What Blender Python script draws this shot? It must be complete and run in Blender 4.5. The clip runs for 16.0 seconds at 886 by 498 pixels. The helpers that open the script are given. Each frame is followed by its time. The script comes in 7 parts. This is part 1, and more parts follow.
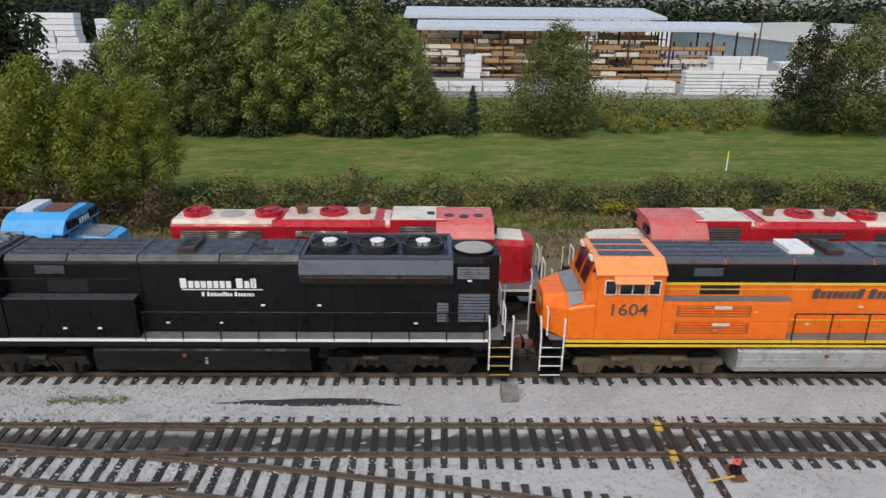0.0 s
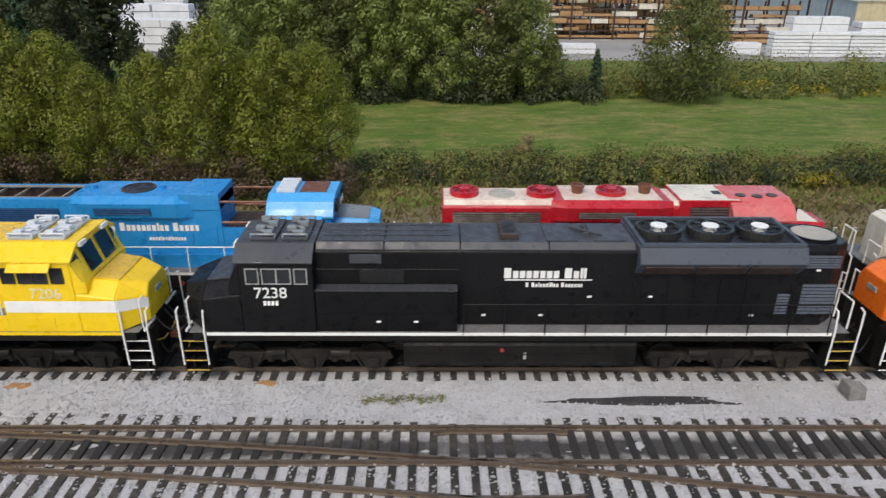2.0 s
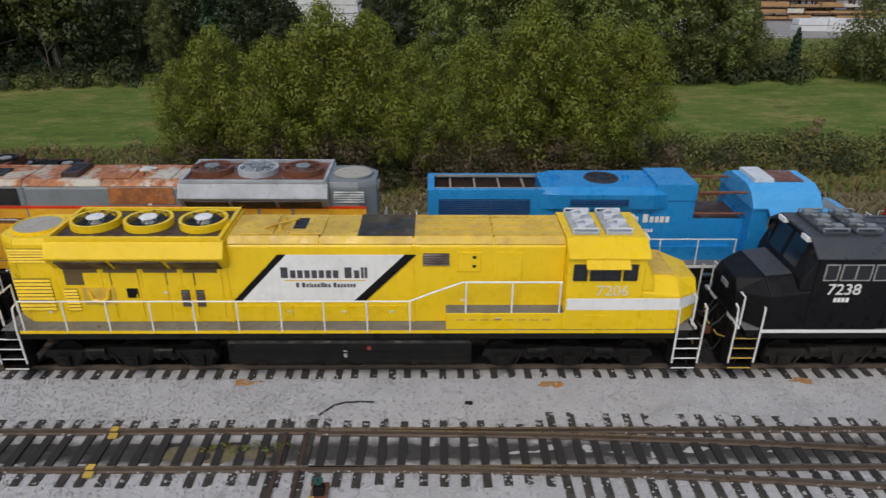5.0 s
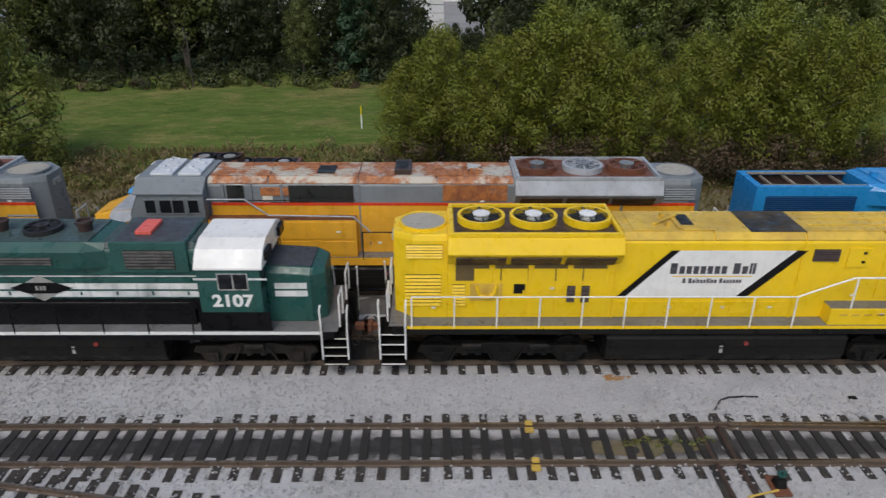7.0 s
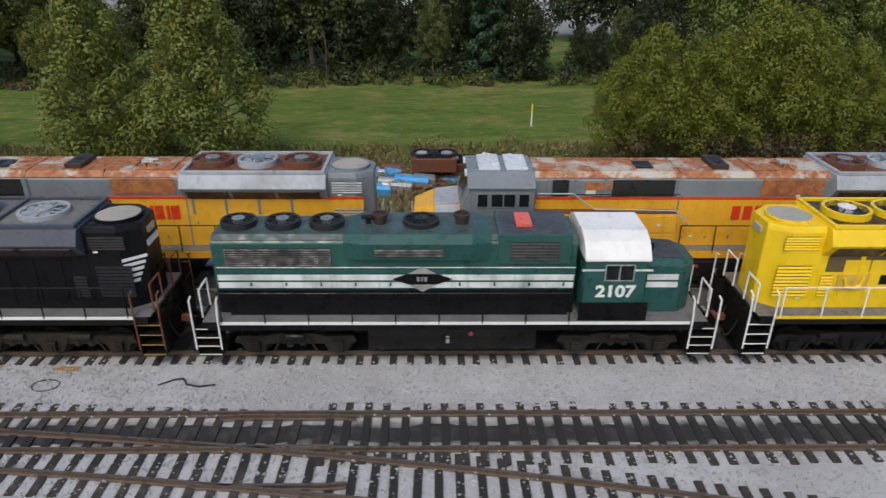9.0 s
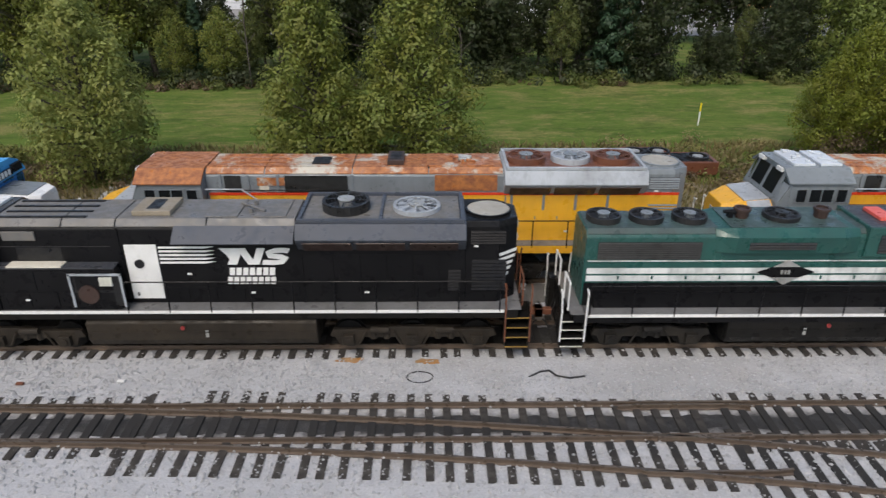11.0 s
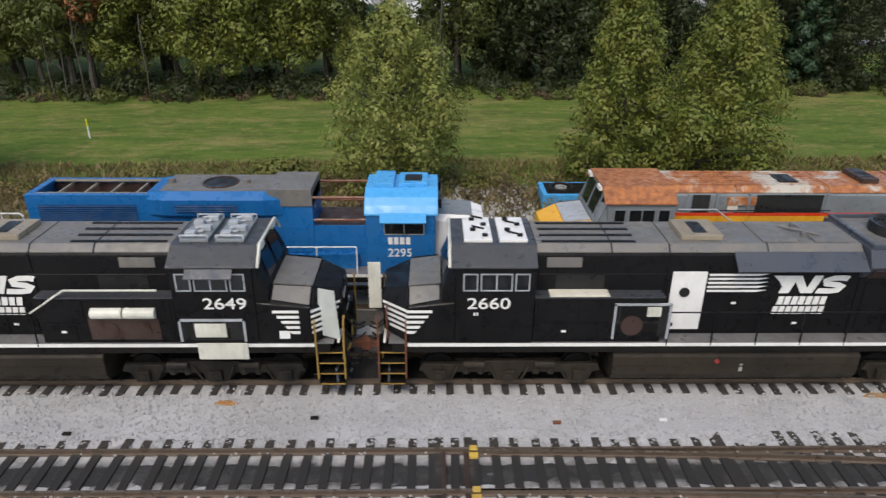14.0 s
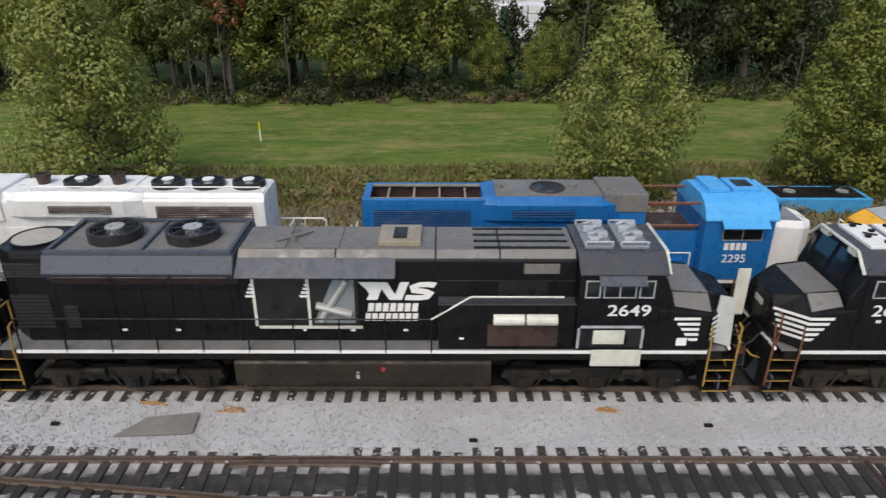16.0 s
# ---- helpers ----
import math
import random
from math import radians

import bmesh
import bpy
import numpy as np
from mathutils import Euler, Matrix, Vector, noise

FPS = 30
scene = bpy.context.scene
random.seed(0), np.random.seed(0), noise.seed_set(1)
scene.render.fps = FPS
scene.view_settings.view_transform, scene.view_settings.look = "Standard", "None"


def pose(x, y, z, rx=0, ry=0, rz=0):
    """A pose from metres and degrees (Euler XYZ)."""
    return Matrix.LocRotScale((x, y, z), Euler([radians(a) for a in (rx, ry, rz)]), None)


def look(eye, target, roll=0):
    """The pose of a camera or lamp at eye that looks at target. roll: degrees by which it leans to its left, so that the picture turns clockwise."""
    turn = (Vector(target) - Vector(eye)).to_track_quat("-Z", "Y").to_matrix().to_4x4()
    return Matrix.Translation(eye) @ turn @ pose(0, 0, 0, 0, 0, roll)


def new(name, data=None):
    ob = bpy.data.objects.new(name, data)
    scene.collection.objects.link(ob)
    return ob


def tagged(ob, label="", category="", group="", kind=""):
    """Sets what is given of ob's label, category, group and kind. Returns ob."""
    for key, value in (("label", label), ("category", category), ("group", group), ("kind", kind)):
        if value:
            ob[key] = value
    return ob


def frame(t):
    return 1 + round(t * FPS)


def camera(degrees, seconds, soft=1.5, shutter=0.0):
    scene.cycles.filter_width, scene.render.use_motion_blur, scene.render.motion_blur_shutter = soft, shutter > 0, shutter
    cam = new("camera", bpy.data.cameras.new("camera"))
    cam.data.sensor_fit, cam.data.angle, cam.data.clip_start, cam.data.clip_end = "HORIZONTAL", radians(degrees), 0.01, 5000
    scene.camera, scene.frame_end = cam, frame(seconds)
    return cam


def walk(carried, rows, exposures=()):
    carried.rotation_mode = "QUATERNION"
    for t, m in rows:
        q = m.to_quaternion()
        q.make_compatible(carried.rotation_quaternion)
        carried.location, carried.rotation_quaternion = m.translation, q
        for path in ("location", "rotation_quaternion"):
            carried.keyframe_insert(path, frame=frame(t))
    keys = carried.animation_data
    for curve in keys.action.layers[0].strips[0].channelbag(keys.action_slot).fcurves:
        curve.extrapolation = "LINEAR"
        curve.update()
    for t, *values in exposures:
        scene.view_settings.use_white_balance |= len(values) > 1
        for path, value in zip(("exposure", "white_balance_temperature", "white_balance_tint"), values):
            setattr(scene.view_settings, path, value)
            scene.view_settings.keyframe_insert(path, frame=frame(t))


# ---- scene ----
cam = camera(66.7, 16.0, soft=1.35, shutter=0.25)
PATH = [
    (0, (1.007, -22.536, 13.085), (1.032, -20.66, 12.393), 0.5),
    (0.5, (-1.729, -21.797, 13.052), (-1.702, -19.92, 12.362), 0.5),
    (1, (-4.461, -21.208, 13.078), (-4.435, -19.332, 12.384), 0.4),
    (1.5, (-7.232, -20.705, 13.023), (-7.206, -18.84, 12.301), 0.4),
    (2, (-9.937, -20.312, 13.033), (-9.916, -18.476, 12.238), 0.4),
    (2.5, (-12.727, -20.016, 13.067), (-12.708, -18.204, 12.22), 0.4),
    (3, (-15.608, -19.78, 13.111), (-15.59, -17.972, 12.256), 0.4),
    (3.5, (-18.611, -19.597, 13.177), (-18.588, -17.79, 12.319), 0.4),
    (4, (-21.629, -19.453, 13.155), (-21.6, -17.646, 12.299), 0.4),
    (5.25, (-29.0, -19.18, 13.09), (-28.976, -17.372, 12.234), 0.35),
    (6.5, (-36.294, -19.195, 13.033), (-36.275, -17.387, 12.177), 0.3),
    (7, (-39.252, -19.286, 13.004), (-39.231, -17.478, 12.148), 0.3),
    (7.5, (-42.18, -19.411, 13.029), (-42.161, -17.604, 12.173), 0.2),
    (8, (-45.12, -19.583, 13.035), (-45.1, -17.776, 12.178), 0.3),
    (8.5, (-48.039, -19.733, 13.045), (-48.017, -17.926, 12.188), 0.3),
    (9, (-51.052, -19.803, 13.003), (-51.023, -17.997, 12.145), 0.4),
    (9.5, (-53.956, -19.829, 12.942), (-53.923, -18.021, 12.087), 0.5),
    (10.75, (-61.26, -20.14, 12.9), (-61.229, -18.332, 12.047), 0.35),
    (12, (-68.246, -19.766, 12.842), (-68.217, -17.957, 11.99), 0.2),
    (12.5, (-70.949, -19.239, 12.865), (-70.919, -17.431, 12.012), 0.3),
    (13, (-73.66, -18.769, 12.878), (-73.632, -16.961, 12.023), 0.3),
    (13.5, (-76.5, -18.476, 12.69), (-76.467, -16.659, 11.853), 0.4),
    (14, (-79.273, -18.183, 12.618), (-79.243, -16.365, 11.785), 0.4),
    (14.5, (-82.094, -17.935, 12.608), (-82.067, -16.117, 11.776), 0.4),
    (15, (-84.924, -17.748, 12.656), (-84.902, -15.929, 11.826), 0.4),
    (15.5, (-87.69, -17.766, 12.651), (-87.673, -15.947, 11.82), 0.3),
    (16, (-90.421, -17.95, 12.679), (-90.414, -16.131, 11.848), 0.2),
]
walk(cam, [(t, look(eye, target, roll)) for t, eye, target, roll in PATH], [(0.0, 0.1, 7100, 10), (1.0, 0.25, 7150, 10), (2.5, 0.23, 7150, 10), (3.5, -0.06, 7100, 10), (5.5, -0.25, 6950, 10), (7.5, -0.25, 6850, 10), (9.5, 0.0, 6950, 10), (12.5, 0.17, 7150, 10), (16.0, 0.18, 7150, 10)])

# ---- light: overcast sky, soft sun behind cloud ----
world = bpy.data.worlds.new("overcast_sky")
scene.world = world
world.use_nodes = True
wn = world.node_tree.nodes
wl = world.node_tree.links
sky = wn.new("ShaderNodeTexSky")
sky.sky_type = 'NISHITA'
sky.sun_disc = False
sky.sun_elevation = radians(52)
sky.sun_rotation = radians(200)
sky.air_density, sky.dust_density, sky.ozone_density = 1.0, 2.0, 1.0
wn["Background"].inputs["Strength"].default_value = 0.17
wl.new(sky.outputs[0], wn["Background"].inputs["Color"])
sun = new("sun", bpy.data.lights.new("sun", 'SUN'))
sun.data.energy, sun.data.angle, sun.data.color = 1.3, radians(25), (1.0, 0.98, 0.95)
sun.matrix_world = look((0, 0, 50), (12, 35, 0))


# ---- materials ----
def nodes_of(name):
    m = bpy.data.materials.new(name)
    m.use_nodes = True
    nt = m.node_tree
    return m, nt.nodes, nt.links, nt.nodes["Principled BSDF"]


def noise_at(n, l, scale, detail=4, stretch=(1, 1, 1), rough=0.6):
    tc, mp, tx = n.new("ShaderNodeTexCoord"), n.new("ShaderNodeMapping"), n.new("ShaderNodeTexNoise")
    mp.inputs["Scale"].default_value = stretch
    tx.inputs["Scale"].default_value, tx.inputs["Detail"].default_value, tx.inputs["Roughness"].default_value = scale, detail, rough
    l.new(tc.outputs["Object"], mp.inputs[0])
    l.new(mp.outputs[0], tx.inputs["Vector"])
    return tx.outputs["Fac"]


def ramp(n, l, src, lo, hi, top=1.0):
    r = n.new("ShaderNodeMapRange")
    r.inputs["From Min"].default_value, r.inputs["From Max"].default_value, r.inputs["To Max"].default_value = lo, hi, top
    l.new(src, r.inputs["Value"])
    return r.outputs[0]


def mix(n, l, fac, a, b):
    x = n.new("ShaderNodeMix")
    x.data_type = 'RGBA'
    if isinstance(fac, float):
        x.inputs[0].default_value = fac
    else:
        l.new(fac, x.inputs[0])
    for i, c in ((6, a), (7, b)):
        if isinstance(c, tuple):
            x.inputs[i].default_value = (*c, 1)
        else:
            l.new(c, x.inputs[i])
    return x.outputs[2]


def bump(n, l, bsdf, src, strength, dist=0.02):
    b = n.new("ShaderNodeBump")
    b.inputs["Strength"].default_value, b.inputs["Distance"].default_value = strength, dist
    l.new(src, b.inputs["Height"])
    l.new(b.outputs[0], bsdf.inputs["Normal"])


def paint(name, col, rough=0.45, dirt=0.5, dirtcol=(0.06, 0.052, 0.042), rust=0.0, metal=0.0, scale=0.9, spec=0.5):
    """Weathered paint: blotches, vertical streaks, fine speckle and, where given, rust patches."""
    m, n, l, b = nodes_of(name)
    blot = ramp(n, l, noise_at(n, l, scale, 6), 0.42, 0.78, dirt)
    streak = ramp(n, l, noise_at(n, l, 3.0, 5, (1.6, 1.6, 0.18)), 0.5, 0.85, dirt * 0.8)
    fine = noise_at(n, l, 30, 3)
    c = mix(n, l, ramp(n, l, noise_at(n, l, 0.35, 3), 0.3, 0.7, 0.35), col, tuple(min(1, v * 1.2 + 0.012) for v in col))
    c = mix(n, l, blot, c, dirtcol)
    c = mix(n, l, streak, c, dirtcol)
    if rust:
        patch = ramp(n, l, noise_at(n, l, 0.75, 8, (1, 1, 1), 0.68), 0.56 - 0.16 * rust, 0.6 - 0.12 * rust)
        tone = mix(n, l, ramp(n, l, noise_at(n, l, 5, 5), 0.35, 0.65), (0.5, 0.19, 0.06), (0.24, 0.085, 0.04))
        c = mix(n, l, patch, c, tone)
    l.new(c, b.inputs["Base Color"])
    l.new(ramp(n, l, noise_at(n, l, 2.5, 4), 0.2, 0.8, min(1, rough * 1.7)), b.inputs["Roughness"])
    b.inputs["Metallic"].default_value = metal
    b.inputs["Specular IOR Level"].default_value = spec
    bump(n, l, b, fine, 0.06, 0.01)
    return m


def two_tone(name, a, c2, scale, lo=0.4, hi=0.6, rough=0.9, bumps=0.5, dist=0.03, fine=40, third=None, stretch=(1, 1, 1), speck=0.55):
    """Rough ground-like surfaces: two colours in patches with fine grain."""
    m, n, l, b = nodes_of(name)
    c = mix(n, l, ramp(n, l, noise_at(n, l, scale, 8, stretch, 0.65), lo, hi), a, c2)
    g = noise_at(n, l, fine, 5, (1, 1, 1), 0.75)
    c = mix(n, l, ramp(n, l, g, 0.35, 0.7, speck), c, tuple(v * 0.45 for v in a))
    if third:
        c = mix(n, l, ramp(n, l, noise_at(n, l, scale * 0.3, 6), 0.52, 0.66, 0.8), c, third)
    l.new(c, b.inputs["Base Color"])
    b.inputs["Roughness"].default_value = rough
    bump(n, l, b, g, bumps, dist)
    return m


def leaf_mat(name, a, c2, c3):
    m, n, l, b = nodes_of(name)
    geo = n.new("ShaderNodeNewGeometry")
    c = mix(n, l, geo.outputs["Random Per Island"], a, c2)
    c = mix(n, l, ramp(n, l, noise_at(n, l, 0.8, 4), 0.4, 0.7, 0.7), c, c3)
    l.new(c, b.inputs["Base Color"])
    b.inputs["Roughness"].default_value = 0.6
    t = n.new("ShaderNodeBsdfTranslucent")
    l.new(c, t.inputs["Color"])
    mx = n.new("ShaderNodeMixShader")
    mx.inputs[0].default_value = 0.38
    l.new(b.outputs[0], mx.inputs[1])
    l.new(t.outputs[0], mx.inputs[2])
    l.new(mx.outputs[0], n["Material Output"].inputs["Surface"])
    return m


def dripped_bed(name, yc):
    """Pale ballast with a long oily drip band along the middle of a track, broken up along its length."""
    m, n, l, b = nodes_of(name)
    tc, sp = n.new("ShaderNodeTexCoord"), n.new("ShaderNodeSeparateXYZ")
    l.new(tc.outputs["Object"], sp.inputs[0])
    off, ab = n.new("ShaderNodeMath"), n.new("ShaderNodeMath")
    off.operation, ab.operation = 'SUBTRACT', 'ABSOLUTE'
    off.inputs[1].default_value = yc
    l.new(sp.outputs["Y"], off.inputs[0])
    l.new(off.outputs[0], ab.inputs[0])
    wob = n.new("ShaderNodeMath")
    wob.operation = 'ADD'
    l.new(ab.outputs[0], wob.inputs[0])
    l.new(ramp(n, l, noise_at(n, l, 2.2, 5), 0.3, 0.7, 0.3), wob.inputs[1])
    band = n.new("ShaderNodeMapRange")
    band.inputs["From Min"].default_value, band.inputs["From Max"].default_value = 0.82, 0.4
    l.new(wob.outputs[0], band.inputs["Value"])
    mul = n.new("ShaderNodeMath")
    mul.operation = 'MULTIPLY'
    l.new(band.outputs[0], mul.inputs[0])
    l.new(ramp(n, l, noise_at(n, l, 0.16, 4, (1, 0.2, 1)), 0.2, 0.42, 0.97), mul.inputs[1])
    g = noise_at(n, l, 16, 5, (1, 1, 1), 0.75)
    pale = mix(n, l, ramp(n, l, g, 0.35, 0.7, 0.5), (0.56, 0.55, 0.54), (0.26, 0.245, 0.23))
    oily = mix(n, l, ramp(n, l, g, 0.35, 0.7), (0.055, 0.053, 0.052), (0.02, 0.019, 0.019))
    l.new(mix(n, l, mul.outputs[0], pale, oily), b.inputs["Base Color"])
    b.inputs["Roughness"].default_value = 0.9
    bump(n, l, b, g, 0.7, 0.05)
    return m


def turf(name):
    """Mown grass: long mower streaks of dark and olive green, dry tan patches and fine grain."""
    m, n, l, b = nodes_of(name)
    c = mix(n, l, ramp(n, l, noise_at(n, l, 0.5, 6, (0.22, 1.2, 1)), 0.38, 0.62), (0.075, 0.14, 0.022), (0.15, 0.2, 0.042))
    c = mix(n, l, ramp(n, l, noise_at(n, l, 0.05, 4), 0.42, 0.6, 0.45), c, (0.11, 0.17, 0.03))
    c = mix(n, l, ramp(n, l, noise_at(n, l, 0.6, 7, (0.35, 0.6, 1), 0.7), 0.49, 0.64, 0.75), c, (0.3, 0.255, 0.1))
    c = mix(n, l, ramp(n, l, noise_at(n, l, 0.9, 7, (0.4, 0.7, 1), 0.7), 0.52, 0.66, 0.6), c, (0.045, 0.075, 0.016))
    c = mix(n, l, ramp(n, l, noise_at(n, l, 1.6, 6, (0.5, 1.3, 1), 0.75), 0.5, 0.62, 0.55), c, (0.06, 0.1, 0.018))
    c = mix(n, l, ramp(n, l, noise_at(n, l, 1.3, 6, (0.5, 1.1, 1), 0.75), 0.53, 0.66, 0.6), c, (0.34, 0.27, 0.12))
    g = noise_at(n, l, 5, 6, (1, 1, 1), 0.8)
    c = mix(n, l, ramp(n, l, g, 0.4, 0.66, 0.5), c, (0.055, 0.08, 0.02))
    l.new(c, b.inputs["Base Color"])
    b.inputs["Roughness"].default_value = 0.95
    b.inputs["Specular IOR Level"].default_value = 0.15
    bump(n, l, b, g, 0.6, 0.06)
    return m


def glass_mat(name, col):
    m, n, l, b = nodes_of(name)
    b.inputs["Base Color"].default_value = (*col, 1)
    b.inputs["Roughness"].default_value = 0.08
    b.inputs["Specular IOR Level"].default_value = 0.6
    return m


BLACK = paint("black_paint", (0.006, 0.006, 0.007), 0.45, 0.08, (0.024, 0.022, 0.02), spec=0.16)
BLACKROOF = paint("lighter_black_roof", (0.042, 0.046, 0.055), 0.55, 0.35, (0.1, 0.095, 0.085))
GREYROOF = paint("dusty_grey_roof", (0.14, 0.138, 0.135), 0.6, 0.45, (0.27, 0.225, 0.16))
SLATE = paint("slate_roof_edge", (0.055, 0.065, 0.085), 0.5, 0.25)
YELLOW = paint("yellow_paint", (0.86, 0.57, 0.012), 0.42, 0.16, (0.42, 0.25, 0.02))
# Stained roof yellow, used as well for painted shade in the side recess.
YELLOWROOF = paint("stained_and_shaded_yellow", (0.72, 0.48, 0.06), 0.5, 0.75, (0.3, 0.17, 0.05))
ORANGE = paint("orange_paint", (0.85, 0.165, 0.012), 0.38, 0.12, (0.3, 0.07, 0.02))
GREEN = paint("dark_green_paint", (0.016, 0.085, 0.072), 0.42, 0.35, (0.02, 0.03, 0.03))
GREENROOF = paint("worn_green_roof", (0.05, 0.085, 0.08), 0.55, 0.7, (0.035, 0.035, 0.035))
BLUE = paint("bright_blue_paint", (0.008, 0.235, 0.56), 0.4, 0.12, (0.02, 0.09, 0.2))
DEEPBLUE = paint("deep_blue_paint", (0.006, 0.13, 0.37), 0.4, 0.14, (0.01, 0.05, 0.14))
LIGHTBLUE = paint("light_blue_paint", (0.06, 0.36, 0.72), 0.4, 0.1, (0.05, 0.16, 0.28))
RED = paint("red_paint", (0.45, 0.012, 0.022), 0.4, 0.25, (0.12, 0.01, 0.012))
PINKRED = paint("sun_faded_pinkish_red", (0.56, 0.1, 0.1), 0.5, 0.4, (0.6, 0.35, 0.3))
REDROOF = paint("faded_red_and_cream_roof", (0.68, 0.6, 0.5), 0.6, 0.6, (0.4, 0.05, 0.05))
CREAM = paint("cream_paint", (0.7, 0.66, 0.55), 0.5, 0.3)
WHITE = paint("white_paint", (0.8, 0.8, 0.78), 0.45, 0.25, (0.35, 0.33, 0.28))
WORNWHITE = paint("worn_white_stripe", (0.75, 0.76, 0.74), 0.5, 0.75, (0.1, 0.13, 0.12))
UPYELLOW = paint("armour_yellow_paint", (0.82, 0.42, 0.03), 0.45, 0.35, (0.4, 0.2, 0.05))
UPGREY = paint("harbour_grey_paint", (0.2, 0.225, 0.24), 0.5, 0.3)
UPRUST = paint("rusting_grey_roof", (0.5, 0.47, 0.4), 0.65, 0.25, (0.3, 0.2, 0.13), 0.85)
RUSTCAB = paint("rust_covered_cab_roof", (0.5, 0.42, 0.36), 0.7, 0.3, (0.3, 0.14, 0.08), 1.6)
# Orange lightened in its own colour for sunlight on the cab roof and visor.
SUNLITORANGE = paint("sunlit_orange_roof_paint", (0.9, 0.3, 0.1), 0.4, 0.1, (0.5, 0.14, 0.05))
DUSTY = paint("brown_dusty_running_gear", (0.024, 0.02, 0.016), 0.85, 0.6, (0.06, 0.047, 0.034), spec=0.15)
PALEUNIT = paint("pale_grey_roof_unit", (0.6, 0.64, 0.68), 0.5, 0.3, (0.36, 0.34, 0.32))
DARKGRILLE = paint("dark_grille_and_opening_shade", (0.014, 0.015, 0.014), 0.7, 0.4, (0.03, 0.027, 0.024))
TANSTEEL = paint("tan_weathered_steel", (0.3, 0.255, 0.19), 0.65, 0.5, (0.15, 0.12, 0.08))
PLATE = paint("brown_end_platform", (0.17, 0.13, 0.105), 0.75, 0.5, (0.08, 0.06, 0.05))
PLOW = paint("worn_blue_grey_plow", (0.075, 0.095, 0.125), 0.6, 0.5, (0.05, 0.04, 0.035))
PALEGREEN = paint("pale_primer_door", (0.5, 0.53, 0.5), 0.6, 0.35)
REDLINE = paint("red_line", (0.7, 0.05, 0.015), 0.4, 0.15)
GREYDECK = paint("grey_walkway", (0.17, 0.17, 0.17), 0.7, 0.6, (0.07, 0.065, 0.06))
UNDER = paint("grimy_underframe", (0.008, 0.0078, 0.0075), 0.8, 0.4, (0.026, 0.022, 0.018), spec=0.15)
TRUCK = paint("dusty_truck_steel", (0.014, 0.013, 0.012), 0.85, 0.6, (0.05, 0.042, 0.032), spec=0.15)
TAN = paint("tan_dusty_truck", (0.11, 0.085, 0.055), 0.8, 0.75, (0.03, 0.025, 0.02), spec=0.2)
SILVER = paint("silver_tank", (0.5, 0.5, 0.49), 0.42, 0.4, (0.2, 0.19, 0.17), 0, 0.4)
# Black for dark parts, and for painting the shade inside openings.
DARK = paint("black_and_opening_shade", (0.006, 0.006, 0.007), 0.8, 0.1)
BROWNDARK = paint("dark_rusty_grille", (0.05, 0.028, 0.022), 0.75, 0.4, (0.02, 0.015, 0.014))
RUSTY = paint("rusty_steel", (0.17, 0.06, 0.03), 0.85, 0.6, (0.07, 0.035, 0.024))
ALU = paint("dull_aluminium", (0.5, 0.5, 0.48), 0.45, 0.4, (0.22, 0.2, 0.17), 0, 0.5)
HATCH = paint("dusty_round_hatch", (0.4, 0.37, 0.31), 0.7, 0.5, (0.2, 0.18, 0.15))
OLDWHITE = paint("old_white_panel", (0.66, 0.66, 0.58), 0.5, 0.4)
ACUNIT = paint("grey_air_conditioner", (0.4, 0.43, 0.46), 0.5, 0.45)
RUBBER = paint("black_rubber", (0.012, 0.012, 0.013), 0.6, 0.3)
GOLD = paint("yellow_lettering", (0.75, 0.48, 0.03), 0.5, 0.1)
GREYTEXT = paint("dark_grey_lettering", (0.06, 0.06, 0.07), 0.5, 0.1)
REDBOX = paint("pinkish_red_lid", (0.75, 0.12, 0.09), 0.5, 0.2)
WINDOW = glass_mat("dark_cab_glass", (0.012, 0.014, 0.016))
RAIL = paint("rusty_rail", (0.13, 0.095, 0.07), 0.65, 0.5, (0.06, 0.042, 0.03), 0, 0.2, 3)
RAILTOP = paint("worn_rail_head", (0.2, 0.165, 0.135), 0.4, 0.4, (0.12, 0.085, 0.06), 0, 0.6, 3)
TIE = two_tone("old_timber_tie", (0.034, 0.029, 0.025), (0.11, 0.1, 0.088), 2.2, 0.42, 0.72, 0.95, 0.6, 0.02, 25)
def oil_band(m):
    """A darker oily middle across a tie, from years of drips."""
    n, l = m.node_tree.nodes, m.node_tree.links
    b = n["Principled BSDF"]
    src = b.inputs["Base Color"].links[0].from_socket
    tc, sp, ab = n.new("ShaderNodeTexCoord"), n.new("ShaderNodeSeparateXYZ"), n.new("ShaderNodeMath")
    ab.operation = 'ABSOLUTE'
    l.new(tc.outputs["Object"], sp.inputs[0])
    l.new(sp.outputs["Y"], ab.inputs[0])
    r = n.new("ShaderNodeMapRange")
    r.inputs["From Min"].default_value, r.inputs["From Max"].default_value, r.inputs["To Max"].default_value = 0.86, 0.42, 0.94
    l.new(ab.outputs[0], r.inputs["Value"])
    l.new(mix(n, l, r.outputs[0], src, (0.022, 0.021, 0.02)), b.inputs["Base Color"])


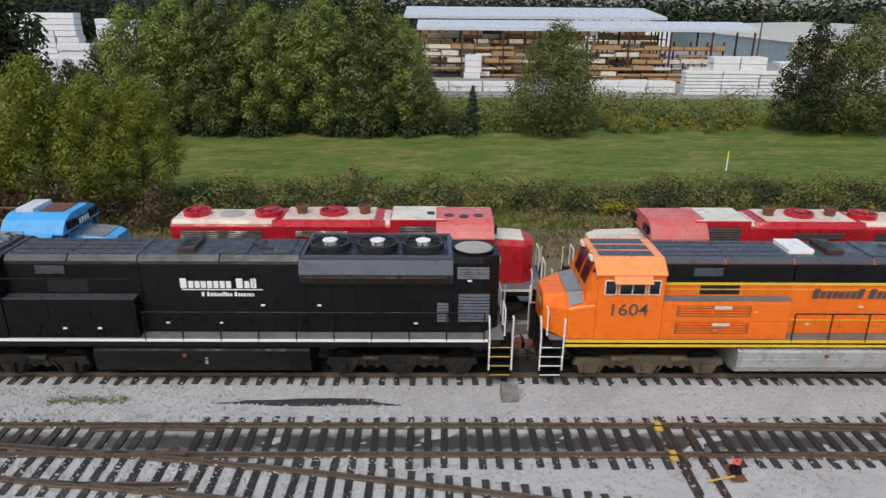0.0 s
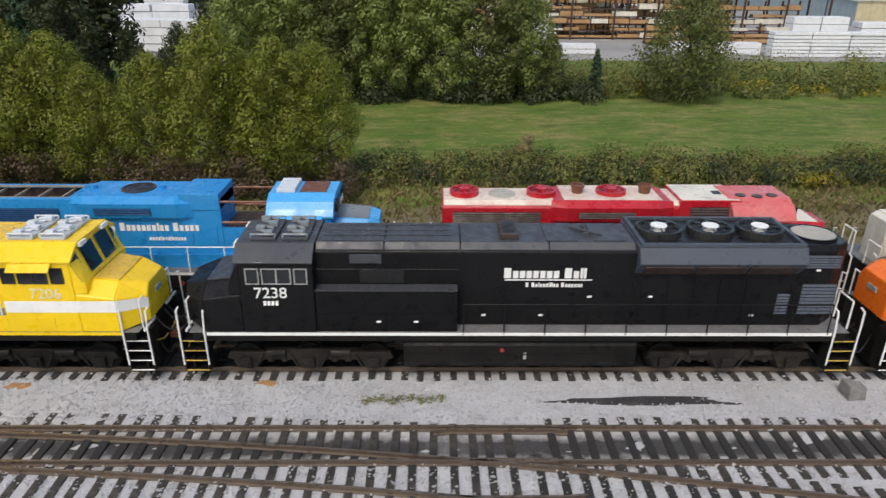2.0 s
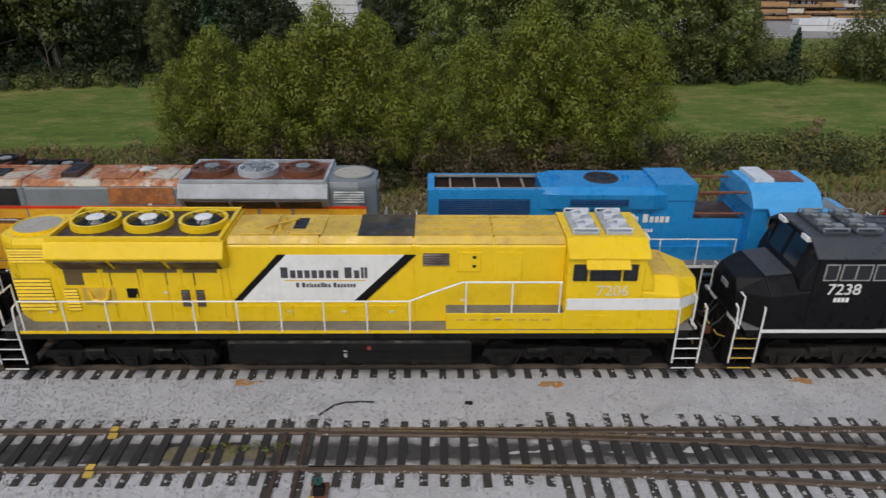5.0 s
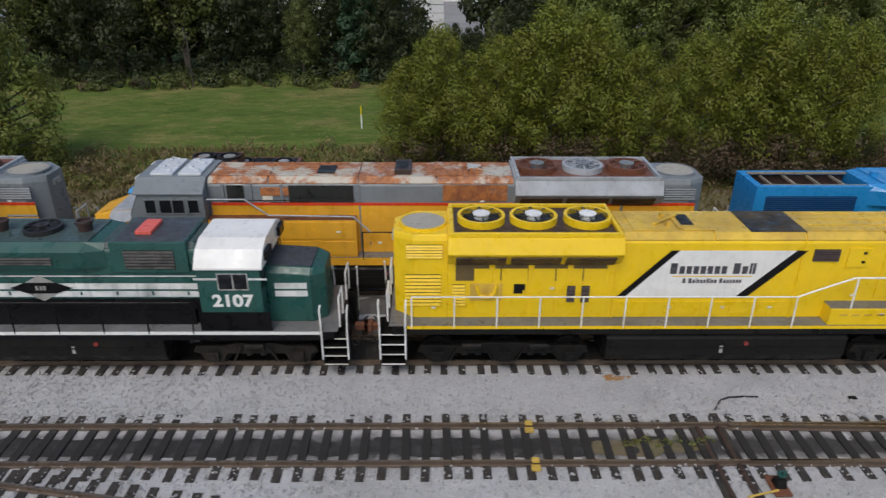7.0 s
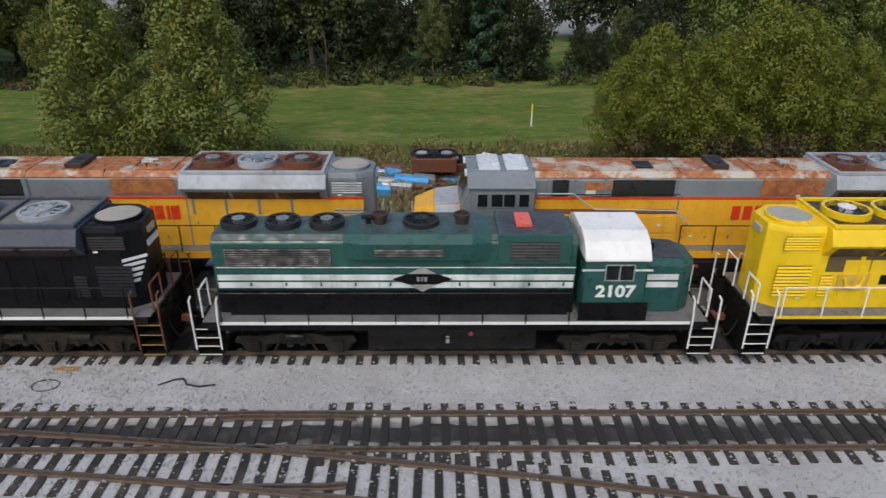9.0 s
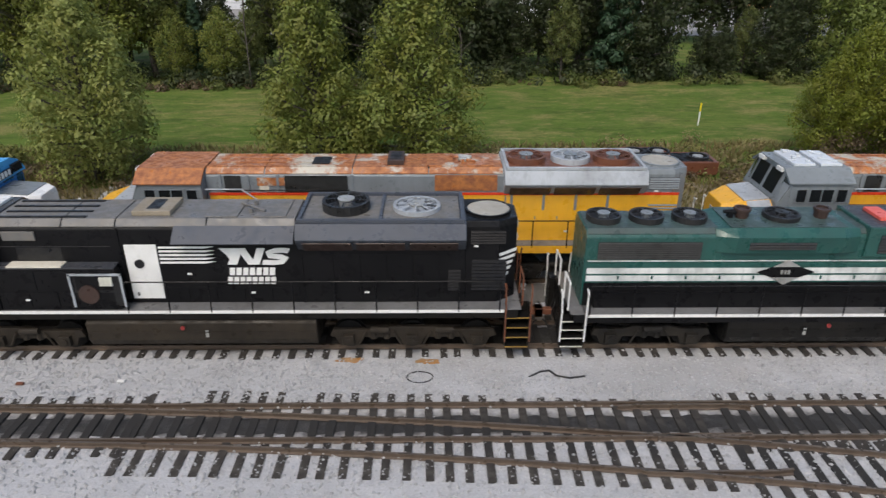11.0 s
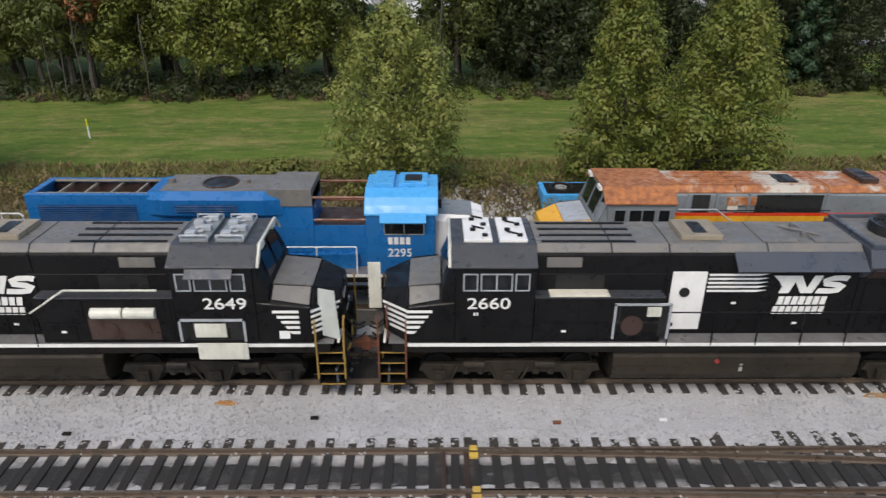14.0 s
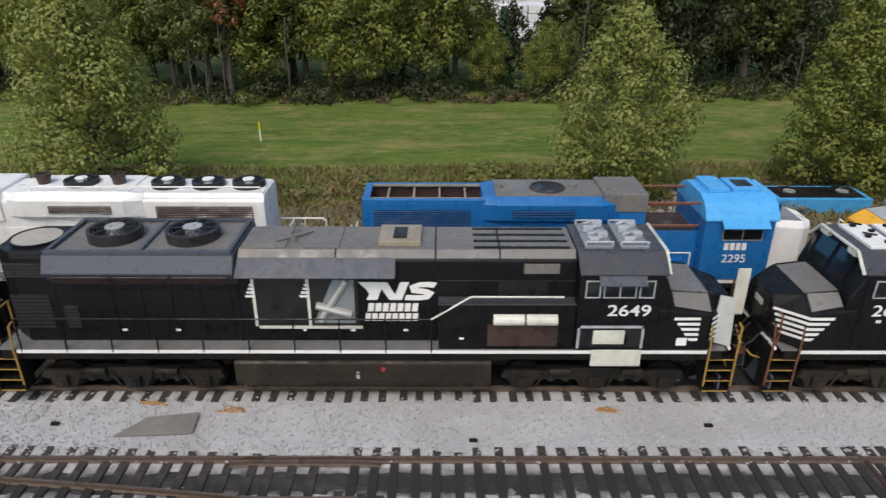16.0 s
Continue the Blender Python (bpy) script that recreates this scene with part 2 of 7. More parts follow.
oil_band(TIE)
BALLAST = two_tone("grey_ballast", (0.58, 0.58, 0.59), (0.48, 0.48, 0.485), 0.7, 0.4, 0.7, 0.95, 0.7, 0.05, 16, (0.4, 0.395, 0.39))
OILED = two_tone("oil_stained_ballast", (0.035, 0.034, 0.034), (0.09, 0.088, 0.086), 1.6, 0.45, 0.75, 0.9, 0.9, 0.05, 16)
EARTH = turf("mown_grass_and_earth")
DIRT = two_tone("bare_brown_earth", (0.2, 0.16, 0.1), (0.15, 0.145, 0.06), 0.6, 0.4, 0.65, 0.95, 0.8, 0.06, 10)
NAVY = paint("dark_blue_grille", (0.004, 0.05, 0.15), 0.7, 0.2, (0.005, 0.02, 0.05), spec=0.1)
# Oily dirt, with the shade between the locomotives mixed into the colour.
DIRTYSHADEBED = two_tone("dirty_shaded_ballast", (0.2, 0.19, 0.175), (0.12, 0.115, 0.105), 0.8, 0.4, 0.65, 0.95, 0.8, 0.05, 16)
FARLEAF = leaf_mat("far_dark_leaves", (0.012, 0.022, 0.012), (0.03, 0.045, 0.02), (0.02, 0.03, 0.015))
DULLYELLOW = paint("grimy_yellow_rail", (0.36, 0.22, 0.05), 0.6, 0.6, (0.08, 0.05, 0.03))
BARK = two_tone("grey_brown_bark", (0.07, 0.057, 0.046), (0.12, 0.105, 0.088), 3, 0.4, 0.6, 0.9, 0.8, 0.03, 20)
SYCAMORE = leaf_mat("sycamore_leaves", (0.15, 0.2, 0.035), (0.25, 0.29, 0.066), (0.23, 0.205, 0.034))
PALESYC = leaf_mat("pale_sycamore_leaves", (0.185, 0.23, 0.05), (0.36, 0.4, 0.12), (0.25, 0.225, 0.04))
WILLOW = leaf_mat("willow_leaves", (0.165, 0.205, 0.02), (0.23, 0.27, 0.031), (0.195, 0.175, 0.024))
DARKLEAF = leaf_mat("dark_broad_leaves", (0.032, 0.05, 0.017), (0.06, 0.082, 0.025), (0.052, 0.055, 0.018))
FRESHLEAF = leaf_mat("fresh_green_leaves", (0.165, 0.22, 0.048), (0.26, 0.32, 0.085), (0.2, 0.215, 0.048))
WOODLEAF = leaf_mat("woodland_leaves", (0.1, 0.135, 0.034), (0.17, 0.205, 0.055), (0.15, 0.135, 0.034))
REDLEAF = leaf_mat("reddish_brown_leaves", (0.350, 0.131, 0.052), (0.560, 0.245, 0.105), (0.280, 0.140, 0.052))
CEDAR = leaf_mat("dark_conifer_leaves", (0.032, 0.079, 0.038), (0.070, 0.131, 0.061), (0.044, 0.088, 0.052))
WEED = leaf_mat("weed_leaves", (0.12, 0.17, 0.03), (0.27, 0.28, 0.08), (0.24, 0.19, 0.06))
BROWNWEED = leaf_mat("dry_brown_weeds", (0.25, 0.18, 0.09), (0.38, 0.29, 0.15), (0.19, 0.16, 0.06))
DRYBRUSH = leaf_mat("brown_twiggy_brush", (0.13, 0.085, 0.05), (0.2, 0.14, 0.085), (0.1, 0.085, 0.035))
GOLDENROD = leaf_mat("goldenrod_flowers", (0.432, 0.336, 0.018), (0.336, 0.288, 0.036), (0.144, 0.168, 0.024))
DRYBLADE = leaf_mat("dry_grass_blades", (0.17, 0.165, 0.055), (0.29, 0.235, 0.1), (0.2, 0.14, 0.065))
BLADE = leaf_mat("grass_blades", (0.095, 0.15, 0.03), (0.17, 0.2, 0.055), (0.22, 0.185, 0.07))
PINEWOOD = paint("stacked_pine_lumber", (0.42, 0.25, 0.11), 0.7, 0.4, (0.2, 0.1, 0.05))
BROWNSTEEL = paint("brown_rack_steel", (0.06, 0.03, 0.02), 0.7, 0.3)
WRAP = paint("white_lumber_wrap", (0.72, 0.73, 0.74), 0.5, 0.3, (0.4, 0.42, 0.45))
TINROOF = paint("pale_metal_roof", (0.52, 0.56, 0.6), 0.45, 0.3, (0.4, 0.38, 0.34))
OLDROOF = paint("stained_flat_roof", (0.5, 0.47, 0.42), 0.7, 0.6, (0.33, 0.29, 0.22))
TANWALL = paint("yellowish_metal_wall", (0.52, 0.45, 0.28), 0.6, 0.3)
BLUEWALL = paint("pale_blue_metal_wall", (0.3, 0.38, 0.4), 0.6, 0.3)
CONCRETE = two_tone("pale_yard_concrete", (0.36, 0.35, 0.33), (0.28, 0.27, 0.26), 0.1, 0.4, 0.6, 0.9, 0.3, 0.02, 6)
POSTYELLOW = paint("marker_yellow", (0.75, 0.6, 0.02), 0.5, 0.1)
MARKPAINT = paint("yellow_switch_paint", (0.62, 0.42, 0.08), 0.7, 0.5, (0.2, 0.12, 0.06))
RUSTSTAIN = two_tone("rust_spilled_ballast", (0.5, 0.22, 0.05), (0.4, 0.27, 0.15), 2.5, 0.4, 0.6, 0.95, 0.7, 0.05, 16)
PLY = two_tone("grey_plywood", (0.2, 0.185, 0.17), (0.26, 0.25, 0.235), 1.5, 0.4, 0.6, 0.85, 0.2, 0.01, 12)
STONE = two_tone("grey_concrete_block", (0.2, 0.19, 0.175), (0.28, 0.27, 0.25), 3, 0.4, 0.6, 0.95, 0.6, 0.03, 15)


# ---- mesh helpers ----
class M:
    """Collects boxes, profiles, cylinders and rods; X maps the length coordinate to the world."""

    def __init__(self, X=None, yc=0.0):
        self.v, self.f, self.X, self.yc = [], [], X or (lambda u: u), yc

    def add(self, vs, fs):
        k = len(self.v)
        self.v += [(self.X(x), y + self.yc, z) for x, y, z in vs]
        self.f += [tuple(i + k for i in f) for f in fs]
        return self

    def box(self, x0, x1, y0, y1, z0, z1):
        return self.add([(x, y, z) for x in (x0, x1) for y in (y0, y1) for z in (z0, z1)],
                        [(0, 1, 3, 2), (4, 6, 7, 5), (0, 4, 5, 1), (2, 3, 7, 6), (0, 2, 6, 4), (1, 5, 7, 3)])

    def both(self, x0, x1, y0, y1, z0, z1):
        return self.box(x0, x1, y0, y1, z0, z1).box(x0, x1, -y1, -y0, z0, z1)

    def prof(self, yz, x0, x1):
        n = len(yz)
        return self.add([(x, y, z) for x in (x0, x1) for y, z in yz],
                        [tuple(range(n)), tuple(range(2 * n - 1, n - 1, -1))] + [(i, (i + 1) % n, n + (i + 1) % n, n + i) for i in range(n)])

    def sym(self, half, x0, x1):
        """half: points from bottom to top on the +y side, mirrored."""
        return self.prof(list(half) + [(-y, z) for y, z in reversed(half)], x0, x1)

    def loft(self, a, x0, b, x1):
        a = list(a) + [(-y, z) for y, z in reversed(a)]
        b = list(b) + [(-y, z) for y, z in reversed(b)]
        n = len(a)
        return self.add([(x0, y, z) for y, z in a] + [(x1, y, z) for y, z in b],
                        [tuple(range(n)), tuple(range(2 * n - 1, n - 1, -1))] + [(i, (i + 1) % n, n + (i + 1) % n, n + i) for i in range(n)])

    def side(self, xz, y0, y1):
        n = len(xz)
        return self.add([(x, y, z) for y in (y0, y1) for x, z in xz],
                        [tuple(range(n)), tuple(range(2 * n - 1, n - 1, -1))] + [(i, (i + 1) % n, n + (i + 1) % n, n + i) for i in range(n)])

    def cyl(self, x, y, z, r, h, axis="z", n=20, r2=None):
        r2 = r if r2 is None else r2
        vs = []
        for k, rr in ((0, r), (h, r2)):
            for i in range(n):
                a = 2 * math.pi * i / n
                c, s = rr * math.cos(a), rr * math.sin(a)
                vs.append({"z": (x + c, y + s, z + k), "y": (x + c, y + k, z + s), "x": (x + k, y + c, z + s)}[axis])
        return self.add(vs, [tuple(range(n)), tuple(range(2 * n - 1, n - 1, -1))] + [(i, (i + 1) % n, n + (i + 1) % n, n + i) for i in range(n)])

    def ring(self, x, y, z, r0, r1, h, n=24):
        vs = []
        for r, k in ((r0, 0), (r1, 0), (r1, h), (r0, h)):
            vs += [(x + r * math.cos(2 * math.pi * i / n), y + r * math.sin(2 * math.pi * i / n), z + k) for i in range(n)]
        return self.add(vs, [(a * n + i, a * n + (i + 1) % n, (a + 1) % 4 * n + (i + 1) % n, (a + 1) % 4 * n + i) for a in range(4) for i in range(n)])

    def rod(self, p, q, r, n=6):
        p, q = Vector(p), Vector(q)
        w = (q - p).normalized()
        a = w.orthogonal().normalized()
        b = w.cross(a)
        vs = [tuple(e + r * (math.cos(2 * math.pi * i / n) * a + math.sin(2 * math.pi * i / n) * b)) for e in (p, q) for i in range(n)]
        return self.add(vs, [tuple(range(n)), tuple(range(2 * n - 1, n - 1, -1))] + [(i, (i + 1) % n, n + (i + 1) % n, n + i) for i in range(n)])

    def path(self, pts, r, n=6):
        for p, q in zip(pts, pts[1:]):
            self.rod(p, q, r, n)
        return self


def mesh_of(name, m, mat, tidy=True):
    me = bpy.data.meshes.new(name)
    me.from_pydata(m.v, [], m.f)
    if tidy:
        bm = bmesh.new()
        bm.from_mesh(me)
        bmesh.ops.recalc_face_normals(bm, faces=bm.faces)
        bm.to_mesh(me)
        bm.free()
    me.materials.append(mat)
    return me


def part(name, m, mat, parent, label="", bevel=0.0, smooth=False):
    """One mesh object under a thing or a part."""
    ob = new(name, mesh_of(name, m, mat))
    if smooth:
        for p in ob.data.polygons:
            p.use_smooth = len(p.vertices) == 4
    if bevel:
        b = ob.modifiers.new("soft_edges", 'BEVEL')
        b.width, b.segments, b.limit_method, b.angle_limit = bevel, 2, 'ANGLE', radians(30)
    if parent:
        ob.parent = parent
        if parent.type == 'EMPTY':
            ob.matrix_parent_inverse = Matrix.Translation(parent.location).inverted()
    if label:
        tagged(ob, label)
    return ob


def thing(name, x, y, z, label, category, group="", kind=""):
    e = new(name)
    e.location = (x, y, z)
    e.empty_display_size = 0.3
    return tagged(e, label, category, group, kind)


def solid(name, m, mat, label, category, group="", kind="", bevel=0.0, tidy=True):
    ob = new(name, mesh_of(name, m, mat, tidy))
    if bevel:
        b = ob.modifiers.new("soft_edges", 'BEVEL')
        b.width, b.segments, b.limit_method = bevel, 2, 'ANGLE'
    return tagged(ob, label, category, group, kind)


def lettering(name, text, size, x, y, z, mat, parent, label, tilt=90, squeeze=1.0, bold=0.004):
    """Painted characters on a side that faces -y, centred on x, z."""
    c = bpy.data.curves.new(name, 'FONT')
    c.body, c.size, c.extrude, c.offset, c.align_x, c.align_y = text, size, 0.004, bold, 'CENTER', 'CENTER'
    c.materials.append(mat)
    ob = new(name, c)
    ob.matrix_world = pose(x, y, z, tilt) @ Matrix.Diagonal((squeeze, 1, 1, 1))
    ob.parent = parent
    ob.matrix_parent_inverse = Matrix.Translation(parent.location).inverted()
    return tagged(ob, label)


def bars(name, shape, x, y, z, h, mat, parent, label, gap=0.28, slant=0.0):
    """Plain bars in place of a painted name, centred on x, z. shape: X tall, x low, l thin and tall, - a gap."""
    wide = {"X": 0.78, "x": 0.6, "l": 0.3, "-": 0.38}
    if not isinstance(shape, str):
        shape = "X" * len([w for w in shape if w > 0])
    u = x - sum(wide[c] for c in shape) * h / 2
    for c in shape:
        w = wide[c] * h
        if c != "-":
            hh = h * (0.72 if c == "x" else 1.0)
            a, b = u, u + w * (1 - gap)
            part(name, M().side([(a, z - h / 2), (b, z - h / 2), (b + slant * hh, z - h / 2 + hh), (a + slant * hh, z - h / 2 + hh)], y, y - 0.006), mat, parent, label)
        u += w


# ---- locomotives ----
RT = 0.17
FILLER = paint("faded_red_cap", (0.3, 0.03, 0.03), 0.6, 0.4)


class Loco:
    def __init__(self, name, label, x0, x1, d, yc, group):
        self.L, self.d, self.yc = x1 - x0, d, yc
        self.X = (lambda u: x0 + u) if d > 0 else (lambda u: x1 - u)
        self.e = thing(name, (x0 + x1) / 2, yc, RT, label, "locomotive", group)

    def m(self):
        return M(self.X, self.yc)

    def pair(self, name, x0, x1, y0, y1, z0, z1, mat, label="", bevel=0.0):
        for s in (1, -1):
            self.p(name, self.m().box(x0, x1, s * y0, s * y1, z0, z1), mat, label, bevel)

    def p(self, name, m, mat, label="", bevel=0.0, smooth=False, under=None):
        return part(name, m, mat, under or self.e, label, bevel, smooth)


def truck(lo, uc, axles, mat, half):
    """A bogie: side frames with pedestal legs, journal boxes, brake cylinders, springs and wheels."""
    T = lo.p("truck", lo.m().box(uc - half + 0.4, uc + half - 0.4, -0.6, 0.6, 0.62, 0.85), mat, "dusty cast-steel locomotive truck")
    for s in (-1, 1):
        pts = [(uc - half, 0.78)]
        for a in axles:
            pts += [(uc + a - 0.42, 0.72), (uc + a - 0.3, 0.42), (uc + a + 0.3, 0.42), (uc + a + 0.42, 0.72)]
        pts += [(uc + half, 0.78), (uc + half - 0.1, 1.02), (uc + half * 0.5, 1.0), (uc + half * 0.3, 1.12), (uc - half * 0.3, 1.12), (uc - half * 0.5, 1.0), (uc - half + 0.1, 1.02)]
        lo.p("side_frame", lo.m().side(pts, s * 1.02, s * 1.18), mat, "", 0.02, False, T)
        for a in axles:
            b = lo.m().box(uc + a - 0.19, uc + a + 0.19, s * 1.16 if s > 0 else -1.34, 1.34 if s > 0 else s * 1.16, 0.5, 0.86)
            b.cyl(uc + a, s * 1.34, 0.68, 0.12, s * 0.05, "y", 12)
            lo.p("journal_box", b, mat, "", 0.015, False, T)
            w = lo.m().cyl(uc + a, s * 0.72, RT + 0.5, 0.5, s * 0.14, "y", 28).cyl(uc + a, s * 0.7, RT + 0.5, 0.54, -s * 0.02, "y", 28)
            lo.p("wheel", w, UNDER, "", 0.0, True, T)
        for a, b2 in zip(axles, axles[1:]):
            mid = uc + (a + b2) / 2
            g = lo.m()
            for k in (-0.22, 0.22):
                g.cyl(mid + k, s * 1.12, 0.68, 0.12, 0.3, "z", 12)
            g.cyl(mid - 0.3, s * 1.25, 1.05, 0.11, 0.6, "x", 12)
            g.rod((mid - 0.45, s * 1.26, 1.0), (mid - 0.7, s * 1.26, 0.5), 0.035).rod((mid + 0.45, s * 1.26, 1.0), (mid + 0.7, s * 1.26, 0.5), 0.035)
            lo.p("brake_rigging", g, mat, "", 0, False, T)
    return T


def steps(lo, u0, u1, s, edge, rail, deck):
    """A corner step well with treads and white grab rails."""
    S = lo.p("step_well", lo.m().box(u0, u0 + 0.03, s * 1.0, s * 1.5, 0.5, deck).box(u1 - 0.03, u1, s * 1.0, s * 1.5, 0.5, deck).box(u0, u1, s * 0.98, s * 1.0, 0.5, deck), UNDER)
    n = 4
    for i in range(n):
        z = 0.5 + i * (deck - 0.5) / n
        lo.p("tread", lo.m().box(u0 + 0.03, u1 - 0.03, s * 1.0, s * 1.46, z, z + 0.03), UNDER, "", 0, False, S)
        lo.p("tread_edge", lo.m().box(u0 + 0.03, u1 - 0.03, s * 1.46, s * 1.5, z + 0.008, z + 0.032), edge, "painted tread edge", 0, False, S)
    for u, k in ((u0, -1), (u1, 1)):
        lo.p("grab_rail", lo.m().path([(u, s * 1.53, 0.75), (u, s * 1.55, deck + 0.1), (u + k * 0.02, s * 1.5, deck + 0.75), (u + k * 0.02, s * 1.3, deck + 0.8)], 0.03), rail, "", 0, False, S)
    return S


def coupler(lo, u, k):
    c = lo.m().box(u - 0.45 * k if k > 0 else u, u if k > 0 else u - 0.45 * k, -0.1, 0.1, 0.92, 1.14)
    c.box(u - 0.14, u + 0.0 if k > 0 else u + 0.14, -0.17, 0.17, 0.86, 1.2)
    lo.p("coupler", c, RUSTY, "rusty knuckle coupler", 0.02)
    for s in (-0.45, 0.5, 0.75):
        pts = [(u - k * 0.75, s, 1.3)] + [(u - k * 0.75 + k * 0.55 * i / 4, s, 1.3 - 0.75 * math.sin(math.pi * i / 5)) for i in range(1, 5)] + [(u - k * 0.1, s, 0.95)]
        lo.p("air_hose", lo.m().path(pts, 0.03), RUBBER)


def underframe(lo, deck, stripe, edge, rail, tank, truck_mat, trucks, axles, half, tank_mat=UNDER, step_w=0.8, plow=True, sill_mat=UNDER, gold=None):
    L = lo.L
    lo.p("underframe", lo.m().box(0.9, L - 0.9, -1.5, 1.5, deck - 0.34, deck - 0.03), sill_mat, "", 0.02)
    lo.p("walkway", lo.m().box(0.8, L - 0.8, -1.5, 1.5, deck - 0.03, deck), GREYDECK, "grey walkway plate")
    for s in (-1, 1):
        lo.p("sill_stripe", lo.m().box(1.35, L - 1.35, s * 1.5, s * 1.506, deck - 0.13, deck - 0.02), stripe, "painted sill stripe")
        if gold:
            lo.p("sill_stripe", lo.m().box(1.35, L - 1.35, s * 1.5, s * 1.506, deck - 0.3, deck - 0.2), gold, "yellow sill stripe")
        for u in (0.5, L - 0.5 - step_w):
            steps(lo, u, u + step_w, s, edge, rail, deck)
    for u, k in ((0, -1), (L, 1)):
        e = u - k * 0.75
        lo.p("pilot", lo.m().box(e - 0.05, e + 0.05, -1.0, 1.0, 0.6, deck + 0.02).loft([(0.4, 0.3), (1.05, 0.3), (1.05, 0.72), (0.4, 0.72)], e - 0.04, [(0.4, 0.3), (1.05, 0.3), (1.05, 0.72), (0.4, 0.72)], e + 0.04), UNDER, "", 0.01)
        coupler(lo, u, k)
        for s in (-1, 1):
            lo.p("end_handrail", lo.m().path([(e, s * 1.25, deck), (e, s * 1.25, deck + 1.0), (e, s * 0.45, deck + 1.0), (e, s * 0.45, deck)], 0.03), rail)
    a, b = tank
    half_t = [(0.9, 0.5), (1.35, 0.6), (1.48, 0.85), (1.48, 1.45), (1.3, deck - 0.34)]
    T = lo.p("fuel_tank", lo.m().sym(half_t, a, b), tank_mat, "grimy fuel tank under the frame", 0.03)
    lo.p("tank_rib", lo.m().both(a + 0.05, b - 0.05, 1.48, 1.5, 1.1, 1.16), tank_mat, "", 0, False, T)
    lo.p("fuel_filler", lo.m().cyl((a + b) / 2 + 0.6, -1.47, 1.3, 0.07, -0.06, "y", 12), FILLER, "red fuel filler cap", 0, False, T)
    lo.p("sight_glass", lo.m().box((a + b) / 2 - 0.2, (a + b) / 2 - 0.1, -1.5, -1.46, 0.95, 1.2), SILVER, "", 0, False, T)
    g = lo.m()
    for s in (-1, 1):
        g.cyl(a + 0.3, s * 1.15, deck - 0.42, 0.1, b - a - 0.6, "x", 10)
    lo.p("air_reservoir", g, UNDER)
    for uc in trucks:
        truck(lo, uc, axles, truck_mat, half)


def handrail(lo, u0, u1, deck, mat, step=1.75, height=0.98, posts=True, y=1.46):
    for s in (-1, 1):
        R = lo.p("handrail", lo.m().rod((u0, s * y, deck + height), (u1, s * y, deck + height), 0.024), mat)
        n = max(2, round((u1 - u0) / step) + 1)
        for i in range(n):
            u = u0 + (u1 - u0) * i / (n - 1)
            lo.p("stanchion", lo.m().rod((u, s * (y + 0.03), deck - 0.1), (u, s * y, deck + height), 0.026), mat, "", 0, False, R)


def fan(lo, u, v, z, r, ring_mat, hub_mat, h=0.2, blades=8, guard=None):
    F = lo.p("roof_fan", lo.m().ring(u, v, z, r * 0.86, r, h), ring_mat, "round roof cooling fan")
    # Black disc paints the shade down in the fan well.
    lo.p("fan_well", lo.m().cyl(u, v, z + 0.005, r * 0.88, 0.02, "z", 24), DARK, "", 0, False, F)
    radii, seg = [0.3, 0.325, 0.45, 0.475, 0.6, 0.625, 0.75, 0.775, 0.9, 1.0], 48
    gv = [(u + r * k * math.cos(2 * math.pi * i / seg), v + r * k * math.sin(2 * math.pi * i / seg), z + h - 0.01 + 0.06 * (1 - k)) for k in radii for i in range(seg)]
    gf = [(a * seg + i, a * seg + (i + 1) % seg, (a + 1) * seg + (i + 1) % seg, (a + 1) * seg + i) for a in range(len(radii) - 1) for i in range(seg) if a % 2 == 0 or i % 6 == 0]
    g = lo.m().add(gv, gf)
    lo.p("fan_guard", g, guard or ring_mat, "", 0, False, F)
    lo.p("fan_hub", lo.m().cyl(u, v, z + 0.02, r * 0.3, h, "z", 20, r * 0.3).cyl(u, v, z + h + 0.02, r * 0.36, 0.03, "z", 24).cyl(u, v, z + h + 0.05, r * 0.1, 0.02, "z", 10), hub_mat, "pale fan hub", 0, False, F)
    step = 2 * math.pi / blades
    bv = [(u + r * 0.3 * math.cos(step * i), v + r * 0.3 * math.sin(step * i), z + 0.09) for i in range(blades)]
    for i in range(blades):
        for da, dz in ((0.1, 0.05), (0.5, 0.13)):
            bv.append((u + r * 0.82 * math.cos(step * i + da), v + r * 0.82 * math.sin(step * i + da), z + dz))
    b = lo.m().add(bv, [(i, blades + 2 * i, blades + 2 * i + 1, (i + 1) % blades) for i in range(blades)])
    lo.p("fan_rotor", b, guard or ring_mat, "", 0, False, F)
    return F


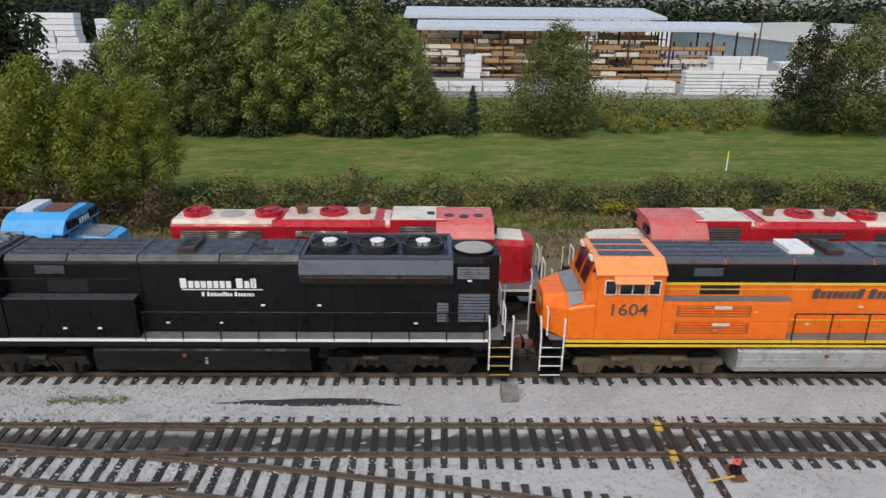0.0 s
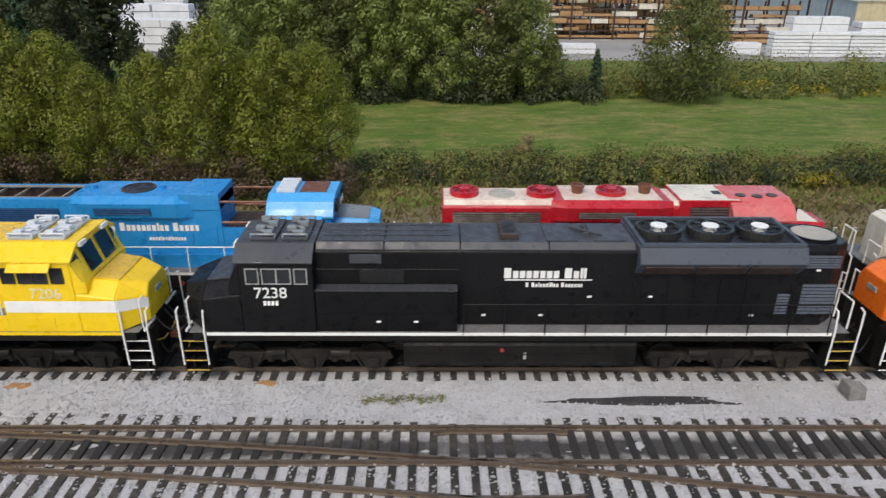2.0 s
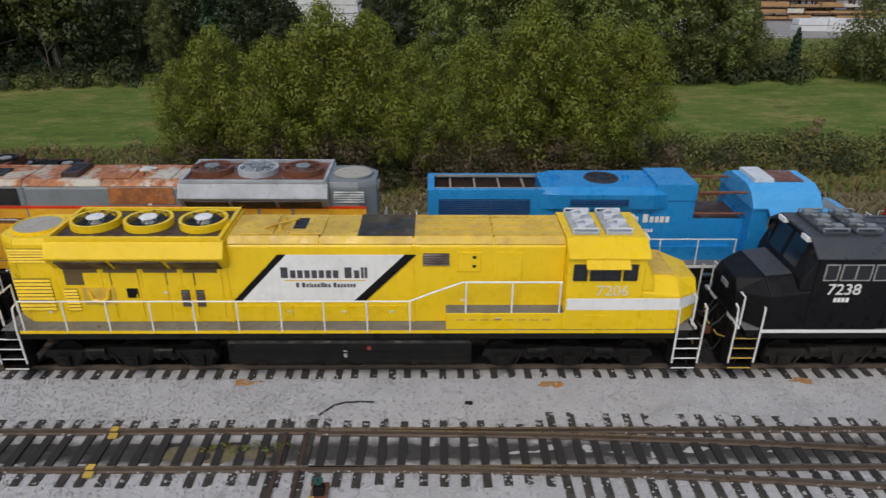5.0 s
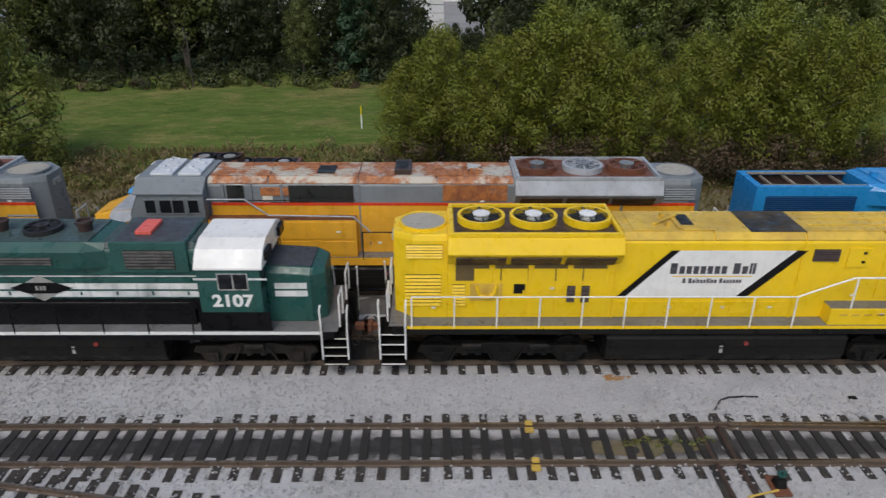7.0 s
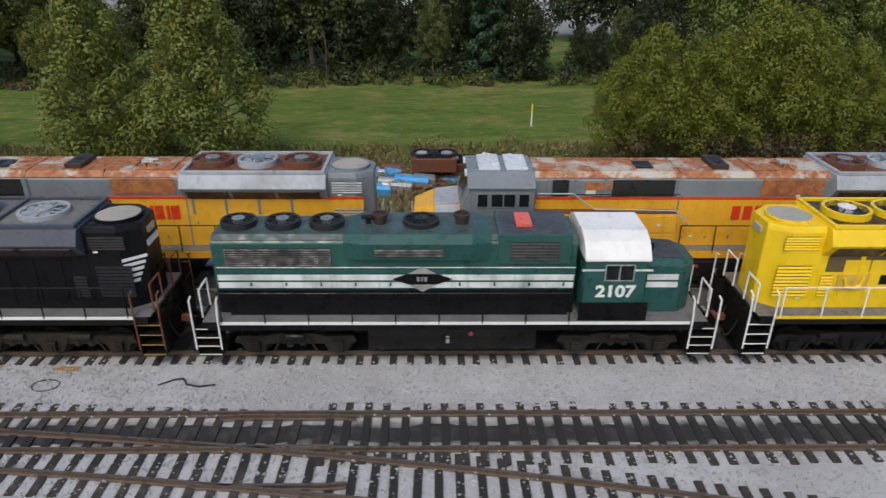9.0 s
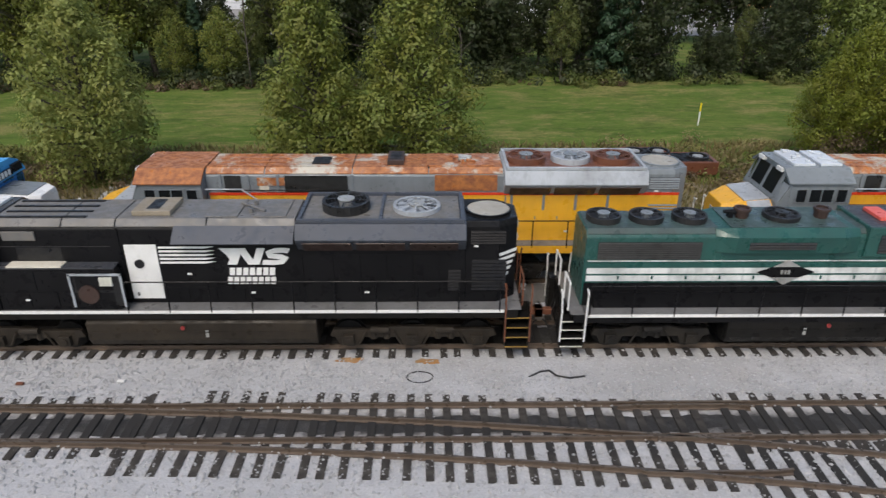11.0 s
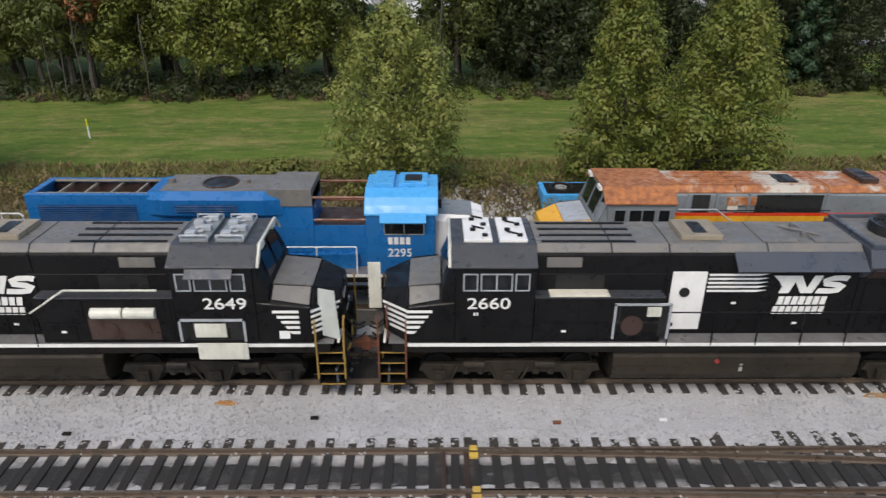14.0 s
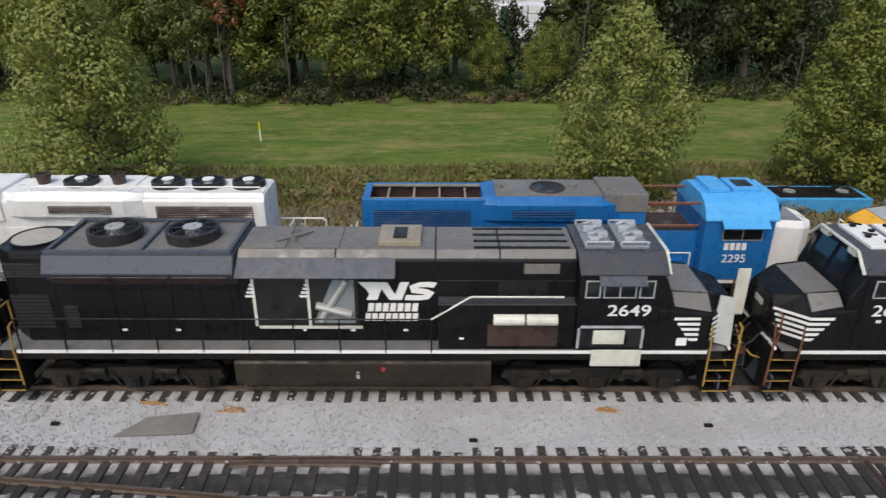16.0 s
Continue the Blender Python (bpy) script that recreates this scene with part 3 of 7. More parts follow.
def louvres(lo, u0, u1, z0, z1, y, mat, n=8, frame=None, backing=DARK):
    """A slatted grille on both sides."""
    for s in (-1, 1):
        # The dark backing stands for shade behind the slats.
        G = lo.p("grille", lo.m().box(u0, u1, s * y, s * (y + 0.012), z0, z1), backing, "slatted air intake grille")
        for i in range(n):
            z = z0 + (z1 - z0) * (i + 0.5) / n
            h = (z1 - z0) / n * 0.32
            lo.p("slat", lo.m().prof([(s * (y + 0.01), z + h), (s * (y + 0.05), z - h), (s * (y + 0.035), z - h * 1.4), (s * (y + 0.01), z)], u0, u1), mat, "", 0, False, G)
        if frame:
            f = lo.m()
            for a, b, c, e in ((u0 - 0.05, u0, z0, z1), (u1, u1 + 0.05, z0, z1), (u0 - 0.05, u1 + 0.05, z0 - 0.05, z0), (u0 - 0.05, u1 + 0.05, z1, z1 + 0.05)):
                f.box(a, b, s * y, s * (y + 0.05), c, e)
            lo.p("grille_frame", f, frame, "", 0, False, G)


def panel(lo, name, u0, u1, z0, z1, y, mat, label="", t=0.02, both=True):
    for s in ((-1, 1) if both else (-1,)):
        lo.p(name, lo.m().box(u0, u1, s * y, s * (y + t), z0, z1), mat, label, 0.006)


def hood_doors(lo, u0, u1, n, z0, z1, y, mat):
    """A row of hinged hood doors with latches and pale stencil plates."""
    for s in (-1, 1):
        w = (u1 - u0) / n
        for i in range(n):
            D = lo.p("hood_door", lo.m().box(u0 + i * w + 0.02, u0 + (i + 1) * w - 0.02, s * y, s * (y + 0.022), z0, z1), mat, "", 0.006)
            lo.p("latch", lo.m().box(u0 + i * w + w * 0.82, u0 + i * w + w * 0.88, s * (y + 0.022), s * (y + 0.045), (z0 + z1) / 2 - 0.06, (z0 + z1) / 2 + 0.06), mat, "", 0, False, D)


def cab_windows(lo, u0, u1, z0, z1, y, frame_mat, cuts=((0, 0.19), (0.27, 0.73), (0.81, 1.0))):
    for s in (-1, 1):
        for a, b in cuts:
            p0, p1 = u0 + (u1 - u0) * a, u0 + (u1 - u0) * b
            W = lo.p("side_window", lo.m().box(p0, p1, s * y, s * (y + 0.008), z0, z1), WINDOW, "dark cab side window")
            f = lo.m().box(p0 - 0.035, p0, s * y, s * (y + 0.03), z0 - 0.03, z1 + 0.03).box(p1, p1 + 0.035, s * y, s * (y + 0.03), z0 - 0.03, z1 + 0.03)
            f.box(p0, p1, s * y, s * (y + 0.03), z0 - 0.03, z0).box(p0, p1, s * y, s * (y + 0.03), z1, z1 + 0.03)
            if b - a > 0.3:
                f.box((p0 + p1) / 2 - 0.02, (p0 + p1) / 2 + 0.02, s * y, s * (y + 0.025), z0, z1)
            lo.p("window_frame", f, frame_mat, "", 0, False, W)


def air_conditioner(lo, u, z, mat, bracket, n=2, chunk=1.0):
    for i in range(n):
        A = lo.p("roof_unit", lo.m().box(u + i * 1.0, u + i * 1.0 + 0.8, -0.85, 0.85, z, z + 0.1), mat, "roof-mounted equipment tray", 0.02)
        for k in range(4):
            v, w = -0.6 + 0.4 * k, 0.12 + 0.33 * (k % 2)
            lo.p("roof_bracket", lo.m().box(u + i + w, u + i + w + 0.16 * chunk, v - 0.06 * chunk, v + 0.06 * chunk, z + 0.1, z + 0.08 + 0.1 * chunk), bracket, "", 0.02, False, A)
            if k % 2 == i or chunk > 1:
                lo.p("roof_pipe", lo.m().rod((u + i + 0.2, v + 0.1, z + 0.12), (u + i + 0.55, v + 0.24, z + 0.15), 0.03 * chunk, 6), bracket, "", 0, False, A)
        if chunk > 1:
            for v in (-0.8, 0.8):
                lo.p("tray_rail", lo.m().path([(u + i * 1.0 + 0.02, v, z + 0.1), (u + i * 1.0 + 0.02, v, z + 0.2), (u + i * 1.0 + 0.78, v, z + 0.2), (u + i * 1.0 + 0.78, v, z + 0.1)], 0.03), bracket, "", 0, False, A)



def wide_cab(lo, P, u0, u1, nose, deck, eave=4.45, top=4.85, visor=None):
    """Full-width North American cab with slanted windscreen and chamfered nose."""
    body, roof = P["cab"], P["cabroof"]
    side_h = [(1.52, deck), (1.52, eave), (0.98, top)]
    C = lo.p("cab", lo.m().sym(side_h[:2] + [(1.0, top - 0.03)], u0, u1), body, "", 0.03)
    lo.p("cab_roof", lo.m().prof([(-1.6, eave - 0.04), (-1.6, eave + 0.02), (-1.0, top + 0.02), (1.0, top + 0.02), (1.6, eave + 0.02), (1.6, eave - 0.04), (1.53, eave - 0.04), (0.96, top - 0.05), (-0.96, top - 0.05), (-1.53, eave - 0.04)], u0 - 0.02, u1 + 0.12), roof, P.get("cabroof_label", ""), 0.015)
    # slanted windscreen above a long hipped nose
    w = 0.38
    zn = 3.62
    lo.p("windscreen_wall", lo.m().loft([(1.5, zn - 0.3), (1.5, eave - 0.03), (1.0, top - 0.05)], u1, [(1.48, zn - 0.3), (1.44, zn), (0.98, zn + 0.06)], u1 + w), body, "", 0.02, False, C)
    for s in (-1, 1):
        g = lo.m()
        y0, y1 = sorted((s * 0.1, s * 0.9))
        za, zb = top - 0.2, zn + 0.2
        ua, ub = u1 + w * (top - za) / (top - zn), u1 + w * (top - zb) / (top - zn)
        g.add([(ua + 0.03, y0, za), (ua + 0.03, y1, za), (ub + 0.03, y1, zb), (ub + 0.03, y0, zb)], [(0, 1, 2, 3)])
        lo.p("windscreen", g, WINDOW, "dark slanted windscreen", 0, False, C)
        g = lo.m().add([(u1 + 0.05, s * 1.505, eave - 0.16), (u1 + 0.06, s * 1.12, top - 0.2), (u1 + 0.33, s * 1.1, zn + 0.16), (u1 + 0.31, s * 1.48, zn + 0.1)], [(0, 1, 2, 3)])
        lo.p("corner_window", g, WINDOW, "dark corner window", 0, False, C)
    knee = nose - 0.75
    N = lo.p("nose", lo.m().loft([(1.515, deck), (1.515, 3.28), (1.0, zn + 0.02)], u1, [(1.515, deck), (1.5, 3.12), (0.95, zn - 0.1)], knee).loft([(1.515, deck), (1.5, 3.12), (0.95, zn - 0.1)], knee, [(0.85, deck + 0.1), (0.85, 2.95), (0.6, zn - 0.3)], nose), P["nose"], "", 0.04)
    lo.p("nose_deck", lo.m().add([(u1 + w + 0.03, -0.93, zn + 0.03), (u1 + w + 0.03, 0.93, zn + 0.03), (knee - 0.02, 0.9, zn - 0.07), (knee - 0.02, -0.9, zn - 0.07), (u1 + w + 0.03, -0.93, zn), (u1 + w + 0.03, 0.93, zn), (knee - 0.02, 0.9, zn - 0.12), (knee - 0.02, -0.9, zn - 0.12)],
                                 [(0, 1, 2, 3), (7, 6, 5, 4), (0, 3, 7, 4), (1, 5, 6, 2), (0, 4, 5, 1), (3, 2, 6, 7)]), P["nosetop"], "anti-glare nose top", 0, False, N)
    if P.get("hips"):
        for s in (-1, 1):
            g = lo.m().add([(u1 + 0.45, s * 1.42, 3.37), (u1 + 0.45, s * 1.04, zn + 0.015), (knee - 0.05, s * 1.0, zn - 0.065), (knee - 0.05, s * 1.44, 3.2)], [(0, 1, 2, 3)])
            lo.p("nose_hip", g, P["hips"], "grey anti-glare nose side", 0, False, N)
    lo.p("headlight", lo.m().box(nose - 0.08, nose + 0.03, -0.25, 0.25, 2.75, 2.95), SILVER, "twin headlight", 0.02, False, N)
    lo.p("number_light", lo.m().both(u1 + 0.05, u1 + 0.2, 0.55, 0.95, top - 0.16, top - 0.02), P.get("numlight", WHITE), "", 0, False, C)
    cab_windows(lo, u0 + 0.2, u1 - 0.25, 3.72, 4.2, 1.522, P["winframe"])
    if P.get("rimtrim"):
        lo.p("windscreen_rim", lo.m().path([(u1 + 0.16, -1.5, eave - 0.05), (u1 + 0.16, -0.98, top + 0.03), (u1 + 0.16, 0.98, top + 0.03), (u1 + 0.16, 1.5, eave - 0.05)], 0.05), P["rimtrim"], "chalky white rim over the windscreen", 0, False, C)
    if visor:
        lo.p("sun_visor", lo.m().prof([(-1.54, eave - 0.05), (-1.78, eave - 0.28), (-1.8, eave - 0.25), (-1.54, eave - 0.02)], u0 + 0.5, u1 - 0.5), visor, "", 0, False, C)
    return C


def end_platform(lo, deck, P):
    """Brown nose platform with white sill ends, plow and yellow uncoupling levers."""
    u = lo.L - 0.7
    lo.p("nose_platform", lo.m().box(u - 0.75, u, -1.0, 1.0, deck + 0.004, deck + 0.03), P.get("plate_mat", PLATE), "worn nose platform", 0.01)
    for s in (-1, 1):
        lo.p("platform_edge", lo.m().box(u, u + 0.06, *sorted((s * 0.5, s * 1.4)), deck - 0.07, deck + 0.02), WHITE, "white end sill edge", 0.01)
        lo.p("plow", lo.m().add([(u + 0.08, s * 0.15, 0.3), (u - 0.02, s * 1.4, 0.3), (u - 0.06, s * 1.4, 1.0), (u + 0.02, s * 0.35, 1.0), (u + 0.02, s * 0.15, 0.3), (u - 0.08, s * 1.4, 0.3), (u - 0.12, s * 1.4, 1.0), (u - 0.04, s * 0.35, 1.0)],
                                [(0, 1, 2, 3), (7, 6, 5, 4), (0, 4, 5, 1), (1, 5, 6, 2), (2, 6, 7, 3), (3, 7, 4, 0)]), P.get("plow_mat", PLOW), "steel plow blade", 0.01)
        lo.p("uncoupling_lever", lo.m().path([(u + 0.1, s * 1.35, 1.2), (u + 0.12, s * 1.0, 1.35), (u + 0.2, s * 0.45, 1.12), (u + 0.22, s * 0.2, 1.15)], 0.028), MARKPAINT, "yellow uncoupling lever")
        lo.p("platform_post", lo.m().path([(u + 0.02, s * 0.5, deck), (u + 0.02, s * 0.5, deck + 0.85), (u - 0.15, s * 0.62, deck + 1.0), (u - 0.65, s * 0.95, deck + 1.0)], 0.03), P["grab"])
    for k in (-0.32, 0.35, 0.62):
        lo.p("jumper_hose", lo.m().path([(u, k, deck - 0.15), (u + 0.2, k, deck - 0.45), (u + 0.4, k * 0.9, deck - 0.62), (u + 0.62, k * 0.9, deck - 0.5)], 0.035), RUBBER)


def sd70(name, label, x0, x1, d, P, group="locomotives on the first track", fans=3, y=0.0, dress=None):
    """Six-axle hood locomotive about 22.6 m long; u runs from the rear coupler to the nose coupler."""
    lo = Loco(name, label, x0, x1, d, y, group)
    k = lo.L / 22.84
    deck = 1.97
    underframe(lo, deck, P["stripe"], P["edge"], P["grab"], (7.6 * k, 15.2 * k), P.get("truck", TRUCK), (4.4 * k, 18.3 * k), (-2.1, 0.05, 2.15), 2.75, P.get("tank", UNDER), sill_mat=P.get("sill", UNDER), gold=P.get("gold"))
    c0, c1 = P.get("cab_at", (18.0, 20.3))
    # engine hood
    lo.p("engine_hood", lo.m().sym([(1.02, deck), (1.02, 4.55), (0.85, 4.78)], 7.75, c0), P["hood"], "", 0.03)
    r0, r1 = 8.0, P.get("roof_end", 13.4)
    for a, b, nm in ((7.9, 10.6, P["roof"]), (10.64, r1, P["roof"]), (r1 + 0.04, c0 - 2.2, P["roof2"]), (c0 - 2.16, c0 - 0.05, P["roof2"])):
        lo.p("roof_panel", lo.m().sym([(1.0, 4.62), (1.0, 4.66), (0.82, 4.84)], a, b), nm, "", 0.015)
    for v in (-0.7, -0.25, 0.2, 0.65):
        lo.p("roof_rib", lo.m().box(c0 - P.get("rib_from", c0 - r1 - 0.3), c0 - 0.2, v - 0.06, v + 0.06, 4.84, 4.87), P.get("rib", P["roof2"]), "raised roof rib", 0.01)
    # exhaust stack and hatch details
    e0, e1, eh = P.get("exhaust", (11.55, 12.15, 0.18))
    lo.p("exhaust_housing", lo.m().box(e0, e1, -0.62, 0.62, 4.84, 4.84 + eh), P.get("stack", BROWNDARK), "", 0.02)
    em = (e0 + e1) / 2
    lo.p("exhaust_mouth", lo.m().box(em - 0.2, em + 0.2, -0.42, 0.42, 4.84 + eh, 4.846 + eh), DARK)
    lo.p("lifting_lug", lo.m().box(9.3, 9.42, -0.4, -0.3, 4.84, 4.98).box(9.3, 9.42, 0.3, 0.4, 4.84, 4.98).rod((8.9, -0.4, 4.92), (9.8, 0.3, 4.92), 0.05), P["roof"])
    for i in range(2):
        lo.p("roof_hatch", lo.m().box(8.2 + i * 1.5, 9.2 + i * 1.5, -0.75, 0.75, 4.84, 4.88), P["roof"], "", 0.015)
    # equipment cabinet on the walkway behind the cab
    if P.get("cabinet", True):
        lo.pair("equipment_cabinet", 13.5, c0 - 0.02, 1.02, 1.47, deck, 3.42, P["cabinet_mat"], "", 0.02)
        hood_doors(lo, 13.6, c0 - 0.1, 4, deck + 0.1, 2.6, 1.47, P["cabinet_mat"])
        hood_doors(lo, 13.6, c0 - 0.1, 3, 2.68, 3.34, 1.47, P["cabinet_mat"])
        lo.pair("cabinet_top", 13.5, c0 - 0.02, 1.02, 1.47, 3.42, 3.45, P.get("cabtop", BLACKROOF))
        panel(lo, "air_filter", 15.2, 16.6, 3.5, 3.95, 1.02, DARK, "dark louvred filter opening", 0.012)
        panel(lo, "filter_box", 15.9, 16.9, 4.2, 4.5, 1.02, P["roof2"], "", 0.05)
        for s in (-1, 1):
            lo.p("grab_rail", lo.m().path([(13.5, s * 1.4, 4.15), (c0 - 0.1, s * 1.4, 4.15)], 0.02).rod((15.5, s * 1.03, 4.15), (15.5, s * 1.4, 4.15), 0.015), P["rail"])
    # dynamic brake and radiator section
    lo.p("radiator_body", lo.m().sym([(1.02, deck), (1.02, 4.5), (0.9, 4.7)], 2.6, 7.75), P["hood"], "", 0.02)
    lo.p("radiator_flare", lo.m().sym([(1.02, 3.85), (1.42, 4.3), (1.46, 4.36), (1.24, 4.8), (1.2, 4.83)], 2.6, 7.85), P["flare"], "", 0.02)
    for s in (-1, 1):
        for i in range(3):
            lo.p("radiator_grille", lo.m().prof([(s * 1.06, 3.87), (s * 1.38, 4.24), (s * 1.4, 4.22), (s * 1.08, 3.85)], 2.85 + i * 1.65, 4.35 + i * 1.65), BROWNDARK, "dark radiator screen under the flare")
    if P.get("vents"):
        for s in (-1, 1):
            for i in range(4):
                a = 2.85 + i * 1.2
                V = lo.p("radiator_vent", lo.m().box(a, a + 1.02, *sorted((s * 1.018, s * 1.028)), 3.28, 3.84), P["vents"], "dark opening under the radiator flare")
                lo.p("vent_post", lo.m().box(a + 1.04, a + 1.14, *sorted((s * 1.02, s * 1.06)), 3.22, 3.88), P["hood"], "", 0.01, False, V)
    lo.p("fan_deck", lo.m().box(2.8, 7.7, -1.1, 1.1, 4.83, 4.85), P["fandeck"])
    f = lo.m()
    f.box(2.65, 7.8, -1.22, -1.1, 4.83, 4.95).box(2.65, 7.8, 1.1, 1.22, 4.83, 4.95).box(2.65, 2.77, -1.1, 1.1, 4.83, 4.95).box(7.68, 7.8, -1.1, 1.1, 4.83, 4.95)
    if fans == 2:
        f.box(5.2, 5.3, -1.1, 1.1, 4.85, 4.93)
    lo.p("fan_frame", f, P["flare"], "", 0.01)
    for i, u in enumerate((3.65, 5.27, 6.95) if fans == 3 else (4.15, 6.4)):
        ring = P["pale_fan"] if P.get("pale_fan") and i == P["pale_at"] else P["fan"]
        fan(lo, u, 0, 4.85, 0.74 if fans == 3 else 0.76, ring, P["hub"], 0.22 if fans == 3 else 0.14 if ring is P.get("pale_fan") else 0.3, 8, P.get("guard"))
    if P.get("platform"):
        end_platform(lo, deck, P)
    # rear end with cut corners and round hatch
    lo.p("rear_hood", lo.m().loft([(0.55, deck), (0.55, 4.55), (0.5, 4.75)], 0.95, [(1.02, deck), (1.02, 4.62), (0.95, 4.8)], 1.55).sym([(1.02, deck), (1.02, 4.62), (0.95, 4.8)], 1.55, 2.6), P["rear"], "", 0.02)
    lo.p("round_hatch", lo.m().cyl(1.85, 0, 4.8, 0.68, 0.05, "z", 32), HATCH, "round dusty roof hatch", 0.01)
    lo.p("hatch_rim", lo.m().ring(1.85, 0, 4.8, 0.68, 0.74, 0.07), P["rear"])
    louvres(lo, 1.35, 2.45, 4.05, 4.5, 1.022, P.get("slat", P["hood"]), 5)
    louvres(lo, 1.3, 2.4, 2.4, 3.5, 1.022, P.get("slat", P["hood"]), 9)
    louvres(lo, 2.75, 3.15, 2.4, 3.15, 1.022, P.get("slat", P["hood"]), 7)
    hood_doors(lo, 3.4, 7.6, 5, deck + 0.15, 3.7, 1.022, P["hood"])
    hood_doors(lo, 7.9, 13.2, 6, deck + 0.12, 2.55, 1.022, P["hood"])
    for u in (7.74, 13.36):
        lo.pair("hood_seam", u, u + 0.06, 1.02, 1.05, deck, 4.6, P["hood"])
    lo.p("rear_headlight", lo.m().box(0.88, 0.96, -0.25, 0.25, 4.3, 4.5), SILVER)
    # stencil plates along the hood
    rnd = random.Random(int(abs(x0)))
    for i in range(9):
        u = 2.2 + i * 1.75 + rnd.uniform(-0.4, 0.4)
        z = rnd.choice((2.32, 2.32, 3.0, 3.95))
        yy = 1.5 if u > 13.5 else 1.05
        if u > 13.5 and z > 3.4:
            z = 2.95
        lo.p("notice_plate", lo.m().box(u, u + 0.14, -yy - 0.012, -yy, z, z + 0.07), P.get("plate", WHITE), "small pale notice plate")
    handrail(lo, 1.5, 13.3, deck, P["rail"], 1.25)
    wide_cab(lo, P, c0, c1, lo.L - 0.62, deck, visor=P.get("visor"))
    if P.get("units"):
        air_conditioner(lo, c0 + 0.2, 4.87, P["units"], P.get("bracket", P["units"]), 2, P.get("chunk", 1.0))
    panel(lo, "cab_vent", c0 + 0.6, c0 + 1.5, 2.15, 2.5, 1.522, P["cab"], "louvred cab vent")
    if dress:
        dress(lo)
    return lo




def dress_black(lo):
    x = (lo.X(8.6) + lo.X(12.6)) / 2 - 0.1
    bars("company_name", "Xxxxxxxx-Xxll", x - 0.0, -1.06, 3.87, 0.36, WHITE, lo.e, "white painted company name as bars", 0.22)
    lo.p("name_line", lo.m().box(9.2, 12.0, -1.062, -1.055, 3.61, 3.65), WHITE)
    bars("company_line", "X-Xxlxxxlllxx-Xxxxxxx", x + 0.3, -1.06, 3.46, 0.16, WHITE, lo.e, "small white painted line as bars", 0.3)
    lettering("road_number", "7238", 0.52, lo.X(19.35), -1.53, 3.37, WHITE, lo.e, "white painted number 7238")
    bars("reporting_mark", [.15, .18, .15, .15], lo.X(19.35), -1.535, 3.03, 0.16, WHITE, lo.e, "small white reporting mark as bars", 0.25)


def dress_yellow(lo):
    x = lambda u: lo.X(u)
    lo.p("name_board", lo.m().side([(8.1, 2.72), (9.6, 4.32), (13.15, 4.32), (11.55, 2.72)], -1.046, -1.06), WHITE, "white slanted name panel")
    lo.p("name_board_edge", lo.m().side([(7.85, 2.72), (9.35, 4.32), (9.6, 4.32), (8.1, 2.72)], -1.046, -1.064), BLACK, "black slanted panel edge")
    lo.p("name_board_edge", lo.m().side([(11.55, 2.72), (13.15, 4.32), (13.5, 4.32), (11.9, 2.72)], -1.046, -1.064), BLACK, "black slanted panel edge")
    bars("company_name", "Xxxxxxxx-Xxll", x(10.72), -1.063, 3.72, 0.36, GREYTEXT, lo.e, "dark painted company name as bars", 0.25)
    lo.p("name_line", lo.m().box(9.5, 11.95, -1.066, -1.06, 3.44, 3.47), GOLD)
    bars("company_line", "X-Xxlxxxlllxx-Xxxxxxx", x(10.75), -1.063, 3.3, 0.16, GREYTEXT, lo.e, "small grey painted line as bars", 0.3)
    lettering("road_number", "7206", 0.5, lo.X(19.4), -1.53, 3.33, paint("faded_number", (0.72, 0.66, 0.45), 0.5, 0.2), lo.e, "faded pale number 7206")
    lo.p("cab_band", lo.m().box(18.05, 20.6, -1.53, -1.522, 2.68, 3.08), WHITE, "white band along the cab")
    kn, ns = lo.L - 1.37, lo.L - 0.62
    n0 = lo.m().add([(20.6, -1.524, 2.68), (20.6, -1.524, 3.08), (kn, -1.515, 3.08), (kn, -1.525, 2.68), (ns, -0.86, 2.9), (ns, -0.86, 2.55)], [(0, 1, 2, 3), (3, 2, 4, 5)])
    lo.p("nose_band", n0, WHITE, "white band round the nose")
    lo.p("soot_patch", lo.m().sym([(0.84, 4.842), (0.8, 4.85)], 11.75, 13.45), paint("sooty_roof", (0.014, 0.013, 0.012), 0.8, 0.5, (0.2, 0.13, 0.04), 0, 0, 0.9), "sooty exhaust stain on the roof")
    # cab side platform with white railing
    for s in (-1,):
        lo.p("platform_rail", lo.m().path([(13.3, s * 1.46, 2.95), (14.0, s * 1.46, 3.25), (14.9, s * 1.46, 3.6), (17.9, s * 1.46, 3.6)], 0.03), WHITE)
        for u in (15.0, 16.4, 17.85):
            lo.p("stanchion", lo.m().rod((u, s * 1.48, 2.55), (u, s * 1.46, 3.6), 0.03), WHITE)
    lo.pair("platform", 14.4, 18.0, 1.02, 1.5, 1.97, 2.55, YELLOW, "", 0.02)
    lo.pair("platform_top", 14.4, 18.0, 1.02, 1.48, 2.55, 2.57, GREYDECK)
    panel(lo, "door", 15.9, 16.7, 2.7, 4.4, 1.022, YELLOW, "hood access door", 0.03)
    louvres(lo, 13.7, 14.5, 3.95, 4.35, 1.022, BROWNDARK, 5)
    # The stained yellow here paints the brown shading of the recess.
    lo.p("side_recess", lo.m().box(3.3, 4.3, -1.056, -1.046, 2.6, 3.2), YELLOWROOF, "shallow recess in the hood side with its shade painted brown")
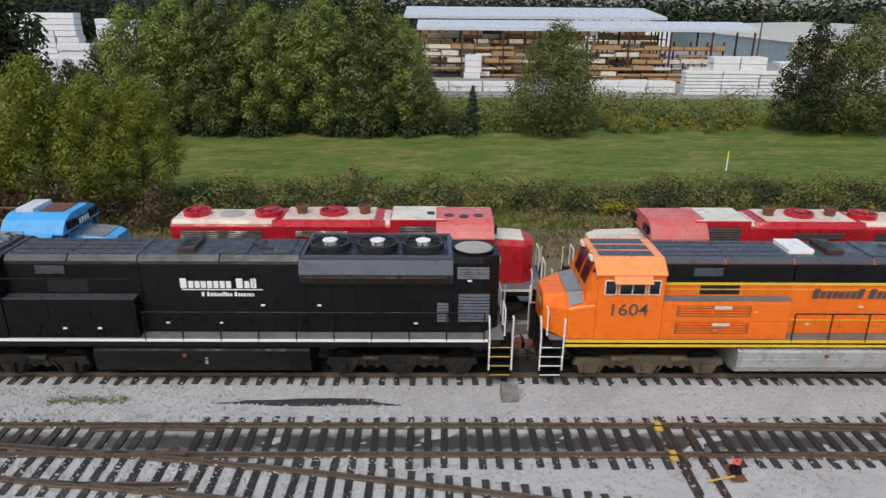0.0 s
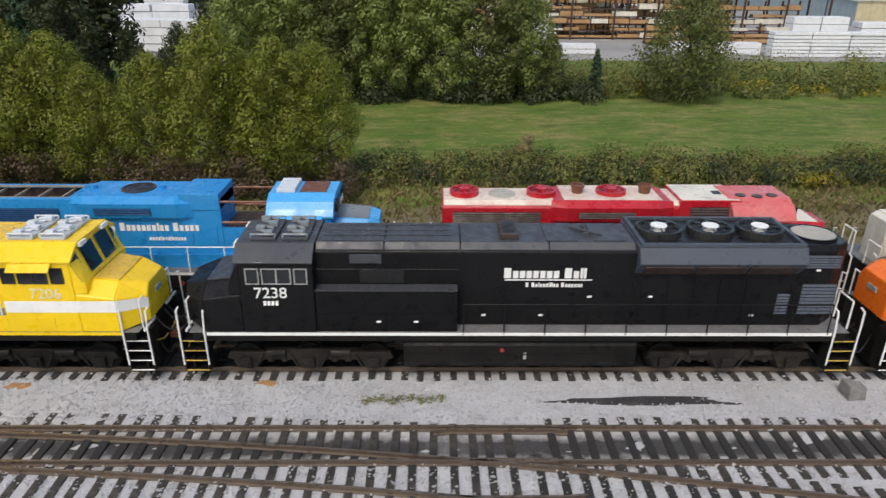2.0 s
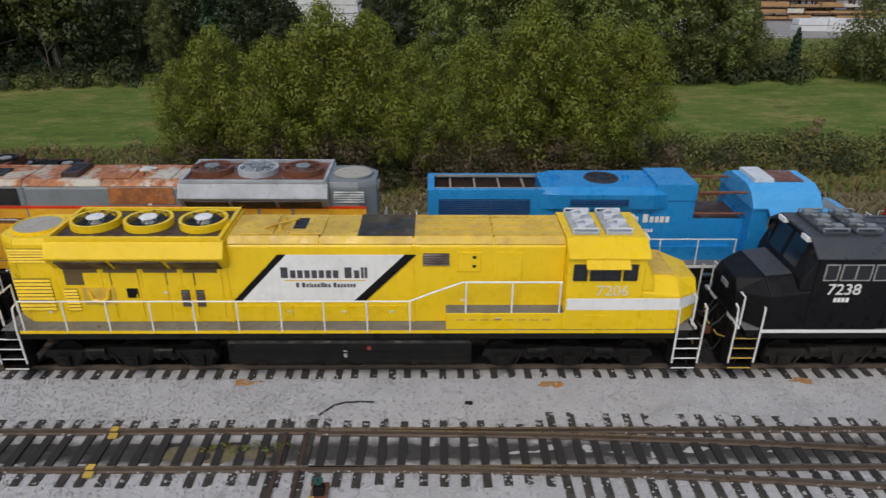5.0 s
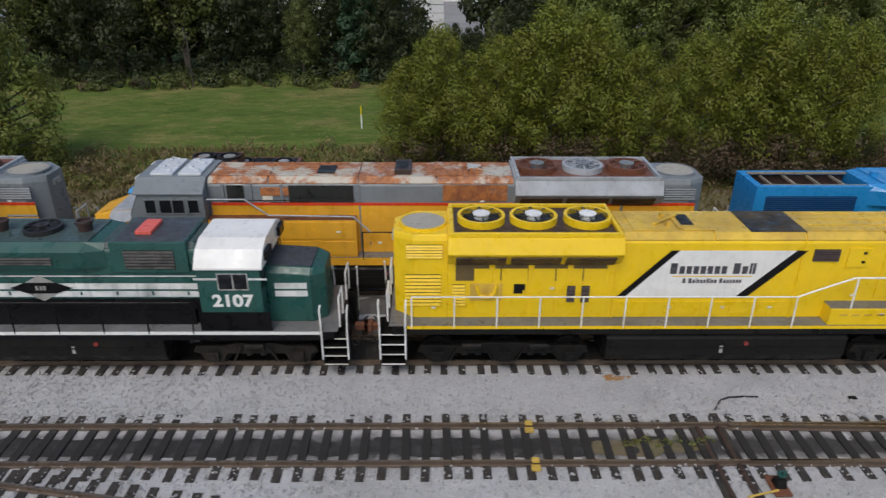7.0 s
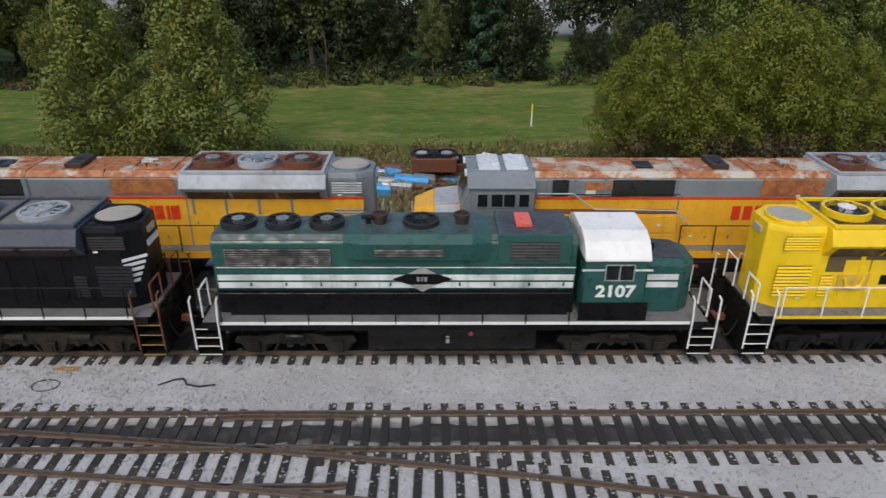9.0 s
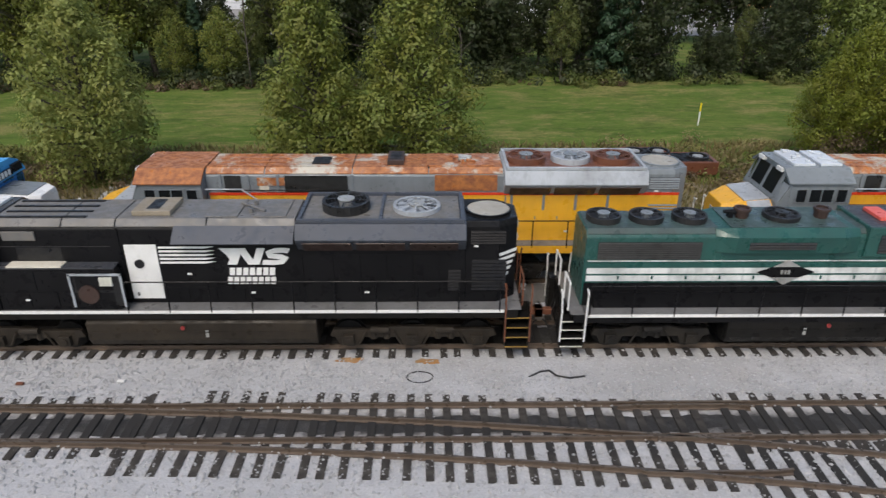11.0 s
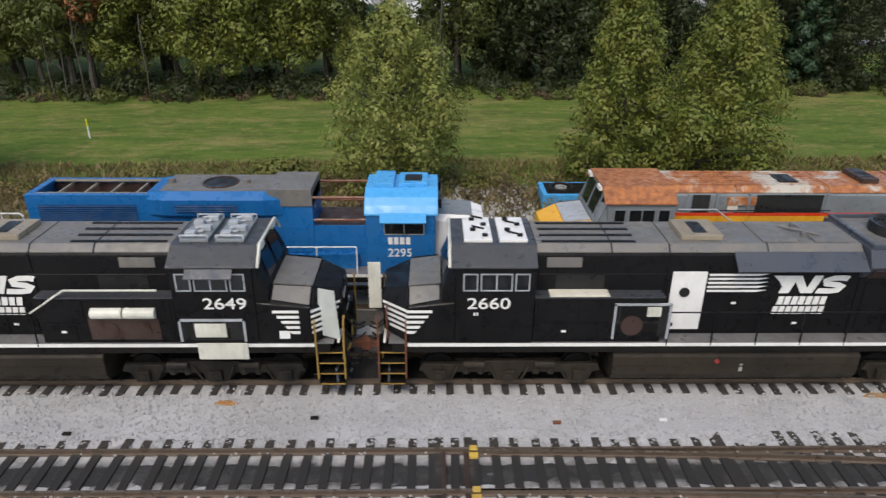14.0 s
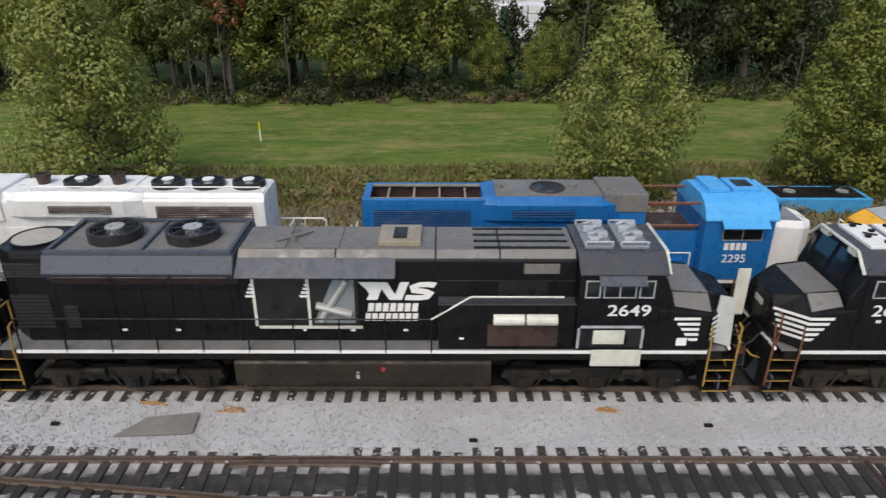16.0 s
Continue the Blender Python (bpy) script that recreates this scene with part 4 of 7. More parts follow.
    lo.p("recess_pipe", lo.m().path([(3.5, -1.08, 3.1), (3.6, -1.1, 2.8), (3.85, -1.1, 2.72), (4.05, -1.1, 2.85), (4.12, -1.08, 3.15)], 0.06), YELLOW)
    lo.p("dark_plate", lo.m().box(4.65, 5.0, -1.066, -1.046, 2.85, 3.18), BLACK, "small black panel", 0.01)
    lo.p("hood_hatch", lo.m().box(14.75, 15.45, -1.06, -1.02, 3.75, 4.4), YELLOW, "small square hood hatch", 0.01)
    for z in (3.9, 4.2):
        lo.p("hatch_knob", lo.m().box(15.2, 15.3, -1.08, -1.06, z, z + 0.08), BLACK)
    for i in range(8):
        lo.p("step_slot", lo.m().box(14.7 + i * 0.38, 14.95 + i * 0.38, -1.512, -1.5, 2.3, 2.36), YELLOWROOF)
    louvres(lo, 6.3, 6.55, 2.55, 3.12, 1.05, BROWNDARK, 6)
    louvres(lo, 6.75, 7.0, 2.55, 3.12, 1.05, BROWNDARK, 6)


def dress_orange(lo):
    lettering("road_number", "1604", 0.62, lo.X(19.2), -1.53, 3.1, GREYTEXT, lo.e, "dark painted number 1604", 90, 1.15)
    bars("company_name", "XxxxxxxX-Xxxxxl", lo.X(11.0), -1.06, 3.55, 0.36, GREYTEXT, lo.e, "dark painted company name as bars", 0.25, 0.15)
    for s in (-1, 1):
        lo.p("hood_band", lo.m().box(1.6, 18.0, s * 1.02, s * 1.05, 3.92, 4.62), BLACK, "black upper hood band")
        lo.p("gold_stripe", lo.m().box(1.6, 18.0, s * 1.05, s * 1.056, 3.86, 3.96), GOLD).name = "gold_stripe"
        lo.p("gold_stripe", lo.m().box(1.6, 18.0, s * 1.05, s * 1.056, 3.68, 3.72), GOLD)
        lo.p("gold_stripe", lo.m().box(1.6, 13.4, s * 1.046, s * 1.052, 2.5, 2.54), GOLD)
    for s in (-1, 1):
        for i in range(3):
            lo.p("cab_roof_strip", lo.m().box(18.3 + i * 0.01, 20.2, -0.85 + i * 0.62, -0.4 + i * 0.62, 4.872, 4.89), SLATE, "dark non-slip strip on the cab roof") if s > 0 else None
    for z in (2.2, 2.85):
        for s in (-1,):
            # Darker orange puts the shade behind the louvres into the paint.
            lo.p("cabinet_recess", lo.m().box(14.9, 17.5, -1.5, -1.494, z, z + 0.42), paint("orange_recess_shade", (0.4, 0.08, 0.015), 0.6, 0.4), "louvre recess in a darker orange that paints its shade")
            for i in range(4):
                lo.p("slat", lo.m().box(15.0, 17.4, -1.52, -1.5, z + 0.05 + i * 0.1, z + 0.09 + i * 0.1), ORANGE)
            lo.p("notice_plate", lo.m().box(15.6, 16.2, -1.53, -1.52, z + 0.3, z + 0.42), CREAM, "pale notice plate")
    lo.p("roof_box", lo.m().box(12.6, 13.5, -0.6, 0.6, 4.84, 5.02), WHITE, "white box on the roof", 0.02)


def stripes_ns(lo, u, w, z0, s=-1, y=1.53, n=5):
    for i in range(n):
        z = z0 + i * 0.17
        k = 0.13 * (n - 1 - i)
        lo.p("nose_stripe", lo.m().side([(u + k, z), (u + w, z), (u + w, z + 0.09), (u + k * 0.85, z + 0.09)], s * y, s * (y + 0.006)), WHITE, "slanted white stripe")
        kn, ns = lo.L - 1.385, lo.L - 0.62
        a = 0.0 + 0.05 * (n - 1 - i)
        lo.p("nose_stripe", lo.m().add([(kn, s * 1.532, z), (kn, s * 1.532, z + 0.09), (ns - a, s * (0.875 + a * 0.86), z + 0.09), (ns - a, s * (0.875 + a * 0.86), z)], [(0, 1, 2, 3)]), WHITE, "white stripe round the nose corner")


def ns_logo(lo, uc, flip, whole=True):
    """The railway's mark as plain white shapes, slanted in world direction."""
    x = lo.X(uc)
    m = M()
    for a, b in ((-0.2, 0.1), (0.55, 0.8)):
        m.side([(x + a, 3.36), (x + b, 3.36), (x + b + 0.22, 3.93), (x + a + 0.22, 3.93)], -1.052, -1.06)
    m.side([(x + 0.12, 3.93), (x + 0.4, 3.93), (x + 0.7, 3.36), (x + 0.45, 3.36)], -1.052, -1.061)
    part("mark_shape", m, WHITE, lo.e, "white angular painted mark")
    line = [(1.62, 0.47), (1.45, 0.5), (1.16, 0.49), (1.0, 0.41), (1.06, 0.31), (1.4, 0.27), (1.56, 0.2), (1.5, 0.1), (1.3, 0.07), (0.88, 0.08)]
    m = M()
    for i, (a, z) in enumerate(line):
        (p, q), (b, w) = line[max(0, i - 1)], line[min(len(line) - 1, i + 1)]
        k = 0.085 / math.hypot(b - p, w - q)
        for sg in (1, -1):
            a2, z2 = a - sg * (w - q) * k * 1.5, z + sg * (b - p) * k
            m.v.append((x + a2 + 0.3 * z2, -1.061, 3.36 + z2))
    m.f = [(2 * i, 2 * i + 1, 2 * i + 3, 2 * i + 2) for i in range(len(line) - 1)]
    part("mark_shape", m, WHITE, lo.e, "white curved painted mark")
    m = M().side([(x - 0.42, 3.93), (x + 0.04, 3.93), (x - 0.12, 3.55), (x - 0.2, 3.7)], -1.052, -1.064)
    part("mark_shape", m, WHITE, lo.e, "white painted wedge")
    bars("company_name", "XXXXXXX", x + 0.55, -1.058, 3.12, 0.27, WHITE, lo.e, "white painted company name as bars", 0.22, 0.15)
    bars("company_name", "XXXXXXXX", x + 0.5, -1.058, 2.8, 0.25, WHITE, lo.e, "white painted company name as bars", 0.22, 0.15)


def dress_2660(lo):
    lettering("road_number", "2660", 0.5, lo.X(18.55), -1.53, 3.27, WHITE, lo.e, "white painted number 2660", 90, 1.25)
    bars("reporting_mark", [.12, .12], lo.X(18.9), -1.535, 2.95, 0.1, WHITE, lo.e, "small white mark as bars")
    stripes_ns(lo, 20.15, 0.75, 2.3)
    ns_logo(lo, 9.9, True)
    for i in range(5):
        z = 3.4 + i * 0.13
        lo.p("mane_stripe", lo.m().side([(10.75 + 0.1 * (5 - i) * 0 , z), (12.2, z), (12.2, z + 0.07), (10.45, z + 0.07)], -1.052, -1.058), WHITE, "long white painted stripe")
    lo.p("replacement_door", lo.m().box(12.25, 13.25, -1.06, -1.02, 2.15, 4.05), WHITE, "unpainted white replacement door", 0.01)
    lo.p("port_hole", lo.m().cyl(12.85, -1.06, 3.4, 0.15, -0.04, "y", 16), DARK)
    # Flat black sheet paints the compartment's inner shade.
    lo.p("open_compartment", lo.m().box(13.35, 14.9, -1.49, -1.478, 2.12, 3.2), DARK, "dark sheet for the shade inside the open equipment compartment")
    lo.p("blower", lo.m().cyl(14.4, -1.49, 2.55, 0.32, -0.05, "y", 20), BROWNDARK)
    lo.p("compartment_frame", lo.m().box(13.3, 13.37, -1.52, -1.48, 2.1, 3.25).box(14.88, 14.95, -1.52, -1.48, 2.1, 3.25).box(13.3, 14.95, -1.52, -1.48, 3.2, 3.27), ACUNIT)
    lo.p("compartment_box", lo.m().box(13.6, 14.0, -1.54, -1.48, 2.85, 3.15), OLDWHITE, "small pale box", 0.01)
    lo.p("rust_shelf", lo.m().box(15.1, 16.8, -1.46, -1.05, 3.45, 3.5), CREAM, "flaking painted ledge", 0.01)
    lo.p("end_number", lo.m().box(0.9, 0.94, -0.4, 0.4, 3.9, 4.1), WHITE)
    lo.p("open_nose_door", lo.m().side([(21.75, 2.0), (22.15, 2.0), (22.15, 3.6), (21.75, 3.6)], 0.5, 0.55), OLDWHITE, "pale nose door standing open", 0.01)
    face = lambda f, z: (0.95 + 0.6 * f - 0.012, -(0.55 + 0.47 * f) - 0.012, z)
    for i in range(5):
        z, f0 = 2.85 + i * 0.19, 0.12 * (4 - i)
        lo.p("rear_stripe", lo.m().add([face(f0, z), face(1.0, z), face(1.0, z + 0.11), face(f0 * 0.85, z + 0.11)], [(0, 1, 2, 3)]), WHITE, "white stripe on the rear corner")
    t = lettering("rear_number", "2660", 0.34, lo.X(1.22), -0.81, 4.12, WHITE, lo.e, "white painted number 2660")
    t.matrix_world = pose(lo.X(1.22), -0.81, 4.12, 90, 0, 38)
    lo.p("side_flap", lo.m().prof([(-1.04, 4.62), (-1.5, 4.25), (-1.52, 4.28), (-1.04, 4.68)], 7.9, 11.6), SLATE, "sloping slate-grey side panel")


def dress_2649(lo):
    lettering("road_number", "2649", 0.5, lo.X(18.85), -1.53, 3.27, WHITE, lo.e, "white painted number 2649", 90, 1.25)
    stripes_ns(lo, 20.15, 0.75, 2.3)
    ns_logo(lo, 11.65, False)
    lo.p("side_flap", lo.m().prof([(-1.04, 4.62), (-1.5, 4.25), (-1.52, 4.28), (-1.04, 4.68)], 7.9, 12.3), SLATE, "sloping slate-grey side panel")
    # Near-black sheet on the hood side paints the bay's depth.
    lo.p("open_door_bay", lo.m().box(8.3, 11.2, -1.05, -1.04, 2.5, 4.1), DARK, "dark sheet for the shade inside the doorless engine bay")
    lo.p("engine_cover", lo.m().side([(9.9, 2.6), (11.1, 2.6), (11.1, 4.0), (10.5, 4.0)], -1.07, -1.05), UPGREY, "grey engine parts in the open bay")
    lo.p("engine_part", lo.m().rod((10.1, -1.09, 2.7), (10.9, -1.09, 4.0), 0.1, 8).rod((10.0, -1.09, 3.2), (11.0, -1.09, 2.9), 0.12, 8), ALU)
    for u in (8.2, 9.75):
        lo.p("door_edge", lo.m().box(u, u + 0.08, -1.08, -1.05, 2.5, 4.1), OLDWHITE, "pale door post")
        for i in range(5):
            lo.p("cut_stripe", lo.m().box(u - 0.2 + 0.05 * i, u + 0.08, -1.09, -1.08, 3.45 + i * 0.12, 3.52 + i * 0.12), WHITE)
    lo.p("bay_sill", lo.m().box(8.3, 11.3, -1.09, -1.05, 2.42, 2.5), OLDWHITE)
    lo.p("hanging_panel", lo.m().box(17.9, 19.35, -1.56, -1.53, 1.45, 2.0), OLDWHITE, "pale access panel hanging down", 0.01)
    # Another flat sheet coloured as the shade within.
    lo.p("open_compartment", lo.m().box(17.5, 19.3, -1.536, -1.526, 2.1, 2.75), DARK, "dark sheet for the shade in the open cab-side compartment")
    lo.p("compartment_frame", lo.m().box(17.45, 17.52, -1.545, -1.53, 2.05, 2.8).box(19.28, 19.35, -1.545, -1.53, 2.05, 2.8).box(17.45, 19.35, -1.545, -1.53, 2.72, 2.8), ACUNIT)
    lo.p("compartment_box", lo.m().box(17.9, 18.8, -1.56, -1.53, 2.2, 2.65), OLDWHITE, "pale equipment box", 0.01)
    for a in (15.05, 15.98):
        lo.p("rolled_cover", lo.m().cyl(a, -1.5, 2.98, 0.17, 0.88, "x", 14), OLDWHITE, "pale rolled cover over the compartment", 0.02)
        lo.p("compartment_gear", lo.m().cyl(a + 0.42, -1.497, 2.42, 0.26, -0.03, "y", 18), BROWNDARK, "rusty round gear housing")
    lo.p("open_compartment", lo.m().box(14.9, 16.9, -1.495, -1.476, 2.1, 2.8), BROWNDARK, "rusty open compartment")
    lo.p("sill_rail", lo.m().path([(13.3, -1.46, 2.95), (14.4, -1.5, 3.7), (17.0, -1.5, 3.7)], 0.03), OLDWHITE)
    lo.p("notice_plate", lo.m().box(20.3, 20.6, -1.545, -1.53, 2.15, 2.4), WHITE)
    lo.p("open_nose_door", lo.m().side([(21.35, 2.15), (22.0, 1.95), (21.9, 3.55), (21.45, 3.65)], -1.3, -1.25), PALEGREEN, "pale nose door standing open", 0.01)


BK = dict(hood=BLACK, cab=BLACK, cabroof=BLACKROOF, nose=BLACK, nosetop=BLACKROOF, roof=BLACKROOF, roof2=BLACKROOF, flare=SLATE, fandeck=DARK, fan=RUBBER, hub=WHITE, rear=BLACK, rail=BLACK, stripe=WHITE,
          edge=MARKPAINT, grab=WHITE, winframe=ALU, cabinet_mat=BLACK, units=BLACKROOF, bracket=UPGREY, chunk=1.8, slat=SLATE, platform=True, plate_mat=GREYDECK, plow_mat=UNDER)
# vents: a yellow-brown that paints the shade under the radiator flare.
YE = dict(hood=YELLOW, cab=YELLOW, cabroof=YELLOW, nose=YELLOW, nosetop=YELLOWROOF, roof=YELLOWROOF, roof2=YELLOWROOF, flare=YELLOW, fandeck=BROWNDARK, fan=YELLOW, hub=WHITE, rear=YELLOW, rail=WHITE, stripe=YELLOW,
          edge=WHITE, grab=WHITE, winframe=RUBBER, cabinet=False, platform=True, plate_mat=GREYDECK, plow_mat=UNDER, units=ACUNIT, bracket=PALEUNIT, chunk=1.7, visor=YELLOW, plate=CREAM, truck=UNDER, exhaust=(9.6, 10.3, 0.05), stack=YELLOWROOF, guard=RUBBER, vents=paint("shaded_yellow_brown_opening", (0.13, 0.085, 0.03), 0.7, 0.6, (0.04, 0.028, 0.018)))
OR = dict(hood=ORANGE, cab=ORANGE, cabroof=SUNLITORANGE, nose=ORANGE, nosetop=UPGREY, roof=SLATE, roof2=SLATE, flare=BLACK, fandeck=DARK, fan=RUBBER, hub=WHITE, rear=BLACK, rail=BLACK, stripe=GOLD, gold=GOLD, edge=WHITE, grab=WHITE,
          winframe=CREAM, cabinet_mat=ORANGE, truck=TAN, tank=SILVER, visor=SUNLITORANGE, plate=CREAM, sill=BLACK, hips=UPGREY, cabtop=GREYDECK)
N1 = dict(BK, plate_mat=PLATE, plow_mat=PLOW, roof=GREYROOF, roof2=GREYROOF, fandeck=GREYROOF, fan=RUBBER, hub=ALU, edge=DULLYELLOW, grab=RUSTY, nosetop=GREYROOF, hips=GREYROOF, rimtrim=OLDWHITE, cab_at=(17.25, 19.5), units=WHITE, winframe=ACUNIT, flare=SLATE, numlight=OLDWHITE, stack=TANSTEEL, platform=True, truck=DUSTY, tank=DUSTY, pale_fan=ACUNIT, pale_at=0, rail=BLACK, rib=BLACK, exhaust=(11.8, 13.0, 0.16), bracket=BLACK, chunk=1.0, rib_from=2.9, slat=BLACK)
N2 = dict(N1, truck=TRUCK, pale_fan=None, visor=SLATE, cab_at=(17.4, 19.7), units=UPGREY, edge=DULLYELLOW, grab=DULLYELLOW, bracket=ACUNIT, chunk=1.8)

sd70("orange_locomotive", "bright orange and black six-axle diesel locomotive on the rails", 4.25, 26.9, -1, OR, dress=dress_orange)
sd70("black_locomotive", "glossy black six-axle diesel locomotive with white sill line", -18.64, 4.25, -1, BK, dress=dress_black)
sd70("yellow_locomotive", "yellow six-axle diesel locomotive with white railings", -41.5, -18.64, 1, YE, dress=dress_yellow)
sd70("black_locomotive", "weathered black diesel locomotive with pale replacement door", -81.36, -59.14, -1, N1, fans=2, dress=dress_2660)
sd70("black_locomotive", "stripped black diesel locomotive with open engine bay", -103.98, -81.36, 1, N2, fans=2, dress=dress_2649)
sd70("black_locomotive", "black diesel locomotive with yellow steps standing at the row's end", -126.6, -103.98, -1, N1, fans=2)


def gp38(name, label, x0, x1, d, P, y, group, dress=None, gutted=False):
    """Four-axle road switcher about 18 m long."""
    lo = Loco(name, label, x0, x1, d, y, group)
    L = lo.L
    deck = 1.77
    underframe(lo, deck, P["stripe"], P["edge"], P["grab"], (6.0, 11.4), P.get("truck", TRUCK), (3.6, L - 3.5), (-1.35, 1.35), 2.0, sill_mat=P.get("sill", UNDER))
    h1 = 10.9 if gutted else 12.6
    c0, c1 = P.get("cab_at", (12.65, 14.85))
    body = P["hood"]
    top = 4.42
    lo.pair("battery_box", 1.6, 12.4, 0.9, 1.1, deck, 2.3, P.get("lower", BLACK))
    lo.p("engine_hood", lo.m().sym([(0.92, deck), (0.92, 4.2), (0.76, top)], 5.4 if gutted else 1.2, h1), body, "", 0.03)
    if gutted:
        # rear radiator section left open at the top
        for s in (-1, 1):
            lo.p("radiator_side", lo.m().box(1.3, 5.4, *sorted((s * 0.84, s * 0.92)), deck, 4.3), body, "side of the open-topped radiator compartment", 0.01)
            lo.p("radiator_rim", lo.m().box(1.45, 5.4, *sorted((s * 0.7, s * 0.92)), 4.3, 4.4), body, "", 0.01)
        lo.p("radiator_end", lo.m().box(1.2, 1.3, -0.92, 0.92, deck, 4.3), body, "", 0.01)
        lo.p("radiator_rim", lo.m().box(1.2, 1.45, -0.92, 0.92, 4.3, 4.4), body, "", 0.01)
        lo.p("shell_floor", lo.m().box(1.3, 5.4, -0.84, 0.84, 3.5, 3.6), BROWNDARK)
        for s in (-1, 1):
            lo.p("shell_liner", lo.m().box(1.32, 5.38, *sorted((s * 0.82, s * 0.838)), 3.6, 4.29), BROWNDARK, "dark brown inner wall")
            lo.p("rim_bar", lo.m().box(1.47, 5.4, *sorted((s * 0.66, s * 0.72)), 4.34, 4.41), TANSTEEL, "bare tan steel edge")
        for i in range(4):
            lo.p("shell_brace", lo.m().box(2.0 + i * 0.9, 2.07 + i * 0.9, -0.82, 0.82, 4.2, 4.28), TANSTEEL)
        for yy, zz in ((-0.88, 4.3), (0.88, 4.3), (0.88, 3.6), (-0.88, 3.5)):
            lo.p("frame_bar", lo.m().rod((h1, yy, zz), (c0, yy, zz), 0.05), RUSTY, "bare rusty bar where the hood is missing")
        lo.p("lower_hood", lo.m().box(h1, c0, -0.9, 0.9, deck, 3.3), body)
        lo.p("hood_floor", lo.m().box(h1 + 0.05, c0 - 0.05, -0.84, 0.84, 3.3, 3.32), BROWNDARK)
        lo.p("filter_box", lo.m().box(9.4, h1, -0.96, 0.96, 4.0, 4.62), P["box"], "", 0.02)
        # The hole is a black disc, its shade in the colour.
        lo.p("roof_opening", lo.m().cyl(7.6, 0, 4.535, 0.56, 0.012, "z", 28), DARK, "dark disc for the shade in the missing fan's hole")
        lo.p("opening_rim", lo.m().ring(7.6, 0, 4.52, 0.56, 0.63, 0.05), BROWNDARK)
        for u in (5.9, 8.5):
            lo.p("exhaust_stub", lo.m().cyl(u, 0, 4.5, 0.13, 0.16, "z", 14), P["box"])
    lo.p("roof_panel", lo.m().sym([(0.86, 4.28), (0.86, 4.32), (0.72, 4.46)], 5.4 if gutted else 1.25, h1 - 0.03), P["roof"], "", 0.015)
    # dynamic brake blister
    big, small = [(1.12, 3.75), (1.18, 4.3), (0.9, 4.52)], [(0.92, 3.7), (0.93, 4.25), (0.78, 4.45)]
    lo.p("brake_blister", lo.m().sym(big, 5.9, 9.3), P.get("blister", body))
    lo.p("blister_end", lo.m().loft(small, 5.3, big, 5.9), P.get("blister", body))
    lo.p("blister_end", lo.m().loft(big, 9.3, small, 9.9), P.get("blister", body))
    lo.p("blister_top", lo.m().box(5.75, 9.45, -0.87, 0.87, 4.52, 4.532), P["roof"])
    louvres(lo, 6.3, 8.4, 3.88, 4.14, 1.15, P.get("grille", BROWNDARK), 3)
    louvres(lo, 1.6, 4.9, 3.45, 4.05, 0.925, P.get("grille", BROWNDARK), 8)
    hood_doors(lo, 1.4, h1 - 0.2, 10, deck + 0.55, 3.3, 0.922, body)
    if not gutted:
        lo.p("filter_box", lo.m().box(10.1, 12.4, -1.0, 1.0, 3.55, 4.55), P["box"], "", 0.02)
        lo.p("box_top", lo.m().box(10.15, 12.35, -0.94, 0.94, 4.55, 4.56), P.get("boxtop", P["roof"]))
        louvres(lo, 10.5, 12.0, 3.68, 4.3, 1.002, P.get("grille", BROWNDARK), 6)
        for u in P.get("fans", (1.9, 3.3, 4.7)):
            fan(lo, u, 0, 4.46, 0.56, P["fan"], P["hub"], 0.2)
        fan(lo, 7.7, 0, 4.52, 0.58, P["fan"], P["hub2"], 0.16)
        for u in (6.4, 9.0):
            lo.p("exhaust_pipe", lo.m().cyl(u, 0, 4.5, 0.2, 0.3, "z", 16, 0.24).ring(u, 0, 4.78, 0.2, 0.27, 0.08, 16), P.get("stack", BROWNDARK), "rusty exhaust stack")
    # cab and short nose
    C = lo.p("cab", lo.m().sym([(1.5, deck), (1.5, 3.95), (1.15, 4.4), (0.7, 4.55)], c0, c1), P["cab"], "", 0.03)
    arc = [(1.56, 3.9), (1.56, 3.97), (1.4, 4.2), (1.18, 4.42), (0.72, 4.6)]
    lo.p("cab_roof", lo.m().sym(arc, c0 - 0.03, c1 + 0.1), P["cabroof"], P.get("cabroof_label", ""), 0.02)
    cab_windows(lo, c0 + 0.65, c1 - 0.4, 3.25, 3.75, 1.502, P.get("winframe", ALU), ((0, 1),))
    lo.p("windscreen", lo.m().both(c1 + 0.0, c1 + 0.012, 1.02, 1.4, 3.2, 3.85).both(c1, c1 + 0.012, 0.15, 0.8, 3.78, 4.2), WINDOW, "", 0, False, C)
    for s in (-1, 1):
        lo.p("number_board", lo.m().box(c1 + 0.1, c1 + 0.22, *sorted((s * 0.6, s * 1.2)), 4.05, 4.35), BLACK, "black number board", 0.01, False, C)
    lo.p("short_nose", lo.m().loft([(0.92, deck), (0.92, 3.5), (0.75, 3.68)], c1, [(0.92, deck), (0.92, 3.4), (0.72, 3.6)], L - 1.6).loft([(0.92, deck), (0.92, 3.4), (0.72, 3.6)], L - 1.6, [(0.6, deck), (0.6, 3.35), (0.5, 3.53)], L - 1.2), P["nose"], "", 0.03)
